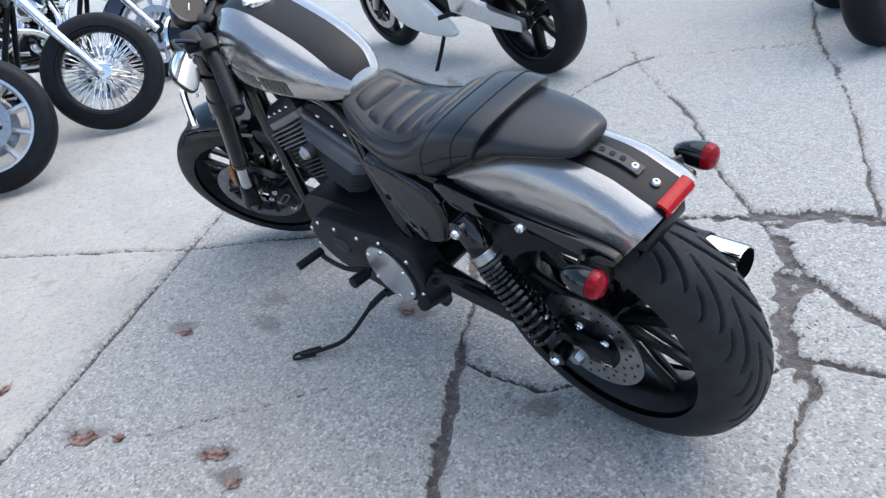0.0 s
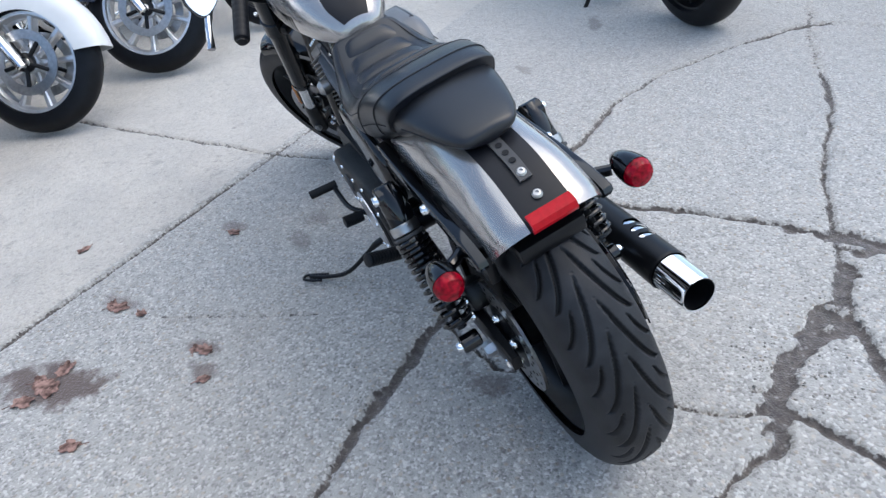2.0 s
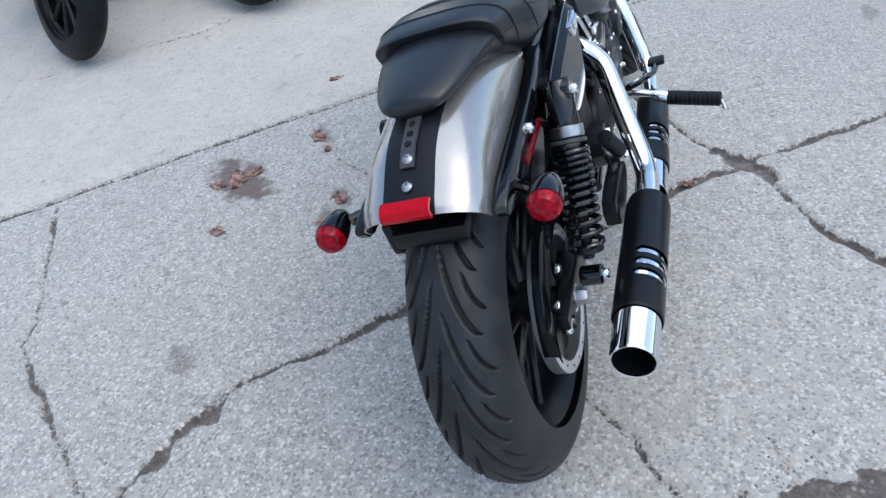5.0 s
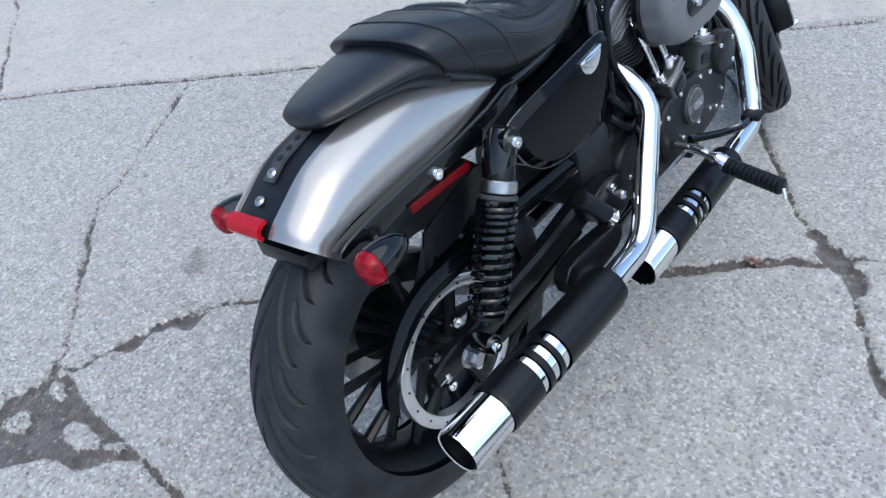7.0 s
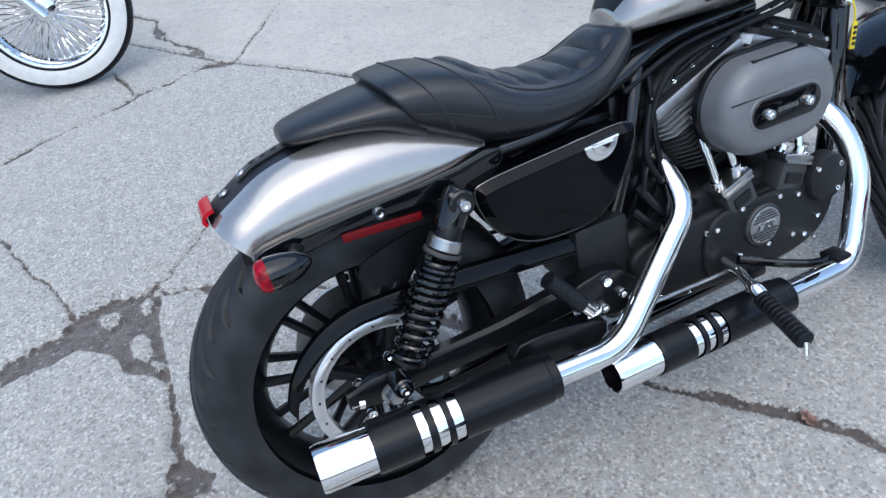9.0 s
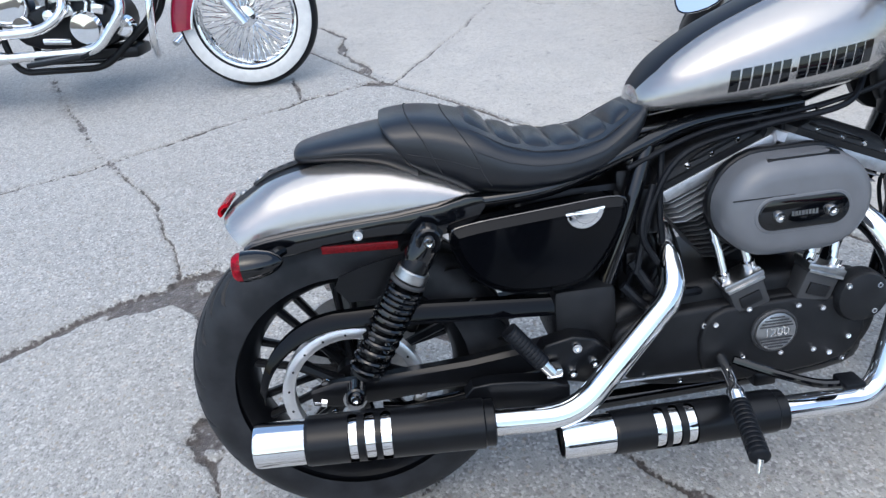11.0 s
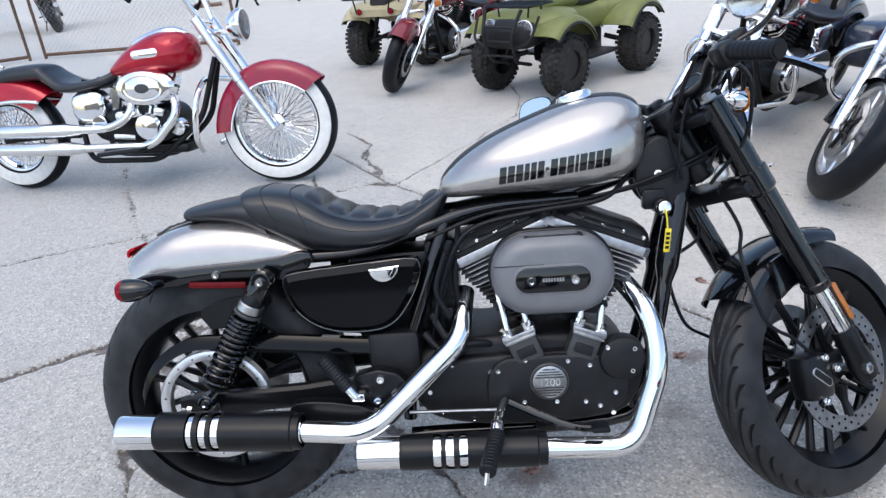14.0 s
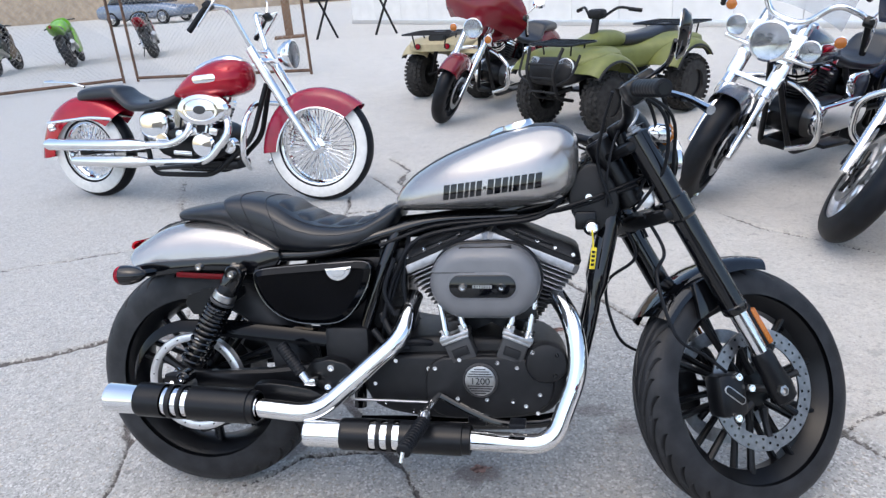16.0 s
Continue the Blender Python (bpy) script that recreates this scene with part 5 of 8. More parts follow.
cylinder(engine, (0.824, 0.0, 0.425), -22.5, -1)
cylinder(engine, (0.838, 0.0, 0.425), 22.5, 1)
for x, d in ((0.771, -1), (0.882, 1)):
    m = pose(x, -0.128, 0.418, 0, d * 21, 0)
    bm = B()
    q = bmesh.new()
    box(q, (0, 0, 0.022), (0.066, 0.046, 0.060), 0.006)
    merge(bm, q, m)
    tb = part("tappet_block", bm, GREYCOAT, engine, "grey tappet block with a bright cap")
    bm = B()
    q = bmesh.new()
    box(q, (0, 0, 0.058), (0.076, 0.052, 0.012), 0.003)
    box(q, (0, -0.004, 0.050), (0.070, 0.050, 0.006), 0.001)
    merge(bm, q, m)
    part("tappet_cap", bm, STEEL, tb, "bright tappet cap")
    bm = B()
    q = bmesh.new()
    box(q, (0, -0.024, 0.018), (0.040, 0.006, 0.022), 0.002)
    merge(bm, q, m)
    part("tappet_window", bm, WRINKLE, tb)
    for o in (-0.024, 0.024):
        bm = B()
        q = bmesh.new()
        rod(q, (o, 0, 0.062), (o * 0.8 - d * 0.024, 0.030, 0.205), 0.0078, seg=14)
        rod(q, (o, 0, 0.062), (o, 0, 0.078), 0.0125, seg=14)
        rod(q, (o * 0.9 - d * 0.012, 0.015, 0.134), (o * 0.9 - d * 0.013, 0.0165, 0.141), 0.0098, seg=14)
        merge(bm, q, m)
        part("pushrod_tube", bm, CHROME, engine, "chrome pushrod tube")
    for o in (-0.032, 0.032):
        shared("bolt", BOLT, tb, m @ pose(o, -0.012, 0.064, 0, 0, 0))
# air cleaner
bm = B()
plate(bm, stadium(0.828, 0.616, 0.131, 0.087, 14), -0.115, -0.195, 0.034, 6)
air = part("air_cleaner", bm, AIRGREY, bike, "charcoal oval air cleaner cover")
air.matrix_basis = Matrix.Translation((0, 0.006, -0.007))
bm = B()
plate(bm, stadium(0.828, 0.616, 0.137, 0.093, 14), -0.112, -0.128, 0.006)
part("air_cleaner_back", bm, SATIN, air)
bm = B()
plate(bm, stadium(0.826, 0.612, 0.084, 0.032, 12), -0.192, -0.1965, 0.002)
part("cover_recess", bm, AIRGREY, air)
bm = B()
box(bm, (0.757, -0.1945, 0.644), (0.105, 0.002, 0.0022), 0.0008)
part("cover_groove", bm, SATIN, air)
bm = B()
plate(bm, stadium(0.832, 0.697, 0.062, 0.0045, 6), -0.145, -0.176, 0.002)
part("vent_slot", bm, SATIN, air)
bm = B()
plate(bm, stadium(0.826, 0.612, 0.078, 0.027, 12), -0.194, -0.199, 0.002)
plq = part("cover_plate", bm, BLACK, air, "gloss black oval plate with pale bar mark")
bolts(plq, [(0.781, 0.611), (0.871, 0.611)], -0.199, BIGBOLT)
for i in range(8):
    bm = B()
    box(bm, (0.806 + i * 0.0058, -0.1995, 0.612), (0.0042, 0.001, 0.008))
    part("pale_bar", bm, STEEL, plq)
bm = B()
plate(bm, chaikin([(0.84, 0.54), (0.93, 0.555), (0.955, 0.53), (0.93, 0.512), (0.85, 0.516)], 1), -0.10, -0.13, 0.008)
part("air_duct", bm, SATIN, air)
# covers below the seat
TRAY = chaikin([(0.24, 0.622), (0.43, 0.645), (0.535, 0.648), (0.540, 0.60), (0.515, 0.545), (0.46, 0.50), (0.38, 0.49), (0.30, 0.52)], 2)
bm = B()
plate(bm, TRAY, -0.07, -0.112, 0.010, 3)
part("battery_tray", bm, DEEPBLACK, bike, "satin black tray behind the side cover")
OT = chaikin([(0.232, 0.628), (0.262, 0.640), (0.41, 0.650), (0.535, 0.660), (0.548, 0.640), (0.538, 0.600), (0.510, 0.550), (0.478, 0.512), (0.430, 0.496), (0.325, 0.502), (0.258, 0.550)], 2)
bm = B()
plate(bm, OT, -0.100, -0.150, 0.014, 1)
cover = part("oil_tank_cover", bm, DEEPBLACK, bike, "gloss black side cover with a chamfered edge")
# thin glossy bead added round the cover to draw its edge highlight
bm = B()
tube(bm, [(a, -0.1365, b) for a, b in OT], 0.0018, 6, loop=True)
part("highlight_bead", bm, LACQUER, cover, "thin bead added to carry the cover's edge highlight")
bm = B()
plate(bm, [(0.468 + 0.033 * math.cos(a), 0.645 + 0.003 * math.cos(a) + 0.033 * math.sin(a)) for a in (math.pi * (1 + k / 20) for k in range(21))], -0.140, -0.156, 0.003)
cap = part("oil_cap", bm, CHROME, bike, "chrome oil filler cap half under the frame rail")
bm = B()
plate(bm, [(0.468 + 0.021 * math.cos(a), 0.643 + 0.021 * math.sin(a)) for a in (math.pi * (1 + k / 16) for k in range(17))], -0.155, -0.160, 0.002)
part("cap_boss", bm, CHROME, cap)
bm = B()
plate(bm, chaikin([(0.30, 0.66), (0.47, 0.70), (0.53, 0.70), (0.50, 0.60), (0.44, 0.49), (0.36, 0.49), (0.30, 0.55)], 2), 0.07, 0.135, 0.018, 5)
part("battery_cover", bm, BLACK, bike, "gloss black battery cover")
# things between engine and rear wheel
bm = B()
box(bm, (0.47, 0.0, 0.56), (0.20, 0.13, 0.20), 0.02)
part("battery_box", bm, SATIN, bike)
bm = B()
box(bm, (0.585, 0.0, 0.56), (0.075, 0.13, 0.24), 0.012)
box(bm, (0.60, -0.068, 0.60), (0.045, 0.03, 0.09), 0.008)
box(bm, (0.59, -0.066, 0.50), (0.06, 0.03, 0.05), 0.008)
part("electrical_caddy", bm, SATIN, bike, "black electrical tray behind the rear cylinder")
for k in (0, 3):
    bm = B()
    tube(bm, spline([(0.55 + 0.012 * k, -0.085 - 0.004 * k, 0.44), (0.575 + 0.015 * k, -0.10, 0.52), (0.60 + 0.006 * k, -0.095, 0.60), (0.63, -0.07, 0.68 + 0.01 * k)], 6), 0.005 + 0.001 * (k % 2), 8)
    part("hose", bm, RUBBER, bike)
bm = B()
box(bm, (0.47, -0.05, 0.42), (0.12, 0.16, 0.14), 0.02)
part("gearbox_end", bm, WRINKLE, bike)
# primary side
bm = B()
PC = chaikin([(0.43, 0.38), (0.45, 0.45), (0.55, 0.47), (0.68, 0.445), (0.83, 0.442), (0.905, 0.41), (0.92, 0.35), (0.87, 0.285), (0.78, 0.262), (0.56, 0.245), (0.46, 0.30)], 2)
plate(bm, PC, 0.09, 0.165, 0.018, 5)
prim = part("primary_cover", bm, WRINKLE, engine, "black wrinkle primary cover")
bm = B()
lathe(bm, [(0.088, 0), (0.088, 0.006), (0.084, 0.010), (0.070, 0.012), (0.0, 0.012)], (0.555, 0.162, 0.365), (0, 1, 0), 48)
dby = part("derby_cover", bm, WRINKLE, prim)
bm = B()
lathe(bm, [(0.083, 0.010), (0.083, 0.013), (0.060, 0.0150), (0.0, 0.0155)], (0.555, 0.162, 0.365), (0, 1, 0), 48)
part("derby_plate", bm, ALLOY, dby, "brushed round derby cover plate")
bm = B()
plate(bm, stadium(0.76, 0.375, 0.034, 0.020, 8), 0.16, 0.170, 0.004)
part("inspection_cover", bm, GREYCOAT, prim)
bolts(prim, [(0.47, 0.432), (0.56, 0.456), (0.66, 0.435), (0.76, 0.430), (0.84, 0.425), (0.893, 0.39), (0.895, 0.33), (0.83, 0.283), (0.74, 0.268), (0.46, 0.33)], 0.163, None, True)
bolts(dby, [(0.555 + 0.075 * math.cos(a), 0.365 + 0.075 * math.sin(a)) for a in (0.6, 1.65, 2.7, 3.7, 4.75, 5.8)], 0.174, None, True)

# ---- exhaust ----
SLOT_TURN = -0.40


def muffler(a, b, r, tip, slots_at, name):
    """A black slotted heat shield over a chrome can, with a chrome tip."""
    a, b = Vector(a), Vector(b)
    d = (b - a).normalized()
    L = (b - a).length
    u = (Vector((0, -1, 0)) - d * d.dot(Vector((0, -1, 0)))).normalized()
    v = d.cross(u)
    bm = B()
    lathe(bm, [(r * 0.80, tip * 0.15), (r * 0.80, 0.0), (r * 0.86, -0.001), (r * 0.90, 0.006), (r * 0.90, tip + 0.01), (r * 0.92, tip + 0.012), (r * 0.92, L - 0.03), (r * 0.6, L)], a, d, 40, caps=False)
    can = part(name, bm, CHROME, bike, "black muffler with chrome slots and tip")
    bm = B()
    lathe(bm, [(r * 0.79, 0.004), (r * 0.74, 0.03), (r * 0.55, 0.05), (0.001, 0.05)], a, d, 32, caps=False)
    part("muffler_mouth", bm, SATIN, can, "dark muffler outlet")
    bm = B()
    nl, na = 128, 84
    xs = [tip + (L - tip) * i / nl for i in range(nl + 1)]

    def hole(x, ang):
        for s in slots_at:
            e = max(0.0, abs(ang) - 0.95) / 0.3
            if abs(x - s) < 0.0085 * math.sqrt(max(0, 1 - e * e)):
                return True
        return False
    vs = []
    for x in xs:
        k = r * (1.0 if x < L - 0.02 else 0.93 if x < L - 0.002 else 0.80)
        k = k * (0.97 if x < tip + 0.003 else 1)
        vs.append([bm.verts.new(a + d * x + (u * math.cos(t) + v * math.sin(t)) * k) for t in (2 * math.pi * j / na - math.pi for j in range(na))])
    for i in range(nl):
        for j in range(na):
            ang = 2 * math.pi * (j + 0.5) / na - math.pi
            if not hole((xs[i] + xs[i + 1]) / 2, ang - SLOT_TURN):
                bm.faces.new((vs[i][j], vs[i][(j + 1) % na], vs[i + 1][(j + 1) % na], vs[i + 1][j]))
    part("heat_shield", bm, SATIN, can, "satin black slotted heat shield")
    return can


muffler((-0.130, -0.230, 0.327), (0.275, -0.241, 0.316), 0.0425, 0.085, (0.165, 0.193, 0.221), "upper_muffler")
muffler((0.390, -0.231, 0.252), (0.795, -0.224, 0.2435), 0.0385, 0.090, (0.170, 0.198, 0.226), "lower_muffler")
for nm, pts in (("rear_header", [(0.26, -0.241, 0.316), (0.416, -0.231, 0.298), (0.620, -0.160, 0.470), (0.629, -0.110, 0.520), (0.634, -0.05, 0.550)]),
                ("front_header", [(0.78, -0.224, 0.2435), (0.982, -0.208, 0.230), (1.048, -0.168, 0.402), (1.034, -0.122, 0.505), (0.99, -0.05, 0.560)])):
    bm = B()
    tube(bm, rounded(pts, 0.055, 8), 0.0232, 24)
    part(nm, bm, CHROME, bike, "polished chrome exhaust header pipe")
bm = B()
plate(bm, chaikin([(0.23, 0.355), (0.30, 0.36), (0.42, 0.34), (0.42, 0.30), (0.36, 0.285), (0.24, 0.29)], 1), -0.16, -0.19, 0.004)
part("exhaust_bracket", bm, SATIN, bike)

# ---- pegs, levers and stand ----
def peg(p0, p1, r, name, label):
    p0, p1 = Vector(p0), Vector(p1)
    bm = B()
    d = (p1 - p0).normalized()
    L = (p1 - p0).length
    prof = [(r * 0.7, 0)]
    for i in range(12):
        prof += [(r, L * (i + 0.15) / 12), (r, L * (i + 0.7) / 12), (r * 0.93, L * (i + 0.85) / 12)]
    prof += [(r * 0.7, L)]
    lathe(bm, prof, p0, d, 16)
    return part(name, bm, RUBBER, bike, label)


pg = peg((0.690, -0.272, 0.304), (0.668, -0.388, 0.284), 0.017, "rider_peg", "black rubber foot peg with chrome bracket")
bm = B()
rod(bm, (0.668, -0.388, 0.284), (0.664, -0.393, 0.262), 0.005)
part("peg_feeler", bm, CHROME, pg)
bm = B()
tube(bm, spline([(0.71, -0.16, 0.325), (0.70, -0.21, 0.325), (0.692, -0.25, 0.315), (0.690, -0.275, 0.304)], 4), [0.010] * 8 + [0.015] * 5, 12)
part("peg_bracket", bm, CHROME, pg)
bm = B()
tube(bm, spline([(0.72, -0.185, 0.335), (0.79, -0.215, 0.312), (0.85, -0.235, 0.296), (0.90, -0.238, 0.29)], 5), 0.0085, 10)
part("brake_lever", bm, BLACK, bike, "black brake pedal arm")
bm = B()
box(bm, (0.905, -0.240, 0.295), (0.038, 0.042, 0.012), 0.004)
part("brake_pad", bm, RUBBER, bike)
bm = B()
tube(bm, [(0.50, -0.178, 0.318), (0.60, -0.18, 0.318), (0.70, -0.18, 0.316)], 0.004, 8)
part("brake_rod", bm, STEEL, bike)
pg = peg((0.318, -0.185, 0.458), (0.372, -0.195, 0.388), 0.016, "passenger_peg", "folded black rubber passenger peg")
bm = B()
rod(bm, (0.372, -0.195, 0.388), (0.388, -0.197, 0.368), 0.011, seg=12)
box(bm, (0.392, -0.185, 0.366), (0.03, 0.03, 0.02), 0.004)
part("peg_mount", bm, CHROME, pg)
bm = B()
plate(bm, chaikin([(0.36, 0.40), (0.46, 0.42), (0.52, 0.36), (0.48, 0.31), (0.40, 0.33)], 1), -0.13, -0.165, 0.005)
mp = part("peg_plate", bm, SATIN, bike)
bolts(mp, [(0.44, 0.395), (0.47, 0.36), (0.43, 0.345)], -0.165, BIGBOLT)
peg((0.355, 0.165, 0.39), (0.325, 0.245, 0.44), 0.016, "passenger_peg", "folded black rubber passenger peg")
peg((0.655, 0.185, 0.335), (0.65, 0.235, 0.345), 0.016, "rider_peg", "black rubber foot peg")
bm = B()
tube(bm, spline([(0.66, 0.17, 0.33), (0.72, 0.20, 0.335), (0.80, 0.205, 0.34), (0.83, 0.205, 0.355)], 4), 0.007, 8)
shl = part("shift_lever", bm, SATIN, bike)
bm = B()
rod(bm, (0.83, 0.195, 0.355), (0.835, 0.275, 0.36), 0.012, seg=14, bev=0.002)
part("shift_peg", bm, RUBBER, shl)
bm = B()
tube(bm, spline([(0.685, 0.13, 0.215), (0.715, 0.19, 0.190), (0.755, 0.285, 0.128), (0.81, 0.345, 0.108), (0.862, 0.395, 0.106)], 5), [0.010] * 6 + [0.0065] * 15, 10)
std = part("kickstand", bm, SATIN, bike, "black jiffy stand leg, lowered")
bm = B()
pts = [(0.815, 0.372, 0.108), (0.858, 0.412, 0.107), (0.872, 0.413, 0.107), (0.872, 0.398, 0.107), (0.825, 0.345, 0.108)]
tube(bm, spline(pts, 4), 0.0042, 8)
part("stand_foot", bm, SATIN, std)
bm = B()
lathe(bm, [(0.012, 0), (0.016, 0.03), (0.012, 0.06)], (0.66, 0.10, 0.22), (0.3, 1, 0), 12)
part("stand_pivot", bm, SATIN, bike)
# oil line, cables, harness
for nm, pts, r, m in (("clutch_cable", [(1.02, -0.03, 0.80), (0.95, -0.085, 0.752), (0.80, -0.095, 0.735), (0.66, -0.10, 0.705), (0.60, -0.105, 0.62), (0.565, -0.12, 0.50)], 0.006, RUBBER),
                      ("harness", [(0.56, -0.095, 0.69), (0.70, -0.085, 0.735), (0.86, -0.08, 0.748), (1.0, -0.06, 0.765), (1.10, -0.05, 0.79), (1.19, -0.03, 0.82)], 0.005, RUBBER),
                      ("harness", [(0.90, -0.08, 0.75), (1.0, -0.07, 0.77), (1.10, -0.06, 0.80), (1.22, -0.03, 0.845)], 0.004, RUBBER),
                      ("oil_hose", [(0.56, -0.11, 0.52), (0.60, -0.13, 0.46), (0.66, -0.12, 0.45), (0.70, -0.10, 0.44)], 0.009, RUBBER),
                      ("oil_hose", [(0.54, -0.12, 0.48), (0.58, -0.13, 0.44), (0.63, -0.12, 0.435)], 0.009, RUBBER),
                      ("plug_lead", [(0.86, -0.05, 0.75), (0.84, -0.08, 0.71), (0.83, -0.09, 0.66)], 0.0045, RUBBER),
                      ("plug_lead", [(0.60, -0.11, 0.66), (0.575, -0.125, 0.58), (0.60, -0.13, 0.52)], 0.006, RUBBER),
                      ("brake_line", [(0.25, 0.13, 0.42), (0.40, 0.14, 0.40), (0.44, 0.16, 0.36)], 0.005, RUBBER)):
    bm = B()
    tube(bm, spline(pts, 6), r, 8)
    part(nm, bm, m, bike)
# ignition switch, horn and key tag
bm = B()
lathe(bm, [(0.016, 0), (0.016, 0.008), (0.013, 0.013), (0.009, 0.014), (0.008, 0.011), (0.0, 0.011)], (1.075, -0.092, 0.737), (0, -1, 0.15), 24)
ig = part("ignition_switch", bm, CHROME, bike, "chrome ignition switch")
bm = B()
rod(bm, (1.075, -0.03, 0.737), (1.075, -0.093, 0.737), 0.019, seg=24, bev=0.003)
box(bm, (1.062, -0.055, 0.752), (0.05, 0.03, 0.045), 0.006)
part("switch_body", bm, SATIN, ig)
bm = B()
tube(bm, [(1.075, -0.110, 0.735), (1.077, -0.114, 0.715), (1.078, -0.114, 0.69)], 0.002, 6)
box(bm, (1.077, -0.114, 0.668), (0.013, 0.003, 0.052), 0.001, pose(0, 0, 0, 0, 6, 0))
ig.matrix_basis = Matrix.Translation((0.004, 0.008, -0.013))
tag = part("key_tag", bm, YELLOW, ig, "yellow plastic key tag")
for k in range(4):
    bm = B()
    box(bm, (1.077 + 0.001 * (k - 1.5), -0.1162, 0.653 + 0.010 * k), (0.008, 0.0008, 0.006))
    part("dark_bar", bm, SATIN, tag)
bm = B()
lathe(bm, [(0.020, 0), (0.020, 0.02), (0.012, 0.03), (0.0, 0.03)], (0.82, 0.09, 0.62), (0, 1, 0), 28)
part("horn", bm, STEEL, bike)

bm = B()
plate(bm, chaikin([(1.193, 0.764), (1.227, 0.772), (1.225, 0.808), (1.199, 0.802)], 1), -0.050, -0.060, 0.002)
rod(bm, (1.211, -0.058, 0.786), (1.211, -0.066, 0.786), 0.007, seg=8)
part("steering_lock", bm, ALLOY, bike, "small bright steering lock plate")

# ---- steered front end ----
fork = part("lower_triple_clamp", (lambda bm: (box(bm, (0, 0, 0), (0.075, 0.25, 0.034), 0.012), bm)[1])(B()), SATIN, bike, "black fork with chrome lower legs, turned to one side")
# own frame: z along the steering axis upwards, x ahead of it, origin where the lower clamp sits
HEAD = Vector((1.130, 0, 0.850))
RAKE, STEER = 29.0, 32.0
FM = Matrix.Translation(HEAD) @ pose(0, 0, 0, 0, -RAKE, 0) @ pose(0, 0, 0, 0, 0, STEER)
fork.matrix_basis = FM @ Matrix.Translation((0.02, 0, -0.142))
FI = Matrix.Translation((-0.02, 0, 0.142))
OFF, LEN = 0.018, 0.632
dot = None
LEGX = 0.034


def fpart(name, bm, material, label="", parent=None):
    bmesh.ops.transform(bm, matrix=FI, verts=bm.verts)
    return part(name, bm, material, parent or fork, label)


bm = B()
box(bm, (0.02, 0, 0.036), (0.070, 0.25, 0.026), 0.010)
fpart("upper_triple_clamp", bm, SATIN)
for sg in (1, -1):
    bm = B()
    y = sg * 0.110
    lathe(bm, [(0.022, 0.060), (0.030, 0.055), (0.0305, -0.113), (0.035, -0.116), (0.035, -0.164), (0.032, -0.168), (0.0285, -0.172), (0.0285, -0.405), (0.031, -0.408), (0.031, -0.420), (0.027, -0.426), (0.020, -0.428)], (LEGX, y, 0), (0, 0, 1), 28)
    leg = fpart("fork_tube", bm, BLACK, "black upper fork tube")
    bm = B()
    lathe(bm, [(0.020, 0.0), (0.020, 0.006), (0.012, 0.008), (0.012, 0.014), (0.0, 0.014)], (LEGX, y, 0.060), (0, 0, 1), 6)
    fpart("fork_cap", bm, STEEL, "steel fork cap", parent=leg)
    bm = B()
    rod(bm, (LEGX, y, -0.42), (LEGX, y, -0.56), 0.0205, seg=24)
    fpart("fork_slider", bm, CHROME, "bright lower fork leg", )
    bm = B()
    rings = []
    for z, w, d in ((-0.535, 0.022, 0.024), (-0.55, 0.026, 0.027), (-0.59, 0.024, 0.028), (-0.632, 0.026, 0.034), (-0.665, 0.022, 0.030), (-0.675, 0.012, 0.016)):
        rings.append([Vector((LEGX + d * math.cos(t), y + w * math.sin(t), z)) for t in (2 * math.pi * k / 20 for k in range(20))])
    skin(bm, rings)
    fpart("axle_lug", bm, SATIN)
    bm = B()
    lathe(bm, [(0.013, 0), (0.013, 0.012), (0.008, 0.013), (0.007, 0.006)], (OFF, sg * 0.128, -LEN), (0, sg, 0), 6)
    fpart("axle_bolt", bm, STEEL)
    bm = B()
    box(bm, (LEGX + 0.033, sg * 0.118, -0.485), (0.014, 0.012, 0.095), 0.003)
    fpart("fork_reflector", bm, AMBER, "amber fork reflector")
    bm = B()
    box(bm, (LEGX + 0.026, sg * 0.116, -0.485), (0.014, 0.010, 0.125), 0.003)
    fpart("reflector_bracket", bm, SATIN)
    # brake disc
    bm = B()
    nseg = 90
    yy = sg * 0.068
    lathe(bm, [(0.110, yy - 0.0025), (0.146, yy - 0.0025), (0.146, yy + 0.0025), (0.110, yy + 0.0025)], (OFF, 0, -LEN), (0, 1, 0), nseg, loop=True)
    disc = fpart("brake_disc", bm, DISC, "drilled steel floating brake disc")
    for i in range(40):
        a = 2 * math.pi * i / 40
        for rr in ((0.118, 0.138), (0.128,))[i % 2]:
            if sg < 0:
                if dot is None:
                    bm = B()
                    lathe(bm, [(0.0034, 0), (0.0034, 0.0008)], (0, 0, 0), (0, -1, 0), 8)
                    dot = part("drill_hole", bm, BLACK, disc)
                    dot.matrix_basis = FI @ Matrix.Translation((OFF + rr * math.sin(a), yy - 0.0025, -LEN + rr * math.cos(a)))
                else:
                    shared("drill_hole", dot.data, disc, FI @ Matrix.Translation((OFF + rr * math.sin(a), yy - 0.0025, -LEN + rr * math.cos(a))))
    for i in range(7):
        a = 2 * math.pi * i / 7
        bm = B()
        tube(bm, [(OFF + r * math.sin(a), sg * (0.062 if r < 0.1 else 0.068), -LEN + r * math.cos(a)) for r in (0.045, 0.08, 0.114)], [0.012, 0.008, 0.010], 8)
        fpart("disc_carrier_arm", bm, SATIN, parent=disc)
    # caliper
    bm = B()
    cx, cz = OFF - 0.105, -LEN + 0.055
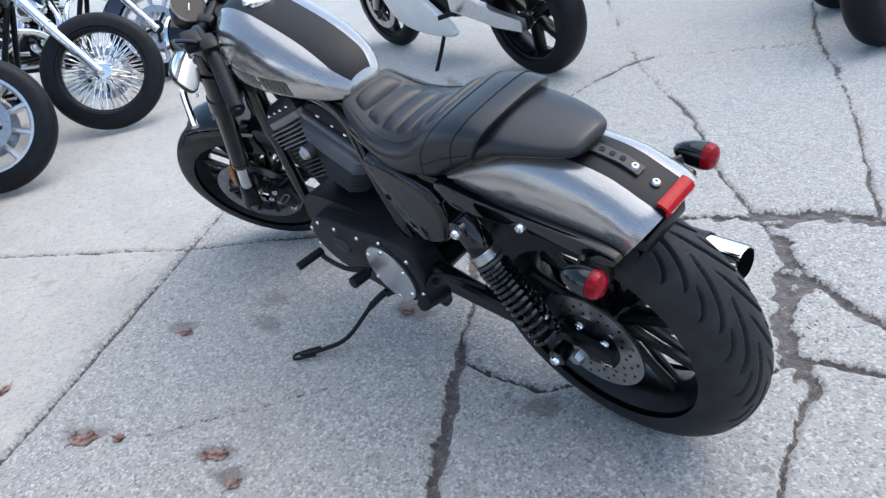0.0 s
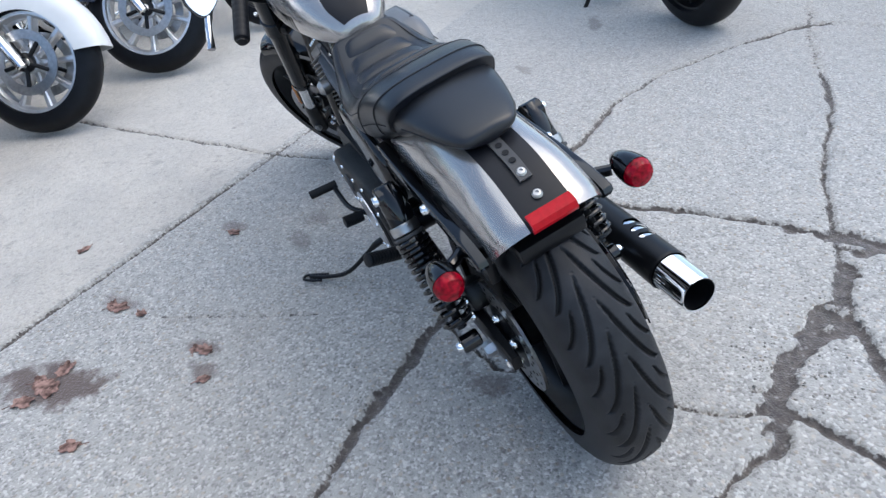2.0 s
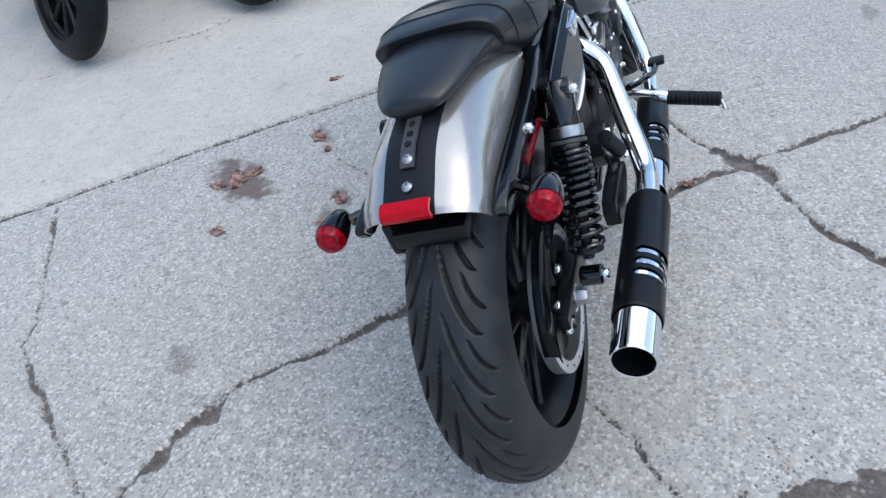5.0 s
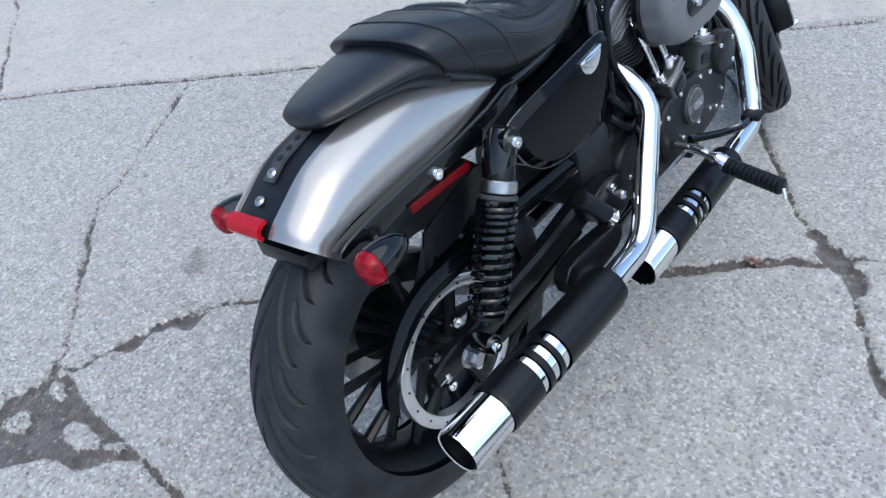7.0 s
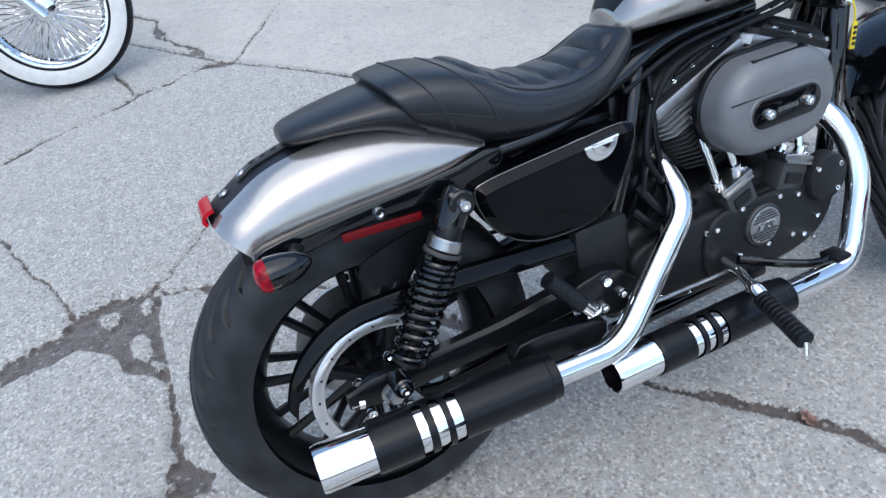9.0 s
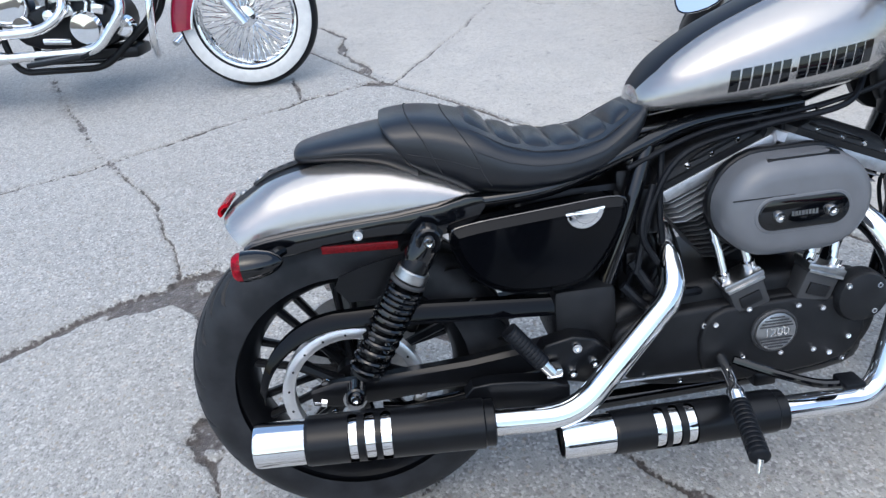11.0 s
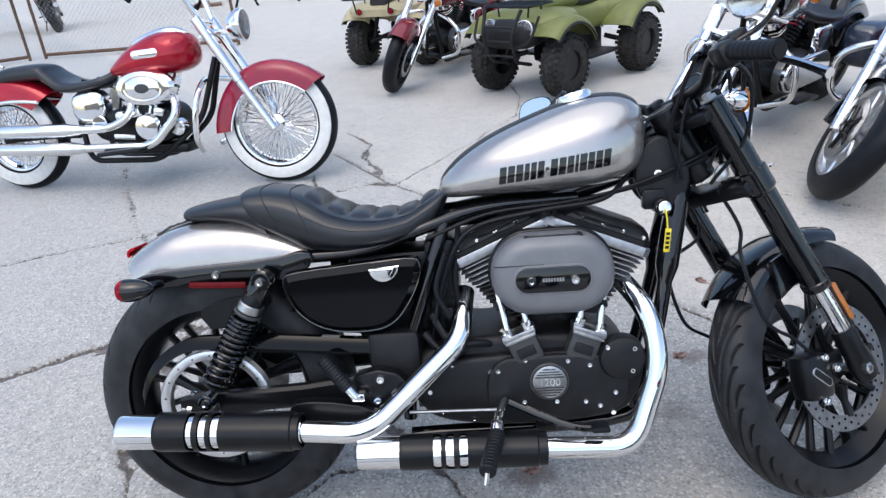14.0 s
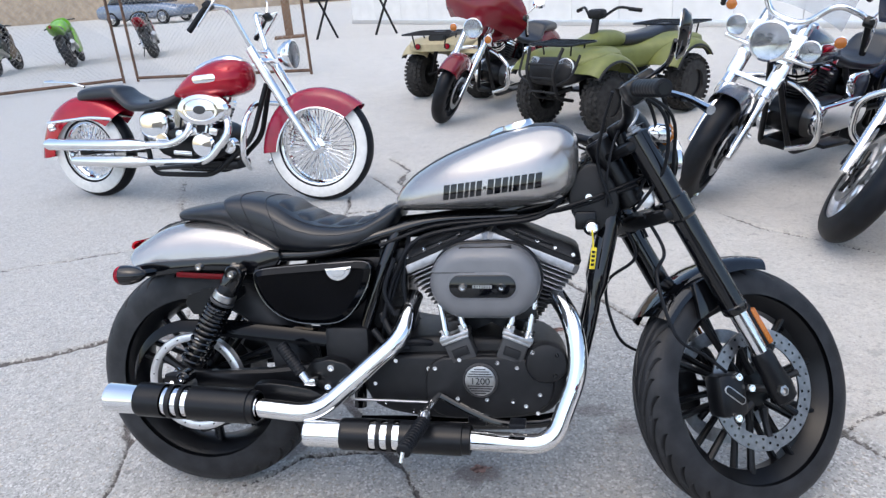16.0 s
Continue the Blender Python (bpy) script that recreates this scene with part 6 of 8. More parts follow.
    box(bm, (cx, sg * 0.085, cz), (0.075, 0.060, 0.10), 0.014, pose(0, 0, 0, 0, 25, 0))
    cal = fpart("brake_caliper", bm, SATIN, "black brake caliper with pale oval mark")
    bm = B()
    o = stadium(0, 0, 0.032, 0.010, 8, radians(115))
    plate(bm, [(cx + a, cz + b) for a, b in o], sg * 0.114, sg * 0.1165, 0.001)
    fpart("caliper_mark", bm, STEEL, parent=cal)
    bm = B()
    o = stadium(0, 0, 0.029, 0.0075, 8, radians(115))
    plate(bm, [(cx + a, cz + b) for a, b in o], sg * 0.116, sg * 0.1172, 0.001)
    fpart("caliper_mark_inner", bm, SATIN, parent=cal)
    for dx, dz in ((0.03, 0.03), (-0.025, -0.045), (0.045, -0.01)):
        shared("bolt", BIGBOLT, cal, FI @ Matrix.Translation((cx + dx, sg * 0.113, cz + dz)) @ pose(0, 0, 0, 0, 0, 180 if sg > 0 else 0))
    bm = B()
    tube(bm, spline([(cx + 0.02, sg * 0.10, cz + 0.05), (cx - 0.02, sg * 0.12, cz + 0.12), (cx - 0.06, sg * 0.12, cz + 0.20), (cx - 0.02, sg * 0.11, cz + 0.33), (OFF - 0.04, sg * 0.06, -0.22), (OFF - 0.03, sg * 0.05, -0.12)], 6), 0.0042, 8)
    fpart("brake_hose", bm, RUBBER)
bm = B()
rod(bm, (OFF, -0.125, -LEN), (OFF, 0.125, -LEN), 0.009)
fpart("front_axle", bm, STEEL)
# front wheel is built about the origin, then set in the fork's frame
fw = cast_wheel((0, 0, 0), 0.234, 0.046, fork, 0.042, 10, 0.016)
fw.matrix_basis = FI @ Matrix.Translation((OFF, 0, -LEN))
ft = grooved_tyre("front_tyre", (0, 0, 0), 0.303, 0.058, 0.230, fork, "black rubber front tyre with swept grooves", 20, flip=1)
ft.matrix_basis = FI @ Matrix.Translation((OFF, 0, -LEN))
# front fender
bm = B()
grid = []
for i in range(23):
    a = radians(-26 + 64 * i / 22)
    row = []
    for j in range(17):
        k = math.pi * j / 16
        yy = 0.070 * math.copysign(abs(math.cos(k)) ** 0.7, math.cos(k))
        r = 0.290 + 0.037 * math.sin(k) ** 0.8
        row.append((OFF + r * math.sin(a), yy, -LEN + r * math.cos(a)))
    grid.append(row)
shell(bm, grid, 0.003)
fpart("front_fender", bm, BLACK, "gloss black front fender")
for sg in (1, -1):
    bm = B()
    plate(bm, [(OFF - 0.06, -0.40), (OFF + 0.05, -0.40), (OFF + 0.06, -0.33), (OFF - 0.03, -0.32)], sg * 0.068, sg * 0.082, 0.003)
    fpart("fender_bracket", bm, BLACK)
# headlamp, clocks, bar
bm = B()
lathe(bm, [(0.0, -0.075), (0.045, -0.068), (0.068, -0.03), (0.074, 0.02), (0.076, 0.03), (0.070, 0.036)], (0.115, 0, -0.03), (0.9, 0, -0.42), 36)
hl = fpart("headlamp", bm, BLACK, "black round headlamp shell")
bm = B()
lathe(bm, [(0.078, 0.024), (0.080, 0.034), (0.074, 0.042), (0.070, 0.036)], (0.115, 0, -0.03), (0.9, 0, -0.42), 36, loop=True)
fpart("headlamp_ring", bm, CHROME, "chrome ring", hl)
bm = B()
lathe(bm, [(0.071, 0.034), (0.05, 0.044), (0.0, 0.048)], (0.115, 0, -0.03), (0.9, 0, -0.42), 36)
fpart("headlamp_lens", bm, CLEAR, "clear lens", hl)
bm = B()
lathe(bm, [(0.0, -0.05), (0.035, -0.045), (0.044, -0.02), (0.046, 0.006)], (0.108, 0.0, 0.078), (-0.45, 0, 0.90), 32)
clk = fpart("speedometer", bm, SATIN, "round speedometer with chrome ring")
bm = B()
lathe(bm, [(0.0448, 0.004), (0.0470, 0.003), (0.0472, 0.007), (0.0455, 0.0085)], (0.108, 0.0, 0.078), (-0.45, 0, 0.90), 36, loop=True)
fpart("clock_ring", bm, STEEL, "chrome ring", clk)
bm = B()
lathe(bm, [(0.044, 0.005), (0.0, 0.006)], (0.108, 0.0, 0.078), (-0.45, 0, 0.90), 32)
fpart("clock_face", bm, NAVY, "dark dial", clk)
bm = B()
box(bm, (0.105, 0.0, 0.0845), (0.003, 0.032, 0.001), 0, pose(0, 0, 0, 0, -26.6, 20))
fpart("needle", bm, WHITE, "", clk)
BAR = [(-0.068, -0.390, 0.116), (-0.030, -0.275, 0.141), (-0.008, -0.205, 0.138), (0.022, -0.135, 0.100), (0.045, -0.05, 0.082), (0.045, 0.05, 0.082), (0.035, 0.11, 0.115), (0.0, 0.165, 0.170), (-0.067, 0.240, 0.180), (-0.163, 0.376, 0.167)]
bm = B()
tube(bm, spline([Vector(p) for p in BAR], 6), 0.0125, 14)
fpart("handlebar", bm, SATIN, "black low handlebar")
for sg in (1, -1):
    bm = B()
    rod(bm, (0.04, sg * 0.045, 0.040), (0.045, sg * 0.045, 0.082), 0.016)
    box(bm, (0.043, sg * 0.045, 0.084), (0.044, 0.03, 0.034), 0.008)
    fpart("bar_riser", bm, SATIN)
    bm = B()
    p0, p1 = (Vector((-0.072, 0.247, 0.179)), Vector((-0.160, 0.371, 0.168))) if sg > 0 else (Vector((-0.028, -0.275, 0.142)), Vector((-0.067, -0.388, 0.117)))
    prof = [(0.016, 0.0)]
    L = (p1 - p0).length
    for i in range(9):
        prof += [(0.0182, L * (i + 0.1) / 9), (0.0182, L * (i + 0.8) / 9), (0.0178, L * (i + 0.9) / 9)]
    prof += [(0.015, L)]
    lathe(bm, prof, p0, p1 - p0, 18)
    fpart("grip", bm, RUBBER, "black rubber grip")
    bm = B()
    h0 = Vector((-0.045, 0.215, 0.178)) if sg > 0 else Vector((-0.024, -0.252, 0.140))
    turn = 38 if sg > 0 else -20
    box(bm, h0, (0.045, 0.055, 0.052), 0.014, pose(0, 0, 0, 0, 0, turn))
    box(bm, h0 + Vector((0.038, 0, 0.012)), (0.045, 0.050, 0.034), 0.010, pose(0, 0, 0, 0, 0, turn))
    fpart("switch_housing", bm, SATIN, "black switch housing")
    bm = B()
    tube(bm, spline([(-0.02, 0.21, 0.175), (0.015, 0.25, 0.155), (-0.01, 0.32, 0.135), (-0.055, 0.388, 0.105)] if sg > 0 else [(-0.005, -0.235, 0.135), (0.022, -0.275, 0.108), (0.010, -0.345, 0.072), (-0.018, -0.412, 0.036)], 5), [0.009] * 6 + [0.008] * 8 + [0.009, 0.010], 8)
    fpart("hand_lever", bm, CHROME, "chrome hand lever")
    # mirror on a short stalk
    bm = B()
    q0, q1 = Vector((-0.03, 0.22, 0.195)) if sg > 0 else Vector((-0.01, -0.26, 0.15)), Vector((0.035, -0.365, 0.185)) if sg < 0 else Vector((-0.035, 0.285, 0.21))
    tube(bm, spline([q0, Vector((0.01, 0.26, 0.225)) if sg > 0 else Vector((0.035, -0.31, 0.155)), q1], 5), 0.0055, 8)
    mir = fpart("mirror_stalk", bm, BLACK, "mirror on a short black stalk")
    bm = B()
    n = Vector((-0.72, -0.30, 0.56)).normalized() if sg > 0 else Vector((-0.62, 0.55, 0.62)).normalized()
    e = Vector((0, 1, 0)) - n * n.y
    e.normalize()
    f = n.cross(e)
    o = chaikin([(-0.055, -0.034), (0.05, -0.042), (0.066, 0.0), (0.05, 0.040), (-0.045, 0.032)], 2)
    cen = q1 + (Vector((-0.008, 0.04, 0.01)) if sg > 0 else Vector((-0.012, -0.030, 0.008)))
    rings = [[cen - n * dd + e * (a * k) + f * (b * k) for a, b in o] for dd, k in ((0.022, 0.4), (0.016, 0.8), (0.004, 1.0), (0.0, 1.0))]
    skin(bm, rings)
    fpart("mirror_shell", bm, BLACK, "", mir)
    bm = B()
    skin(bm, [[cen + n * dd + e * (a * 0.93) + f * (b * 0.93) for a, b in o] for dd in (0.0002, 0.0015)])
    fpart("mirror_glass", bm, MIRROR, "mirror glass", mir)
    # front turn signal
    bm = B()
    tube(bm, [(0.05, sg * 0.10, 0.030), (0.088, sg * 0.118, 0.022)], 0.009, 8)
    lathe(bm, [(0.003, -0.05), (0.013, -0.043), (0.023, -0.025), (0.022, -0.004), (0.022, 0.004)], (0.095, sg * 0.125, 0.020), (0.8, 0, -0.5), 26)
    fs = fpart("front_signal", bm, CHROME, "chrome bullet front turn signal")
    bm = B()
    lathe(bm, [(0.026, 0.004), (0.020, 0.012), (0.0, 0.016)], (0.095, sg * 0.125, 0.020), (0.8, 0, -0.5), 26)
    fpart("signal_lens", bm, AMBER, "", fs)
for sg in (1, -1):
    for k, pts in enumerate((((0.0, sg * 0.20, 0.17), (0.07, sg * 0.16, 0.10), (0.08, sg * 0.09, 0.0), (0.0, sg * 0.04, -0.08)), ((0.0, sg * 0.21, 0.165), (0.10, sg * 0.17, 0.05), (0.075, sg * 0.10, -0.08), (0.05, sg * 0.08, -0.2)), ((-0.03, sg * 0.20, 0.165), (-0.05, sg * 0.12, 0.10), (-0.06, sg * 0.06, 0.04), (-0.07, sg * 0.04, -0.06)))):
        bm = B()
        tube(bm, spline(pts, 6), 0.0042, 8)
        fpart("control_cable", bm, RUBBER)
for k, pts in enumerate((((0.02, -0.21, 0.175), (0.09, -0.19, 0.12), (0.11, -0.12, 0.02), (0.07, -0.05, -0.05), (0.03, -0.02, -0.14)), ((-0.01, -0.20, 0.165), (0.05, -0.21, 0.07), (0.03, -0.15, -0.04), (-0.03, -0.06, -0.10)), ((0.0, 0.20, 0.17), (0.05, 0.20, 0.07), (0.0, 0.13, -0.02), (-0.05, 0.05, -0.06)),
                         ((0.09, -0.04, 0.05), (0.03, -0.07, 0.08), (-0.04, -0.06, 0.02), (-0.08, -0.03, -0.06)), ((0.10, 0.03, 0.02), (0.02, 0.06, 0.07), (-0.05, 0.05, 0.01), (-0.09, 0.03, -0.05)))):
    bm = B()
    tube(bm, spline(pts, 7), (0.0052, 0.0042, 0.0048, 0.0036, 0.0036)[k], 8)
    fpart("control_cable", bm, RUBBER)
for sg in (1, -1):
    bm = B()
    box(bm, (0.062, sg * 0.105, 0.02), (0.012, 0.03, 0.10), 0.004)
    box(bm, (0.085, sg * 0.095, 0.0), (0.05, 0.012, 0.03), 0.003)
    lm = fpart("lamp_bracket", bm, SATIN)
    shared("bolt", BOLT, lm, pose(0.085, sg * 0.1015, 0.0, 90 if sg < 0 else -90, 0, 0))

# ---- other machines on the lot ----
def loft(bm, rows, n=2.4, k=24, per=4, low=0.45, yc=0.0):
    """Rows of x, top, bottom, half width, smoothed into a rounded body."""
    cols = [spline([(r[0], r[j], 0) for r in rows], per) for j in (1, 2, 3)]
    skin(bm, [oval(a.x, b.y + (a.y - b.y) * low, max(c.y, 0.004), (a.y - b.y) * (1 - low), (a.y - b.y) * low, n, k, yc) for a, b, c in zip(*cols)])
    return bm


def arch(bm, c, r, half, a0, a1, thick=0.003, drop=0.05, n=20, flare=0.0):
    """A fender round a wheel, from angle a0 to a1 (0 is up, positive ahead)."""
    grid = []
    for i in range(n + 1):
        q = i / n
        a = radians(a0 + (a1 - a0) * q)
        row = []
        for j in range(15):
            k = math.pi * j / 14
            y = half * math.copysign(abs(math.cos(k)) ** 0.65, math.cos(k))
            rr = r - drop + drop * math.sin(k) ** 0.8 + flare * (abs(q - 0.5) * 2) ** 3
            row.append((c[0] + rr * math.sin(a), c[1] + y, c[2] + rr * math.cos(a)))
        grid.append(row)
    shell(bm, grid, thick)
    return bm


def wheel(parent, c, R, half, rim, style, tyre_mat=RUBBER, whitewall=False, spokes=10, metal=CHROME, disc=True, name="wheel", rim_metal=None):
    """A road wheel; style is wire, cast or disc."""
    bm = B()
    tyre(bm, c, R, half, half, rim, 64, 12)
    w = part(name, bm, tyre_mat, parent, "black rubber tyre")
    C = Vector(c)
    if whitewall:
        for sg in (1, -1):
            bm = B()
            y = sg * half
            lathe(bm, [(rim - 0.006, y * 0.86), (rim + (R - rim) * 0.15, y * 1.04), (rim + (R - rim) * 0.45, y * 1.05), (rim + (R - rim) * 0.72, y * 0.93), (rim + (R - rim) * 0.74, y * 0.78)], c, (0, 1, 0), 64, loop=True)
            part("whitewall", bm, WHITEWALL, w, "white sidewall band")
    bm = B()
    h = half * 0.8
    lathe(bm, [(rim + 0.006, -h), (rim - 0.012, -h * 0.9), (rim - 0.022, -h * 0.3), (rim - 0.022, h * 0.3), (rim - 0.012, h * 0.9), (rim + 0.006, h), (rim, h), (rim - 0.028, h * 0.4), (rim - 0.028, -h * 0.4), (rim, -h)], c, (0, 1, 0), 48, loop=True)
    part("rim", bm, rim_metal or metal, w)
    if style == "cast" and metal is ALLOY:
        for sg in (1, -1):
            bm = B()
            lathe(bm, [(rim + 0.010, sg * h * 0.98), (rim + 0.008, sg * h * 1.08), (rim - 0.016, sg * h * 1.05), (rim - 0.018, sg * h * 0.9)], c, (0, 1, 0), 56, loop=True)
            part("rim_lip", bm, ALLOY, w, "bright machined rim lip")
    bm = B()
    lathe(bm, [(0.02, -half * 1.1), (0.05, -half * 0.95), (0.05, -half * 0.7), (0.03, -half * 0.4), (0.03, half * 0.4), (0.05, half * 0.7), (0.05, half * 0.95), (0.02, half * 1.1)], c, (0, 1, 0), 20)
    part("hub", bm, metal, w)
    if style == "wire":
        count = 22
        for i in range(count):
            a = 2 * math.pi * i / count
            bm = B()
            for sg in (1, -1):
                for tw, da in ((0.30, 0.045), (-0.30, -0.045)):
                    b = a + sg * math.pi / count * 0.5 + da
                    p0 = C + Vector((math.sin(b + tw) * 0.044, sg * half * 0.72, math.cos(b + tw) * 0.044))
                    p1 = C + Vector((math.sin(b) * (rim - 0.02), sg * half * 0.12, math.cos(b) * (rim - 0.02)))
                    rod(bm, p0, p1, 0.0030, seg=6)
            part("spoke", bm, metal, w)
    else:
        for i in range(spokes):
            a = 2 * math.pi * i / spokes
            d = Vector((math.sin(a), 0, math.cos(a)))
            e = Vector((math.cos(a), 0, -math.sin(a)))
            bm = B()
            rings = []
            for q, ww in ((0.045, 0.014), (rim * 0.6, 0.011), (rim - 0.02, 0.016)):
                rings.append([C + d * q + e * (ww * x) + Vector((0, half * 0.45 * y, 0)) for x, y in ((-1, -0.7), (-0.5, -1), (0.5, -1), (1, -0.7), (1, 0.7), (0.5, 1), (-0.5, 1), (-1, 0.7))])
            skin(bm, rings)
            part("spoke", bm, metal, w)
    if disc:
        for sg in ((1, -1) if disc == 2 else (disc,)):
            bm = B()
            y = sg * half * 1.15
            lathe(bm, [(0.105, y), (0.148, y), (0.148, y + 0.005), (0.105, y + 0.005)], c, (0, 1, 0), 40, loop=True)
            dk = part("brake_disc", bm, STEEL, w, "steel brake disc")
            bm = B()
            for i in range(5):
                a = 2 * math.pi * i / 5
                rod(bm, C + Vector((math.sin(a) * 0.03, y + 0.002, math.cos(a) * 0.03)), C + Vector((math.sin(a) * 0.110, y + 0.002, math.cos(a) * 0.110)), 0.010, seg=8)
            lathe(bm, [(0.02, y - 0.004), (0.045, y - 0.004), (0.045, y + 0.006), (0.02, y + 0.008)], c, (0, 1, 0), 20, loop=True)
            part("disc_carrier", bm, SATIN, dk)
    return w


def lamp(parent, c, d, r, shell_mat=CHROME, lens=CLEAR, name="headlamp"):
    bm = B()
    clear = lens is CLEAR
    lathe(bm, [(0.0, -r), (r * 0.6, -r * 0.85), (r * 0.95, -r * 0.35), (r * 1.02, 0.0), (r * 1.02, r * 0.12), (r * 0.92, r * 0.16)], c, d, 28, caps=False)
    h = part(name, bm, shell_mat, parent)
    if clear:
        bm = B()
        lathe(bm, [(r * 0.93, r * 0.12), (r * 0.72, -r * 0.16), (r * 0.45, -r * 0.34), (r * 0.20, -r * 0.42), (0.0, -r * 0.43)], c, d, 12)
        part("reflector", bm, CHROME, h, "faceted bright reflector")
        bm = B()
        lathe(bm, [(r * 0.16, -r * 0.40), (r * 0.17, -r * 0.02), (r * 0.10, r * 0.04), (0.0, r * 0.05)], c, d, 16)
        part("bulb_shield", bm, CHROME, h)
    bm = B()
    lathe(bm, [(r * 0.92, r * 0.12), (r * 0.6, r * 0.26), (0.0, r * 0.32)], c, d, 24)
    ob = part("lens", bm, GLASS_CLEAR if clear else lens, h)
    ob.visible_shadow = not clear
    return h


def pipe(parent, pts, r, material, name, r_corner=0.08, seg=14, label=""):
    bm = B()
    tube(bm, rounded(pts, r_corner, 6), r, seg)
    return part(name, bm, material, parent, label)


def vtwin(parent, x, z, s, metal=CHROME, dark=SATIN, air=1.0):
    """A big air-cooled twin: cases, two finned cylinders, covers."""
    bm = B()
    plate(bm, chaikin([(x - 0.36 * s, z - 0.10 * s), (x - 0.36 * s, z + 0.05 * s), (x - 0.1 * s, z + 0.13 * s), (x + 0.14 * s, z + 0.12 * s), (x + 0.2 * s, z), (x + 0.12 * s, z - 0.13 * s)], 2), 0.11, -0.11, 0.02)
    e = part("engine_case", bm, dark, parent)
    for lean in (-22.5, 22.5):
        m = pose(x, 0, z, 0, lean, 0)
        for i in range(8):
            h = 0.13 + 0.022 * i
            q = bmesh.new()
            r = (0.066 + 0.002 * i) * s
            o = chaikin([(-r, -r), (r, -r), (r, r), (-r, r)], 1)
            skin(q, [[(a, b, h * s) for a, b in o], [(a, b, (h + 0.010) * s) for a, b in o]])
            bm = B()
            merge(bm, q, m)
            part("fin", bm, dark if i < 6 else metal, e)
        q = bmesh.new()
        rod(q, (0, 0, 0.05 * s), (0, 0, 0.30 * s), 0.052 * s)
        bm = B()
        merge(bm, q, m)
        part("cylinder_barrel", bm, dark, e)
        q = bmesh.new()
        r = 0.078 * s
        o = chaikin([(-r, -r), (r, -r), (r, r), (-r, r)], 2)
        skin(q, [[(a, b, 0.31 * s) for a, b in o], [(a, b, 0.345 * s) for a, b in o], [(a * 0.8, b * 0.8, 0.37 * s) for a, b in o]])
        bm = B()
        merge(bm, q, m)
        part("rocker_box", bm, metal, e)
        bm = B()
        sx_ = 1 if lean > 0 else -1
        for o in (-0.018, 0.018):
            rod(bm, (x + (0.045 * sx_ + o) * s, -0.115, z + 0.06 * s), (x + (0.11 * sx_ + o * 0.7) * s, -0.09, z + 0.27 * s), 0.010, seg=10)
        part("pushrod_tube", bm, CHROME, e)
    bm = B()
    lathe(bm, [(0.085 * s, 0), (0.085 * s, 0.03), (0.07 * s, 0.05), (0.0, 0.055)], (x + 0.02 * s, -0.11, z - 0.01 * s), (0, -1, 0), 28)
    part("cam_cover", bm, metal, e, "bright round cam cover")
    bm = B()
    lathe(bm, [(0.088 * s, 0), (0.096 * s, 0.004), (0.098 * s, 0.045), (0.088 * s, 0.066), (0.066 * s, 0.074), (0.060 * s, 0.071), (0.045 * s, 0.078), (0.0, 0.083)], (0, 0, 0), (0, -1, 0), 36)
    bmesh.ops.transform(bm, matrix=Matrix.Translation((x + 0.01 * s + 0.10 * (air - 1), -0.11, z + 0.215 * s)) @ Matrix.Diagonal((1.32 * air, 1, 0.84 * (0.4 + 0.6 * air), 1)), verts=bm.verts)
    ac = part("air_cleaner", bm, metal, e, "bright oval air cleaner")
    bm = B()
    lathe(bm, [(0.036 * s, 0.078), (0.030 * s, 0.083), (0.0, 0.085)], (0, 0, 0), (0, -1, 0), 24)
    bmesh.ops.transform(bm, matrix=Matrix.Translation((x + 0.01 * s + 0.10 * (air - 1), -0.11, z + 0.215 * s)) @ Matrix.Diagonal((1.4, 1, 0.8, 1)), verts=bm.verts)
    part("cover_plate", bm, GREYCOAT, ac)
    bm = B()
    lathe(bm, [(0.05 * s, 0), (0.05 * s, 0.05), (0.04 * s, 0.06), (0.0, 0.062)], (x + 0.19 * s, -0.07, z - 0.02 * s), (0, -1, 0), 24)
    part("oil_filter", bm, metal, e, "bright oil filter")
    bm = B()
    lathe(bm, [(0.03 * s, 0), (0.03 * s, 0.07), (0.02 * s, 0.075), (0.0, 0.076)], (x - 0.13 * s, -0.10, z + 0.06 * s), (0, -1, 0), 20)
    part("side_case", bm, metal, e, "bright engine side case")
    bm = B()
    box(bm, (x - 0.06, 0, z - 0.15 * s), (0.56 * s, 0.17, 0.06 * s), 0.02)
    part("lower_frame", bm, SATIN, e)
    bm = B()
    plate(bm, stadium(x - 0.16 * s, z - 0.01 * s, 0.28 * s, 0.095 * s, 10), 0.10, 0.17, 0.02, 4)
    part("primary_cover", bm, metal, e)
    for dx, lean in ((-0.05, -14), (0.10, 14)):
        bm = B()
        q = bmesh.new()
        box(q, (0, 0, 0), (0.062 * s, 0.05, 0.05 * s), 0.010)
        merge(bm, q, pose(x + dx * s, -0.118, z + 0.075 * s, 0, lean, 0))
        part("tappet_block", bm, metal, e)
    bm = B()
    rod(bm, (x - 0.30 * s, -0.115, z + 0.02 * s), (x - 0.30 * s, -0.135, z + 0.02 * s), 0.05 * s, seg=24, bev=0.006)
    rod(bm, (x - 0.22 * s, -0.115, z - 0.06 * s), (x - 0.08 * s, -0.12, z - 0.07 * s), 0.018 * s, seg=12)
    part("gearbox_cover", bm, metal, e, "bright gearbox end cover")
    bm = B()
    tube(bm, spline([(x + 0.03, -0.10, z + 0.33 * s), (x + 0.02, -0.15, z + 0.27 * s), (x - 0.10 * s, -0.14, z + 0.20 * s), (x - 0.16 * s, -0.12, z + 0.08 * s)], 5), 0.007, 8)
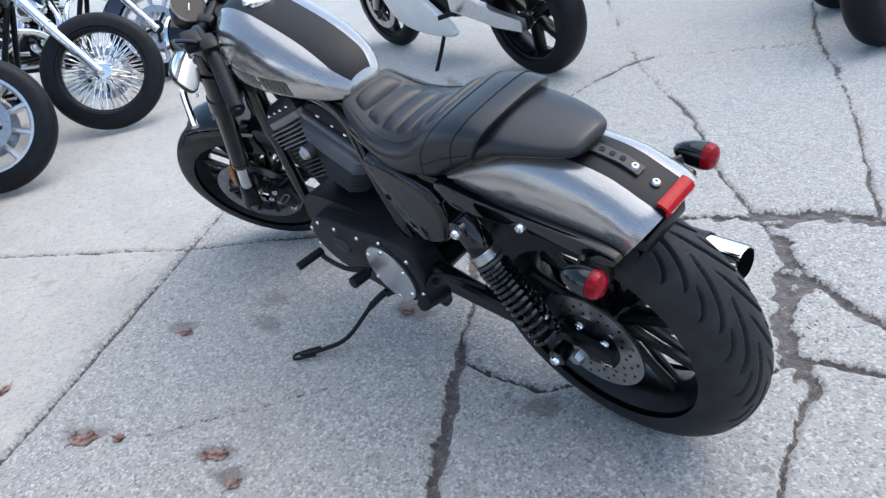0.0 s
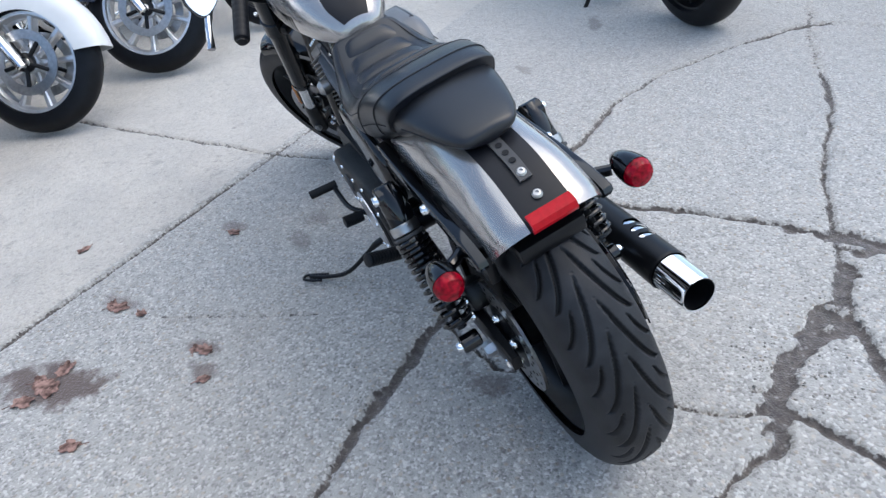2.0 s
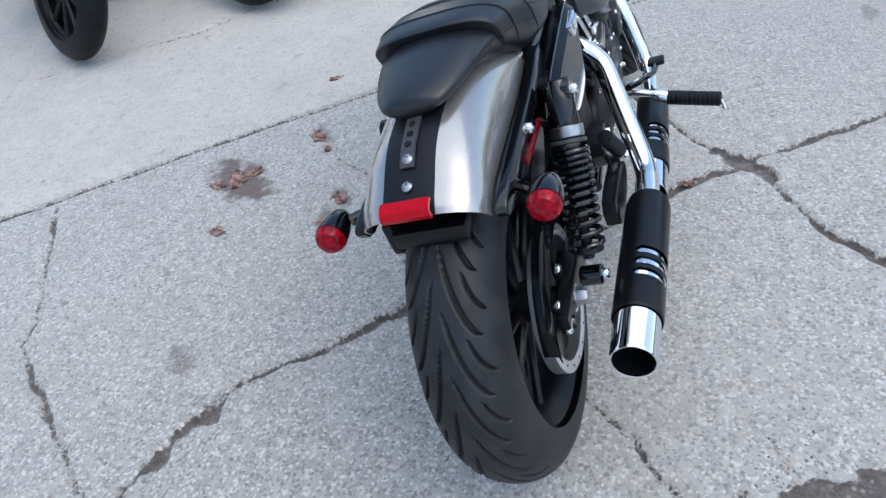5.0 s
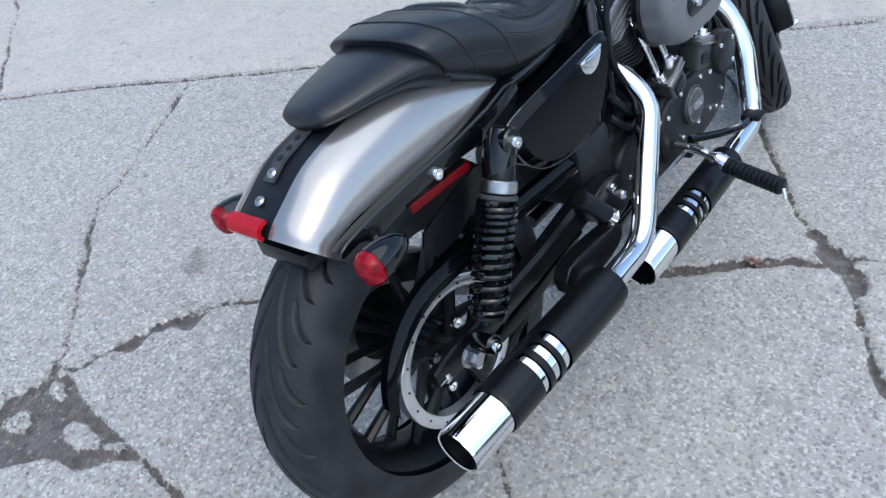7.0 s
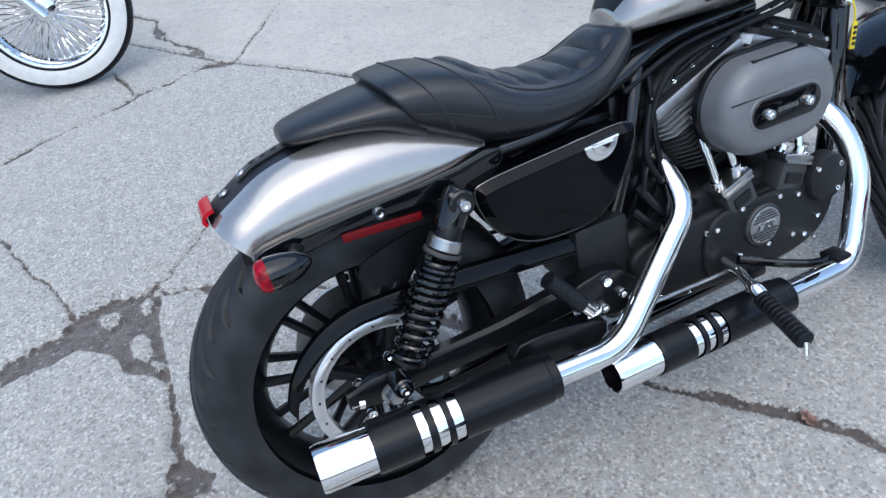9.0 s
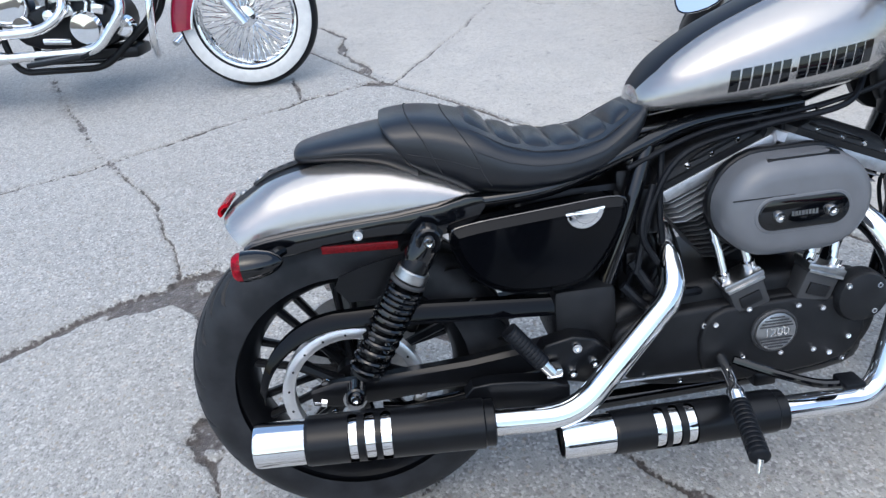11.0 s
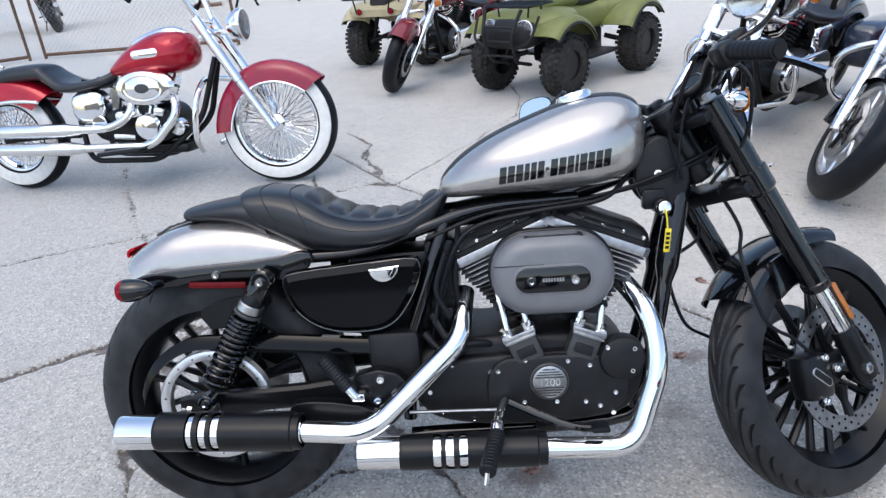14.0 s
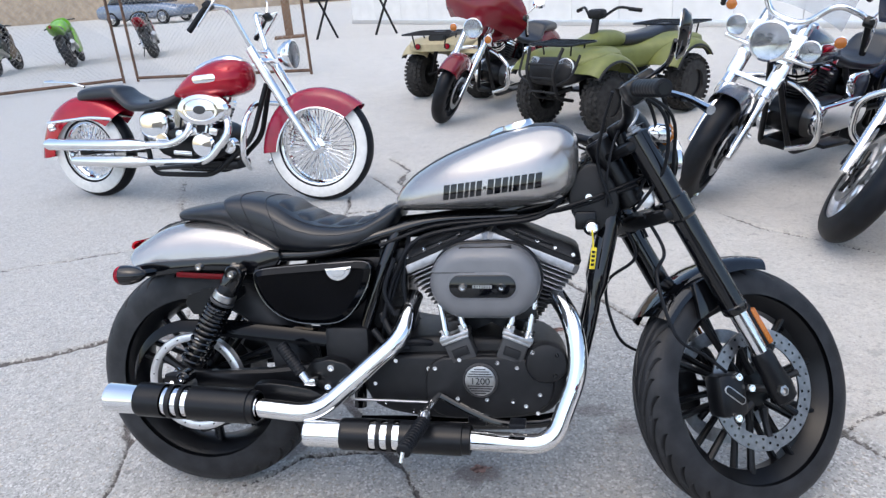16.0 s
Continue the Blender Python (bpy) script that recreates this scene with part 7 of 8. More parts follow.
    part("oil_line", bm, RUBBER, e)
    return e


def cruiser(m, label, paint, group="parked motorcycles", tank_paint=None, fender_paint=None, wb=1.65, Rf=0.33, Rr=0.32, front="cast", rear="cast", whitewall=False, steer=25.0, bars="mid", fairing=None, shield=False,
            guard=True, bags=False, passing=False, front_fender=(-95, 35), spokes=10, wheel_metal=CHROME, fork_metal=CHROME, half_f=0.06, covers=CHROME, disc=1, low_deck=False, wide_fork=False, skirt=0.10, head=0.44, shift=0.0, lift=0.0, fender_gap=0.03, rim_metal=None, lamp_at=None):
    g = thing("motorcycle", m, label, "motorcycle", group)
    tp, fp = tank_paint or paint, fender_paint or paint
    rc = (0, 0, Rr)
    wheel(g, rc, Rr, 0.07, 0.205, rear, whitewall=whitewall, spokes=spokes if rear == "cast" else 30, metal=wheel_metal, disc=-1 if rear == "cast" else 0, name="rear_wheel")
    part("rear_fender", arch(B(), (0, 0, Rr), Rr + 0.05, 0.105, -112 if not low_deck else -97, 50, drop=skirt + (0.05 if low_deck else 0.0), flare=0.045 if low_deck else 0.0), tp, g)
    if low_deck:
        for sg in (1, -1):
            pipe(g, [(-0.27, sg * 0.108, Rr + 0.20), (0.1, sg * 0.11, Rr + 0.235), (0.26, sg * 0.11, Rr + 0.22)], 0.012, CHROME, "fender_strip")
    hx, hz, tx = wb - head, 0.86, wb - 0.44
    # tank, seat, side boxes
    bm = loft(B(), [(tx - 0.56, 0.70, 0.665, 0.05), (tx - 0.52, 0.74, 0.66, 0.09), (tx - 0.40, 0.83, 0.65, 0.13), (tx - 0.24, 0.895, 0.65, 0.155), (tx - 0.10, 0.90, 0.67, 0.15), (tx - 0.03, 0.87, 0.70, 0.10), (tx - 0.005, 0.82, 0.74, 0.04)])
    tk = part("fuel_tank", bm, tp, g)
    bm = B()
    lathe(bm, [(0.045, 0), (0.045, 0.02), (0.03, 0.03), (0.0, 0.03)], (tx - 0.2, 0.05, 0.885), (0, 0.1, 1), 20)
    part("fuel_cap", bm, CHROME, tk)
    bm = loft(B(), [(tx - 0.42, 0.835, 0.80, 0.012), (tx - 0.36, 0.875, 0.82, 0.035), (tx - 0.22, 0.918, 0.85, 0.052), (tx - 0.12, 0.922, 0.86, 0.055), (tx - 0.05, 0.895, 0.84, 0.035)], n=2.6)
    part("dash_console", bm, CHROME, tk, "chrome tank console")
    for sg in (1, -1):
        bm = B()
        o = stadium(tx - 0.25, 0.785, 0.085, 0.024, 8, 0.06)
        plate(bm, o, sg * 0.150, sg * 0.1575, 0.002)
        part("tank_badge", bm, CHROME, tk, "pale oval badge without lettering")
    bm = loft(B(), [(-0.16, 0.70, 0.66, 0.05), (-0.12, 0.745, 0.655, 0.09), (0.05, 0.765, 0.665, 0.11), (0.17, 0.76, 0.665, 0.12), (0.22, 0.72, 0.64, 0.13), (0.32, 0.665, 0.59, 0.16), (0.45, 0.655, 0.59, 0.16), (0.58, 0.68, 0.61, 0.11), (0.68, 0.73, 0.655, 0.07)], n=2.8)
    bmesh.ops.translate(bm, verts=bm.verts, vec=(shift * 0.8, 0, 0))
    part("seat", bm, LEATHER, g, "black vinyl seat")
    for sg in (1, -1):
        bm = B()
        plate(bm, chaikin([(x_ + shift, z_) for x_, z_ in ((0.34, 0.60), (0.56, 0.60), (0.55, 0.42), (0.40, 0.38), (0.32, 0.45))], 2), sg * 0.05, sg * 0.135, 0.035, 5)
        part("side_cover", bm, covers, g)
        pipe(g, [(0.0, sg * 0.13, Rr), (0.3, sg * 0.13, Rr + 0.02), (0.5, sg * 0.11, 0.34)], 0.02, SATIN, "swingarm")
        pipe(g, [(0.58, sg * 0.07, 0.66), (0.52, sg * 0.11, 0.45), (0.55, sg * 0.12, 0.18), (1.0, sg * 0.10, 0.17), (hx - 0.12, sg * 0.06, 0.40), (hx, sg * 0.02, 0.74)], 0.017, SATIN, "frame_rail")
        # deck
        bm = B()
        box(bm, (0.85, sg * 0.24, 0.25), (0.28, 0.10, 0.025), 0.008, pose(0, 0, 0, 0, -4, 0))
        part("footboard", bm, SATIN, g)
        lamp(g, (-0.20, sg * 0.15, 0.50), (-1, 0, 0), 0.03, CHROME, REDLENS, "rear_signal")
    vtwin(g, 0.80 + shift, 0.36 + lift * 0.4, 1.0, covers if covers != SATIN else GREYCOAT, air=1.45 if low_deck else 1.0)
    for k, (z, x1) in enumerate(((0.335 + lift, -0.30 + shift * 0.5), (0.225 + lift, -0.22 + shift * 1.3))):
        x2 = 0.35 + shift * 1.5
        bm = B()
        lathe(bm, [(0.024, 0.0), (0.030, 0.0), (0.040, 0.03), (0.042, x2 - x1 - 0.12), (0.030, x2 - x1 - 0.03), (0.025, x2 - x1)], (x1, -0.20, z), (x2 - x1, 0, -0.01), 20)
        part("muffler", bm, CHROME, g, "chrome muffler")
        pipe(g, [(x2 - 0.02, -0.20, z - 0.01), (0.62 + shift + 0.25 * k, -0.19, z - 0.01), (0.76 + shift + 0.29 * k, -0.17, 0.46), (0.72 + shift + 0.24 * k, -0.09, 0.60)], 0.024, CHROME, "header_pipe")
    lamp(g, (-0.27, 0, 0.56), (-1, 0, -0.1), 0.05, CHROME, REDLENS, "tail_lamp")
    if low_deck:
        pipe(g, [(-0.30, 0.06, 0.80), (-0.28, 0.0, 0.805), (-0.30, -0.06, 0.80), (0.0, -0.12, 0.79), (0.1, -0.12, 0.76)], 0.008, CHROME, "luggage_rail", 0.04)
    if bags:
        for sg in (1, -1):
            bm = loft(B(), [(-0.34, 0.50, 0.36, 0.06), (-0.30, 0.57, 0.30, 0.10), (0.0, 0.59, 0.29, 0.11), (0.22, 0.57, 0.32, 0.10), (0.27, 0.50, 0.38, 0.06)], n=4, yc=sg * 0.25)
            part("saddlebag", bm, paint, g)
    if guard:
        for sg in (1, -1):
            pipe(g, [(hx - 0.08, sg * 0.03, 0.62), (hx - 0.02, sg * 0.20, 0.60), (hx + 0.0, sg * 0.33, 0.52), (hx - 0.03, sg * 0.33, 0.32), (hx - 0.12, sg * 0.12, 0.22)], 0.017, CHROME, "engine_guard", 0.07, label="chrome engine guard hoop")
    # steered part
    axle = Vector((wb, 0, Rf))
    d = (Vector((hx, 0, hz)) - Vector((wb - 0.03, 0, Rf))).normalized()
    rake = math.degrees(math.atan2(-d.x, d.z))
    bm = B()
    box(bm, (0, 0, 0), (0.08, 0.24, 0.035), 0.01)
    fk = part("fork_clamp", bm, fork_metal, g, "chrome fork turned to one side" if fork_metal is CHROME else "")
    fk.matrix_basis = Matrix.Translation((hx, 0, hz)) @ pose(0, 0, 0, 0, -rake, 0) @ pose(0, 0, 0, 0, 0, steer)
    inv = (Matrix.Translation((hx, 0, hz)) @ pose(0, 0, 0, 0, -rake, 0)).inverted()
    ac = inv @ axle
    for sg in (1, -1):
        bm = B()
        y = sg * 0.105
        rod(bm, (ac.x - 0.02, y, 0.10), (ac.x - 0.02, y, ac.z * 0.5), 0.036 if wide_fork else 0.029, seg=20)
        rod(bm, (ac.x - 0.02, y, ac.z * 0.5), (ac.x - 0.01, y, ac.z - 0.03), 0.026, seg=20, bev=0.006)
        part("fork_leg", bm, fork_metal, fk, "bright fork leg")
        if wide_fork:
            bm = B()
            box(bm, (ac.x - 0.02, y * 1.05, -0.13), (0.07, 0.072, 0.34), 0.02)
            part("fork_cover", bm, fork_metal, fk)
            if sg > 0:
                bm = B()
                box(bm, (ac.x + 0.0, 0, -0.10), (0.06, 0.26, 0.13), 0.03)
                box(bm, (ac.x + 0.0, 0, -0.285), (0.045, 0.20, 0.030), 0.010)
                part("lamp_nacelle", bm, fork_metal, fk, "chrome lamp nacelle and cross bar")
    wheel(fk, tuple(ac), Rf, half_f, Rf - 0.09 if front == "cast" else Rf - 0.085 if not whitewall else Rf - 0.10, front, whitewall=whitewall, spokes=spokes if front == "cast" else 30, metal=wheel_metal, disc=disc, name="front_wheel", rim_metal=rim_metal)
    if front_fender:
        a0, a1 = front_fender
        bm = arch(B(), tuple(ac), Rf + fender_gap, 0.088, a0 + rake, a1 + rake, drop=0.12, flare=0.03 if low_deck else 0.02)
        ff = part("front_fender", bm, fp, fk)
        if low_deck:
            for sg in (1, -1):
                bm = B()
                rr = Rf + fender_gap - 0.12
                pts = []
                for i in range(25):
                    q = i / 24
                    an = radians(a0 + (a1 - a0) * q + rake)
                    r_ = rr + 0.03 * (abs(q - 0.5) * 2) ** 3
                    pts.append((ac.x + r_ * math.sin(an), sg * 0.090, ac.z + r_ * math.cos(an)))
                tube(bm, pts, 0.006, 6)
                part("fender_trim", bm, CHROME, ff, "chrome edge strip")
    lamp(fk, lamp_at or (0.22 if fairing else 0.13, 0, 0.02), (0.85, 0, -0.5), 0.105 if wide_fork else 0.088, CHROME, CLEAR)
    if passing:
        for sg in (1, -1):
            lamp(fk, (0.12, sg * 0.20, -0.075), (0.85, 0, -0.5), 0.055, CHROME, CLEAR, "passing_lamp")
            lamp(fk, (0.05, sg * 0.30, 0.05), (0.85, 0, -0.5), 0.032, CHROME, AMBER, "front_signal")
        pipe(fk, [(0.06, -0.24, -0.12), (0.08, 0, -0.14), (0.06, 0.24, -0.12)], 0.012, CHROME, "lamp_bar")
    rise, back = {"low": (0.15, 0.10), "mid": (0.20, 0.16), "high": (0.36, 0.07)}[bars]
    lean_x = math.tan(radians(rake)) * (0.25 if bars == "high" else 1.0)

    def bar_at(x, y, z):
        return Vector((x + z * lean_x, y, z))
    bm = B()
    side = [bar_at(-back - 0.10, 0.40, rise - 0.07), bar_at(-back * 0.4, 0.36, rise), bar_at(0.0, 0.16 if bars == "high" else 0.20, rise * 0.95), bar_at(0.0, 0.09, 0.07)]
    tube(bm, rounded(side + [Vector((q.x, -q.y, q.z)) for q in side[::-1]], 0.06), 0.016, 12)
    hbp = part("handlebar", bm, CHROME, fk, "chrome handlebar")
    for sg in (1, -1):
        q0, q1 = bar_at(-back * 0.55, sg * 0.37, rise - 0.015), bar_at(-back - 0.11, sg * 0.402, rise - 0.073)
        bm = B()
        rod(bm, q0, q1, 0.017, seg=14, bev=0.004)
        part("grip", bm, RUBBER, hbp)
        bm = B()
        tube(bm, spline([q0 + Vector((0.05, 0, 0)), q0 + Vector((0.08, sg * 0.03, -0.01)), q1 + Vector((0.07, sg * 0.01, -0.01))], 4), 0.006, 8)
        part("hand_lever", bm, CHROME, hbp)
        bm = B()
        box(bm, q0 + Vector((0.025, 0, 0)), (0.05, 0.06, 0.05), 0.012)
        part("switch_housing", bm, SATIN, hbp)
        bm = B()
        tube(bm, [q0 + Vector((0.03, 0, 0.02)), q0 + Vector((0.06, sg * 0.03, 0.08)), q0 + Vector((0.06, sg * 0.06, 0.13))], 0.006, 8)
        mir = part("mirror_stalk", bm, CHROME, hbp)
        bm = B()
        lathe(bm, [(0.0, 0.03), (0.045, 0.02), (0.058, 0.0), (0.05, -0.002)], q0 + Vector((0.06, sg * 0.07, 0.15)), (1, 0, 0.4), 20)
        part("mirror_head", bm, CHROME, mir)
    if shield:
        bm = B()
        grid = [[(0.12 + 0.22 * q - 0.10 * (v * v), v * 0.27 * (1 - 0.35 * max(0, q - 0.6) / 0.4), 0.12 + 0.42 * q) for v in np.linspace(-1, 1, 13)] for q in np.linspace(0, 1, 9)]
        shell(bm, grid, 0.004)
        w = part("windshield", bm, GLASS_CLEAR, fk, "clear tinted windshield")
        w.visible_shadow = False
    if fairing:
        bm = B()
        grid = []
        for q in np.linspace(0, 1, 11):
            row = []
            for v in np.linspace(-1, 1, 17):
                wd = 0.42 * (0.55 + 0.45 * math.sin(math.pi * min(1, 0.15 + q * 0.75))) * (1 - 0.12 * q)
                x = 0.24 - 0.22 * abs(v) ** 2.0 - 0.14 * max(0, q - 0.3) - 0.06 * (1 - q)
                row.append((x - 0.04 + 0.24 * q, v * wd, -0.09 + 0.42 * q + 0.07 * abs(v) * (1 - q) - 0.05 * abs(v) * q))
            grid.append(row)
        shell(bm, grid, 0.008)
        part("fairing", bm, fairing, fk, "painted handlebar fairing")
        for sg in (1, -1):
            lamp(fk, (0.17, sg * 0.17, -0.20 if lamp_at else -0.12), (0.85, 0, -0.5), 0.035, CHROME, AMBER, "front_signal")
    return g


def sport_bike(m, label, paint, accent, group="sport motorcycles"):
    g = thing("motorcycle", m, label, "motorcycle", group)
    wb, Rr, Rf = 1.36, 0.32, 0.30
    wheel(g, (0, 0, Rr), Rr, 0.09, 0.225, "cast", spokes=6, metal=SATIN, disc=-1, name="rear_wheel")
    wheel(g, (wb, 0, Rf), Rf, 0.06, 0.22, "cast", spokes=6, metal=SATIN, disc=2, name="front_wheel")
    for sg in (1, -1):
        bm = B()
        skin(bm, [[Vector((x, sg * 0.125 + 0.018 * a, z + h * b)) for a, b in ((-1, -1), (1, -1), (1, 1), (-1, 1))] for x, z, h in ((-0.04, Rr, 0.03), (0.15, Rr + 0.02, 0.045), (0.40, 0.40, 0.06), (0.52, 0.42, 0.06))])
        part("swingarm", bm, ALLOY, g, "silver alloy swingarm")
        bm = B()
        plate(bm, chaikin([(0.42, 0.24), (0.62, 0.20), (1.0, 0.24), (1.14, 0.42), (1.24, 0.66), (1.10, 0.78), (0.95, 0.62), (0.70, 0.42)], 2), sg * 0.15, sg * 0.19, 0.02, 3)
        part("side_fairing", bm, paint, g)
        bm = B()
        plate(bm, chaikin([(0.95, 0.45), (1.12, 0.55), (1.22, 0.72), (1.05, 0.70)], 1), sg * 0.188, sg * 0.196, 0.004)
        part("fairing_panel", bm, accent, g)
        bm = B()
        rod(bm, (wb + 0.0, sg * 0.10, Rf), (wb - 0.24, sg * 0.10, 0.88), 0.026, seg=16)
        part("fork_leg", bm, STEEL, g)
        bm = B()
        tube(bm, spline([(1.06, sg * 0.12, 0.90), (1.02, sg * 0.25, 0.88), (0.98, sg * 0.34, 0.86)], 4), 0.014, 10)
        part("clip_on_bar", bm, RUBBER, g)
    bm = B()
    box(bm, (0.70, 0, 0.48), (0.45, 0.26, 0.36), 0.05)
    part("engine_block", bm, SATIN, g)
    bm = loft(B(), [(0.50, 0.80, 0.68, 0.08), (0.60, 0.88, 0.66, 0.14), (0.78, 0.95, 0.66, 0.17), (0.95, 0.92, 0.70, 0.15), (1.02, 0.86, 0.74, 0.08)])
    part("fuel_tank", bm, paint, g)
    bm = loft(B(), [(0.05, 0.84, 0.80, 0.07), (0.15, 0.85, 0.78, 0.11), (0.35, 0.80, 0.72, 0.13), (0.50, 0.80, 0.70, 0.10)])
    part("seat", bm, LEATHER, g)
    bm = loft(B(), [(-0.26, 0.90, 0.86, 0.03), (-0.18, 0.90, 0.82, 0.08), (0.0, 0.86, 0.74, 0.12), (0.20, 0.79, 0.66, 0.13), (0.42, 0.74, 0.62, 0.11)])
    part("tail_section", bm, accent, g)
    bm = loft(B(), [(0.98, 0.98, 0.72, 0.20), (1.10, 0.98, 0.66, 0.20), (1.25, 0.90, 0.64, 0.16), (1.36, 0.80, 0.66, 0.08), (1.39, 0.75, 0.69, 0.03)])
    part("nose_fairing", bm, paint, g)
    part("front_fender", arch(B(), (wb, 0, Rf), Rf + 0.03, 0.075, -60, 35, drop=0.06), accent, g)
    part("rear_hugger", arch(B(), (0, 0, Rr), Rr + 0.03, 0.10, -30, 55, drop=0.05), PLASTIC, g)
    pipe(g, [(0.1, -0.19, 0.48), (0.45, -0.17, 0.36), (0.7, -0.12, 0.25)], 0.045, STEEL, "exhaust_can")
    lamp(g, (-0.26, 0, 0.86), (-1, 0, 0), 0.035, PLASTIC, REDLENS, "tail_lamp")
    bm = B()
    tube(bm, [(0.58, 0.14, 0.30), (0.60, 0.22, 0.15), (0.62, 0.29, 0.03)], 0.012, 8)
    box(bm, (0.62, 0.30, 0.022), (0.07, 0.04, 0.012), 0.004)
    part("side_stand", bm, SATIN, g)
    bm = B()
    tube(bm, [(0.48, 0.17, 0.36), (0.52, 0.24, 0.36)], 0.014, 8)
    part("foot_peg", bm, SATIN, g)
    return g


def knobby(parent, c, R, half, rim, name="wheel"):
    bm = B()
    tyre(bm, c, R - 0.012, half, half, rim, 40, 10)
    w = part(name, bm, DUSTY, parent, "knobbly black off-road tyre")
    bm = B()
    for i in range(30):
        for k, y in enumerate((-0.85, -0.45, 0.0, 0.45, 0.85)):
            a = 2 * math.pi * (i + 0.5 * (k % 2)) / 30
            r = R - 0.017 - (0.028 if abs(y) > 0.5 else 0)
            box(bm, Vector(c) + Vector((math.sin(a) * r, y * half, math.cos(a) * r)), (0.030, half * 0.32, 0.017), 0, pose(0, 0, 0, 0, math.degrees(a), 0))
    k = part("tread", bm, DUSTY, w)
    k["kind"] = "stuff"
    sg = 1 if c[1] > 0 else -1
    bm = B()
    lathe(bm, [(rim + 0.006, half * 0.75), (rim - 0.01, half * 0.7), (rim - 0.02, half * 0.35), (0.06, half * 0.25), (0.055, half * 0.5), (0.0, half * 0.5)], c, (0, sg, 0), 32)
    part("rim", bm, SATIN, w, "dark pressed steel rim")
    bm = B()
    for i in range(5):
        a = 2 * math.pi * i / 5
        rod(bm, Vector(c) + Vector((math.sin(a) * 0.075, sg * half * 0.27, math.cos(a) * 0.075)), Vector(c) + Vector((math.sin(a) * 0.075, sg * (half * 0.27 + 0.02), math.cos(a) * 0.075)), 0.014, seg=8)
    part("wheel_nut_ring", bm, ALLOY, w)
    return w


def atv(m, label, paint, group="quad bikes"):
    g = thing("quad_bike", m, label, "quad bike", group)
    for x in (0.0, 1.22):
        for sg in (1, -1):
            knobby(g, (x, sg * (0.42 if x == 0 else 0.40), 0.29), 0.29, 0.115 if x == 0 else 0.095, 0.13)
            pipe(g, [(x, sg * 0.33, 0.29), (x + (0.12 if x == 0 else -0.12), sg * 0.10, 0.36)], 0.025, SATIN, "suspension_arm")
            bm = B()
            tube(bm, [(x, sg * 0.27, 0.33), (x, sg * 0.18, 0.62)], 0.028, 10)
            part("shock_absorber", bm, SATIN, g)
            a0, a1 = (-62, 48) if x > 0 else (-48, 62)
            part("fender", arch(B(), (x, sg * 0.36, 0.31), 0.40, 0.165, a0, a1, thick=0.012, drop=0.07), paint, g, "moulded plastic fender")
            part("fender_lip", arch(B(), (x, sg * 0.512, 0.305), 0.352, 0.022, a0 - 2, a1 + 2, thick=0.012, drop=0.012), PLASTIC, g, "black fender edge")
    bm = loft(B(), [(-0.40, 0.70, 0.62, 0.30), (-0.24, 0.755, 0.61, 0.42), (0.0, 0.765, 0.60, 0.44), (0.22, 0.73, 0.50, 0.30), (0.45, 0.70, 0.44, 0.15), (0.72, 0.72, 0.46, 0.16), (0.92, 0.745, 0.52, 0.34), (1.12, 0.76, 0.60, 0.43), (1.32, 0.755, 0.61, 0.43), (1.46, 0.70, 0.60, 0.30)], n=3.6)
    part("body", bm, paint, g, "moulded plastic body")
    bm = loft(B(), [(1.28, 0.72, 0.50, 0.30), (1.42, 0.71, 0.47, 0.30), (1.53, 0.68, 0.46, 0.25), (1.58, 0.62, 0.50, 0.16)], n=4)
    part("nose", bm, PLASTIC, g, "black plastic nose and grille")
    bm = loft(B(), [(-0.32, 0.81, 0.72, 0.10), (-0.2, 0.835, 0.71, 0.14), (0.2, 0.80, 0.68, 0.14), (0.5, 0.80, 0.68, 0.10), (0.60, 0.83, 0.72, 0.06)], n=2.8)
    part("seat", bm, LEATHER, g)
    bm = loft(B(), [(0.52, 0.82, 0.70, 0.08), (0.66, 0.86, 0.70, 0.12), (0.85, 0.87, 0.70, 0.13), (1.02, 0.83, 0.72, 0.13), (1.14, 0.79, 0.74, 0.10)])
    part("tank_cover", bm, paint, g)
    bm = B()
    box(bm, (0.6, 0, 0.36), (0.7, 0.34, 0.26), 0.04)
    part("engine_block", bm, SATIN, g)
    for sg in (1, -1):
        bm = B()
        box(bm, (0.58, sg * 0.30, 0.28), (0.50, 0.22, 0.03), 0.01)
        part("foot_well", bm, PLASTIC, g)
        lamp(g, (1.52, sg * 0.19, 0.63), (1, sg * 0.30, 0.15), 0.080, ALLOY, CLEAR)
        lamp(g, (-0.42, sg * 0.20, 0.68), (-1, 0, 0), 0.035, PLASTIC, REDLENS, "tail_lamp")
    for x0, x1, w, z in ((1.14, 1.54, 0.25, 0.815), (-0.58, -0.10, 0.33, 0.83)):
        bm = B()
        tube(bm, rounded([(x0, -w, z), (x1, -w, z), (x1, w, z), (x0, w, z), (x0, -w, z)], 0.06), 0.009, 8)
        for q in np.linspace(0.2, 0.8, 4):
            rod(bm, (x0 + (x1 - x0) * q, -w, z), (x0 + (x1 - x0) * q, w, z), 0.006, seg=6)
        for xx in (x0 + 0.1, x1 - 0.12):
            for sg in (1, -1):
                rod(bm, (xx, sg * w * 0.7, z), (xx, sg * w * 0.6, z - 0.16), 0.009, seg=6)
        part("cargo_rack", bm, SATIN, g, "black tubular cargo rack")
    bm = B()
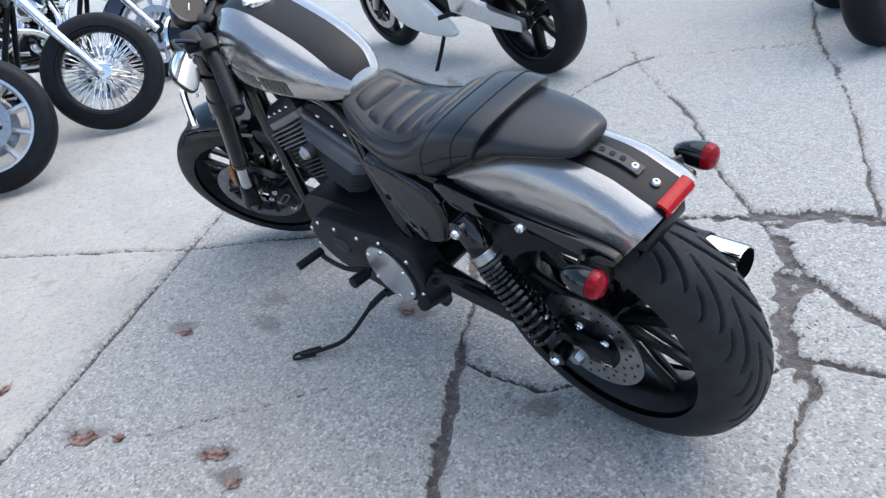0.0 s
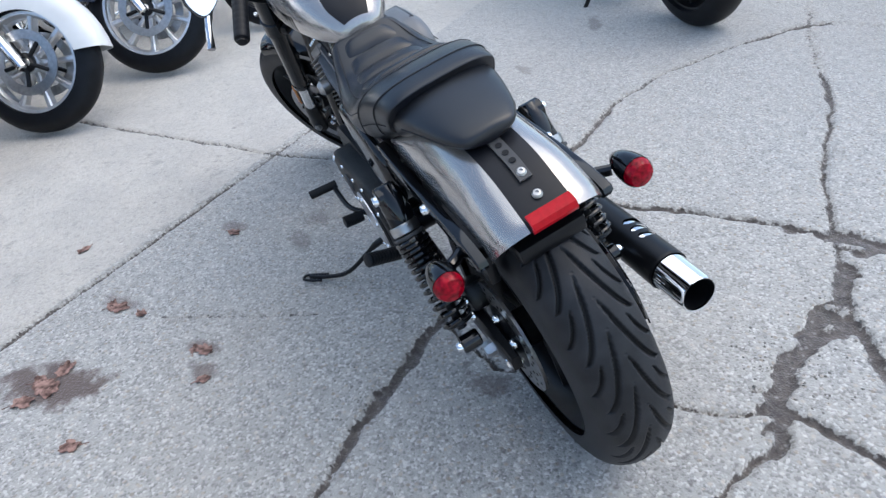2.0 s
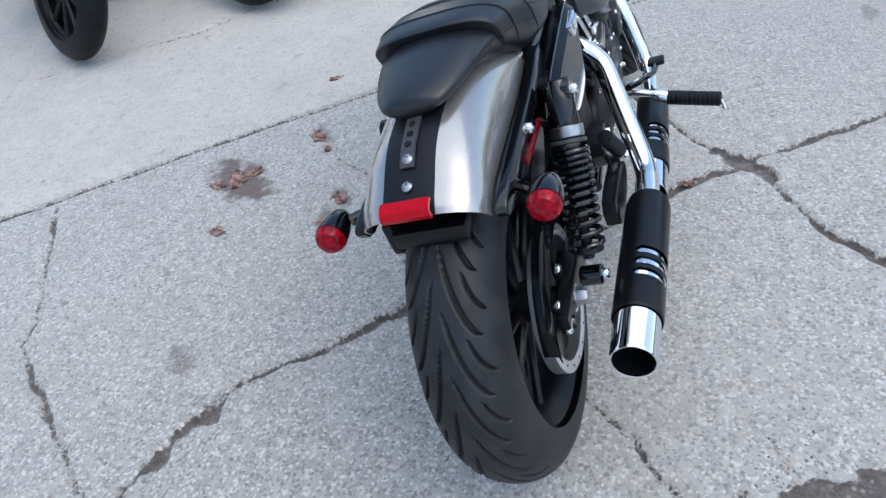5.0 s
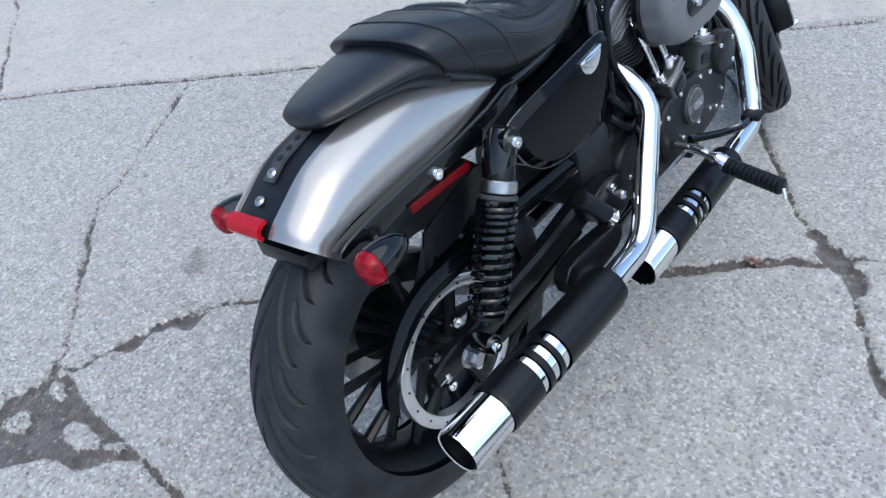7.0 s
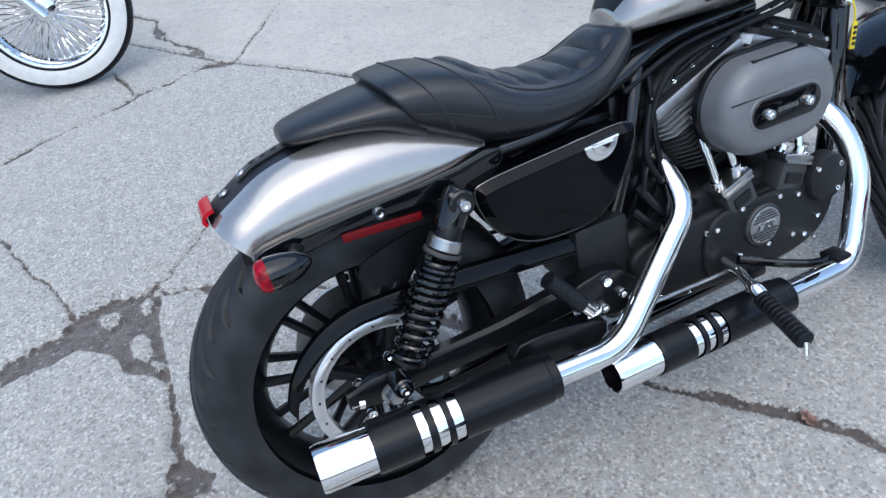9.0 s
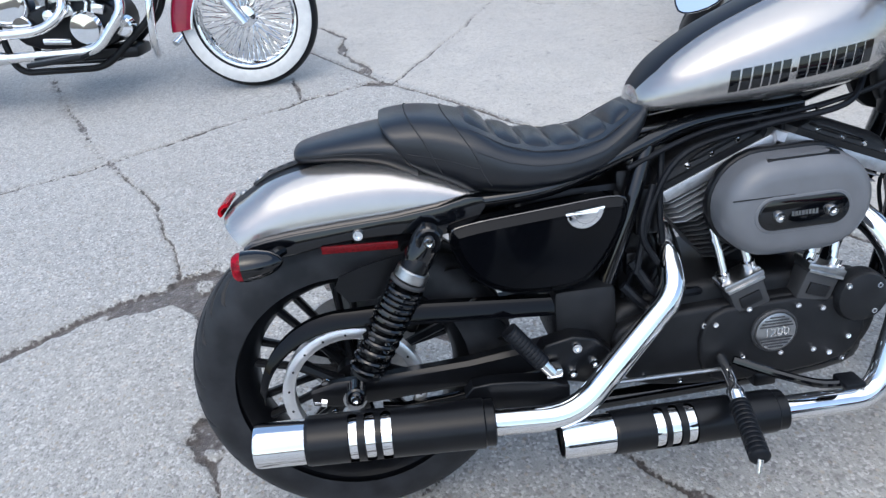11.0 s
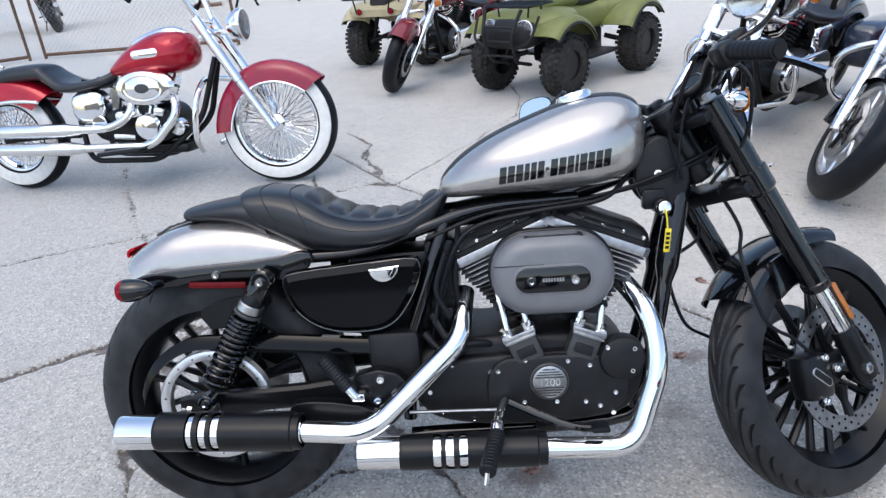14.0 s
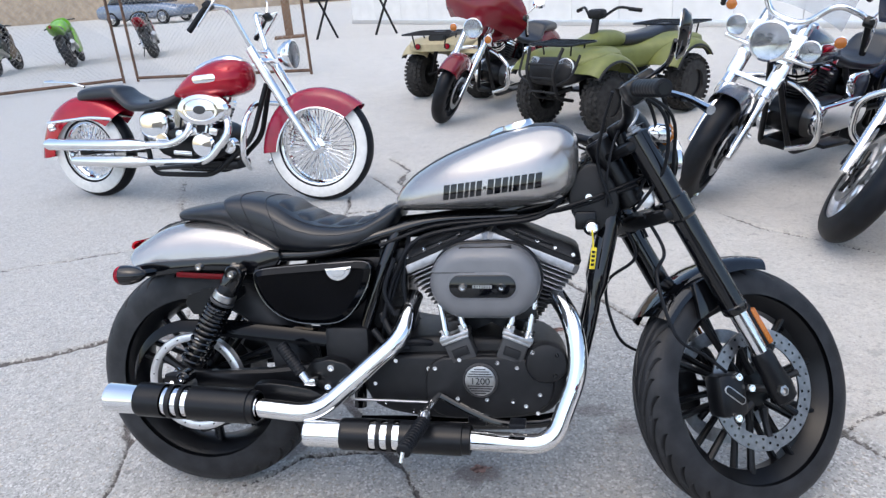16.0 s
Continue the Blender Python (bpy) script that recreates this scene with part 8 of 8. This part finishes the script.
    for sg in (1, -1):
        tube(bm, rounded([(1.35, sg * 0.12, 0.30), (1.58, sg * 0.14, 0.36), (1.66, sg * 0.16, 0.60), (1.56, sg * 0.20, 0.80)], 0.06), 0.016, 8)
        tube(bm, rounded([(1.62, sg * 0.16, 0.48), (1.60, sg * 0.32, 0.55), (1.50, sg * 0.34, 0.74)], 0.05), 0.012, 8)
    for z in (0.42, 0.54, 0.66):
        rod(bm, (1.63, -0.17, z), (1.63, 0.17, z), 0.010, seg=6)
    part("front_bumper", bm, PLASTIC, g, "black tubular bumper")
    bm = B()
    tube(bm, rounded([(0.70, -0.36, 1.04), (0.80, -0.2, 1.08), (0.88, -0.06, 0.98), (0.88, 0.06, 0.98), (0.80, 0.2, 1.08), (0.70, 0.36, 1.04)], 0.05), 0.013, 10)
    hb = part("handlebar", bm, SATIN, g)
    bm = B()
    box(bm, (0.86, 0, 1.02), (0.12, 0.16, 0.09), 0.03)
    part("meter_pod", bm, PLASTIC, g)
    bm = B()
    rod(bm, (0.93, 0, 0.78), (0.87, 0, 1.01), 0.045, 0.032, seg=14, bev=0.006)
    part("steering_column", bm, PLASTIC, g)
    for sg in (1, -1):
        bm = B()
        rod(bm, (0.76, sg * 0.28, 1.055), (0.69, sg * 0.38, 1.035), 0.018, seg=10)
        part("grip", bm, RUBBER, hb)
    return g




def parked(front, yaw, wb, lean=-10.0, along=None):
    """The pose of a machine whose front wheel stands at front."""
    a = radians(yaw)
    return pose(front[0] - wb * math.cos(a), front[1] - wb * math.sin(a), 0.0, 0, 0, yaw) @ pose(0, 0, 0, lean, 0, 0)


cruiser(pose(-2.23, 2.84, 0, 0, 0, -7.0) @ pose(0, 0, 0, -7, 0, 0), "red cruiser motorcycle with whitewall tyres and wire wheels", RED, wb=1.74, Rf=0.35, Rr=0.325, front="wire", rear="wire", whitewall=True, steer=4, bars="high", guard=True, low_deck=True, fender_paint=DULLRED, front_fender=(-97, 50), disc=0, skirt=0.10, covers=CHROME, head=0.33, shift=0.16, lift=0.055, fender_gap=0.004, lamp_at=(0.18, 0, -0.05))
cruiser(parked((-0.04, 4.83), -118, 1.62), "burgundy touring motorcycle with a wide fairing", BURGUNDY, wb=1.62, Rf=0.31, fairing=BURGUNDY, bags=True, steer=18, bars="low", wheel_metal=SATIN, spokes=8, front_fender=(-80, 45), lamp_at=(0.17, 0, -0.15))
cruiser(parked((1.78, 2.48), -138, 1.63, lean=-7.0), "dark blue cruiser motorcycle with chrome fork and windshield", NAVY, wb=1.63, Rf=0.32, steer=24, shield=True, passing=True, wide_fork=True, bags=True, covers=CHROME, wheel_metal=SATIN, front_fender=(-80, 22), fender_gap=0.03, lamp_at=(0.13, 0, -0.10))
cruiser(parked((2.31, 1.80), -136, 1.63), "dark touring motorcycle with red tank and navy fairing", RED, fender_paint=NAVY, wb=1.63, Rf=0.32, steer=34, fairing=NAVY, bags=True, bars="low", wheel_metal=ALLOY, spokes=9, front_fender=(-112, 2), disc=2)
cruiser(parked((2.79, 1.20), -136, 1.63), "white touring motorcycle with twin front brake discs", WHITE, wb=1.63, Rf=0.32, steer=24, fairing=WHITE, bags=True, bars="low", wheel_metal=ALLOY, spokes=9, front_fender=(-80, 78), disc=2)
cruiser(parked((3.27, 0.63), -136, 1.63), "black cruiser motorcycle with ten-spoke alloy wheels", NAVY, wb=1.63, Rf=0.335, steer=26, wheel_metal=ALLOY, spokes=10, front_fender=(-85, 10), disc=2)
cruiser(parked((3.63, -0.10), -138, 1.66), "black chopper-style motorcycle with thin wire front wheel", BLACK, wb=1.66, Rf=0.335, front="wire", steer=26, half_f=0.045, front_fender=None, disc=1, rim_metal=SATIN)
cruiser(parked((4.40, -0.78), -138, 1.64), "dark purple cruiser motorcycle with disc wheels", NAVY, wb=1.64, Rf=0.335, steer=22, wheel_metal=ALLOY, spokes=12, front_fender=(-80, 10), disc=2)
sport_bike(pose(1.85, -1.87, 0, 0, 0, -4) @ pose(0, 0, 0, -9, 0, 0), "white, red and black sport motorcycle on its side stand", WHITE, DULLRED)
sport_bike(pose(0.45, -2.80, 0, 0, 0, -98) @ pose(0, 0, 0, -9, 0, 0), "black sport motorcycle seen only by its tyres", BLACK, NAVY)
sport_bike(pose(0.90, -3.42, 0, 0, 0, -96) @ pose(0, 0, 0, -9, 0, 0), "dark sport motorcycle seen only by its tyres", BLACK, BLACK)
sport_bike(pose(-9.06, 12.13, 0, 0, 0, 118) @ pose(0, 0, 0, -16, 0, 0), "lime green sport motorcycle beyond the fence", LIME, LIME)
sport_bike(pose(-7.72, 13.02, 0, 0, 0, 118) @ pose(0, 0, 0, -16, 0, 0), "red and black sport motorcycle beyond the fence", BLACK, RED)
sport_bike(pose(-9.95, 11.0, 0, 0, 0, 112) @ pose(0, 0, 0, -11, 0, 0), "dark sport motorcycle beyond the fence", BLACK, BLACK)
a, QUAD = radians(-132), Matrix.Scale(0.87, 4)
atv(pose(1.09 - 1.06 * math.cos(a), 4.40 - 1.06 * math.sin(a), 0, 0, 0, -132) @ QUAD, "olive green utility quad bike with black racks", OLIVE)
atv(pose(-0.18, 6.18, 0, 0, 0, 70) @ QUAD, "tan utility quad bike with black racks", TAN)

# ---- fence, wall and distance ----
def fence(p0, p1, h=1.75, posts=4, name="chain_link_fence"):
    p0, p1 = Vector((*p0, 0)), Vector((*p1, 0))
    L = (p1 - p0).length
    ang = math.degrees(math.atan2(p1.y - p0.y, p1.x - p0.x))
    g = thing(name, pose(p0.x, p0.y, 0, 0, 0, ang), "chain-link fence with rusty posts and rails", "fence", "fences", "structure")
    for i in range(posts + 1):
        bm = B()
        rod(bm, (L * i / posts, 0, 0), (L * i / posts, 0, h + 0.1), 0.022, seg=10)
        part("post", bm, RUST, g)
    for z in (0.06, h):
        bm = B()
        rod(bm, (0, 0, z), (L, 0, z), 0.024, seg=8)
        part("rail", bm, RUST, g)
    bm = B()
    s = 0.075
    n = int((L + h) / s)
    for i in range(n):
        for d in (1, -1):
            x0 = i * s - (h if d > 0 else 0)
            a, b = (x0, 0.06), (x0 + d * (h - 0.06), h)
            pts = []
            for t in (0.0, 1.0):
                pts.append((a[0] + (b[0] - a[0]) * t, a[1] + (b[1] - a[1]) * t))
            (xa, za), (xb, zb) = pts
            lo, hi = 0.0, L
            if max(xa, xb) < lo or min(xa, xb) > hi:
                continue
            def clip(x, z, X, Z):
                if x < lo:
                    return lo, z + (Z - z) * (lo - x) / (X - x)
                if x > hi:
                    return hi, z + (Z - z) * (hi - x) / (X - x)
                return x, z
            A, C = clip(xa, za, xb, zb), clip(xb, zb, xa, za)
            rod(bm, (A[0], 0.004 * d, A[1]), (C[0], 0.004 * d, C[1]), 0.0014, seg=4)
    w = part("wire_mesh", bm, GALV, g, "galvanised diamond wire mesh")
    w["kind"] = "stuff"
    return g


fence((-11.5, 5.6), (-5.95, 9.0), posts=2)
fence((-5.75, 9.08), (-2.72, 8.82), posts=1, name="chain_link_gate")

bm = B()
WALL0, WALL1 = Vector((-5.2, 19.8, 0)), Vector((8.5, 8.0, 0))
d = (WALL1 - WALL0)
ang = math.degrees(math.atan2(d.y, d.x))
trailer = thing("white_trailer", pose(WALL0.x, WALL0.y, 0, 0, 0, ang), "long white panelled trailer side, very bright", "trailer", kind="structure")
L = d.length
npan = 15
for i in range(npan):
    bm = B()
    box(bm, (L * (i + 0.5) / npan, 0.06, 1.9), (L / npan - 0.012, 0.05, 3.6), 0.006)
    part("panel", bm, PANEL, trailer)
bm = B()
box(bm, (L / 2, 0.14, 1.9), (L, 0.08, 3.62), 0)
part("trailer_core", bm, PANEL, trailer)
bm = B()
box(bm, (L / 2, 0.05, 0.06), (L, 0.12, 0.12), 0.01)
part("bottom_rail", bm, ALLOY, trailer)

bm = B()
rod(bm, (0, 0, 0), (0, 0, 4.0), 0.14, seg=4)
box(bm, (0, 0, 0.03), (0.75, 0.5, 0.06), 0.01)
post = part("brown_column", bm, WOOD)
post.matrix_basis = pose(-5.75, 16.0, 0, 0, 0, 20)
tagged(post, "brown weathered column on a base plate", "column", kind="structure")


def trestle(x, y, yaw):
    g = thing("trestle", pose(x, y, 0, 0, 0, yaw), "black folding trestle standing by the wall", "trestle")
    for xx in (-0.7, 0.7):
        for sg in (1, -1):
            bm = B()
            rod(bm, (xx + sg * 0.25, 0, 0), (xx - sg * 0.10, 0, 0.85), 0.03, seg=6)
            part("leg", bm, SATIN, g)
    bm = B()
    box(bm, (0, 0, 0.87), (2.0, 0.12, 0.06), 0.01)
    part("beam", bm, SATIN, g)
    return g


trestle(-3.75, 15.1, 8)


def car(m, label, paint):
    g = thing("car", m, label, "car")
    bm = loft(B(), [(-2.2, 0.75, 0.40, 0.70), (-2.1, 0.92, 0.28, 0.84), (-1.2, 0.98, 0.22, 0.88), (0.0, 0.95, 0.22, 0.89), (1.2, 0.90, 0.22, 0.87), (2.0, 0.74, 0.28, 0.80), (2.2, 0.60, 0.38, 0.62)], n=4, k=32)
    part("body", bm, paint, g)
    bm = loft(B(), [(-1.7, 0.98, 0.90, 0.60), (-1.2, 1.36, 0.90, 0.68), (-0.4, 1.44, 0.90, 0.72), (0.4, 1.38, 0.90, 0.70), (1.15, 0.96, 0.88, 0.66)], n=4, k=32)
    part("cabin", bm, GLASS, g, "dark glazed cabin")
    bm = loft(B(), [(-1.1, 1.40, 1.36, 0.60), (-0.4, 1.47, 1.40, 0.66), (0.35, 1.42, 1.37, 0.62)], n=4)
    part("roof", bm, paint, g)
    for x in (-1.35, 1.35):
        for sg in (1, -1):
            wheel(g, (x, sg * 0.80, 0.32), 0.32, 0.10, 0.21, "cast", spokes=7, metal=ALLOY, disc=0, name="wheel")
    for sg in (1, -1):
        lamp(g, (2.06, sg * 0.60, 0.66), (1, sg * 0.3, 0), 0.09, ALLOY, CLEAR)
        lamp(g, (-2.14, sg * 0.62, 0.78), (-1, sg * 0.2, 0), 0.07, REDLENS, REDLENS, "tail_lamp")
        for x in (-0.5, 0.55):
            bm = B()
            box(bm, (x, sg * 0.895, 0.80), (0.16, 0.03, 0.03), 0.008)
            part("door_handle", bm, paint, g)
    return g


car(pose(-17.5, 29.5, 0, 0, 0, -8), "blue-grey saloon car parked on the street", CARBLUE)


def wall(name, p0, p1, h, material, label, t=0.4):
    p0, p1 = Vector((*p0, 0)), Vector((*p1, 0))
    d = p1 - p0
    bm = B()
    box(bm, (d.length / 2, 0, h / 2), (d.length, t, h), 0.01)
    ob = part(name, bm, material)
    ob.matrix_basis = pose(p0.x, p0.y, 0, 0, 0, math.degrees(math.atan2(d.y, d.x)))
    return tagged(ob, label, "wall", kind="structure")


wall("wall_street", (-60, 38), (14, 44), 7.0, BRICK, "tan rendered street building beyond the car")
# two walls out of view, added to close the horizon and shape reflections
wall("unseen_wall_south", (-30, -26), (34, -26), 2.6, BRICK, "unseen plain tan wall added across the lot for reflections")
wall("unseen_wall_east", (34, -25.7), (34, 20), 2.6, BRICK, "unseen plain tan wall added beside the lot for reflections")
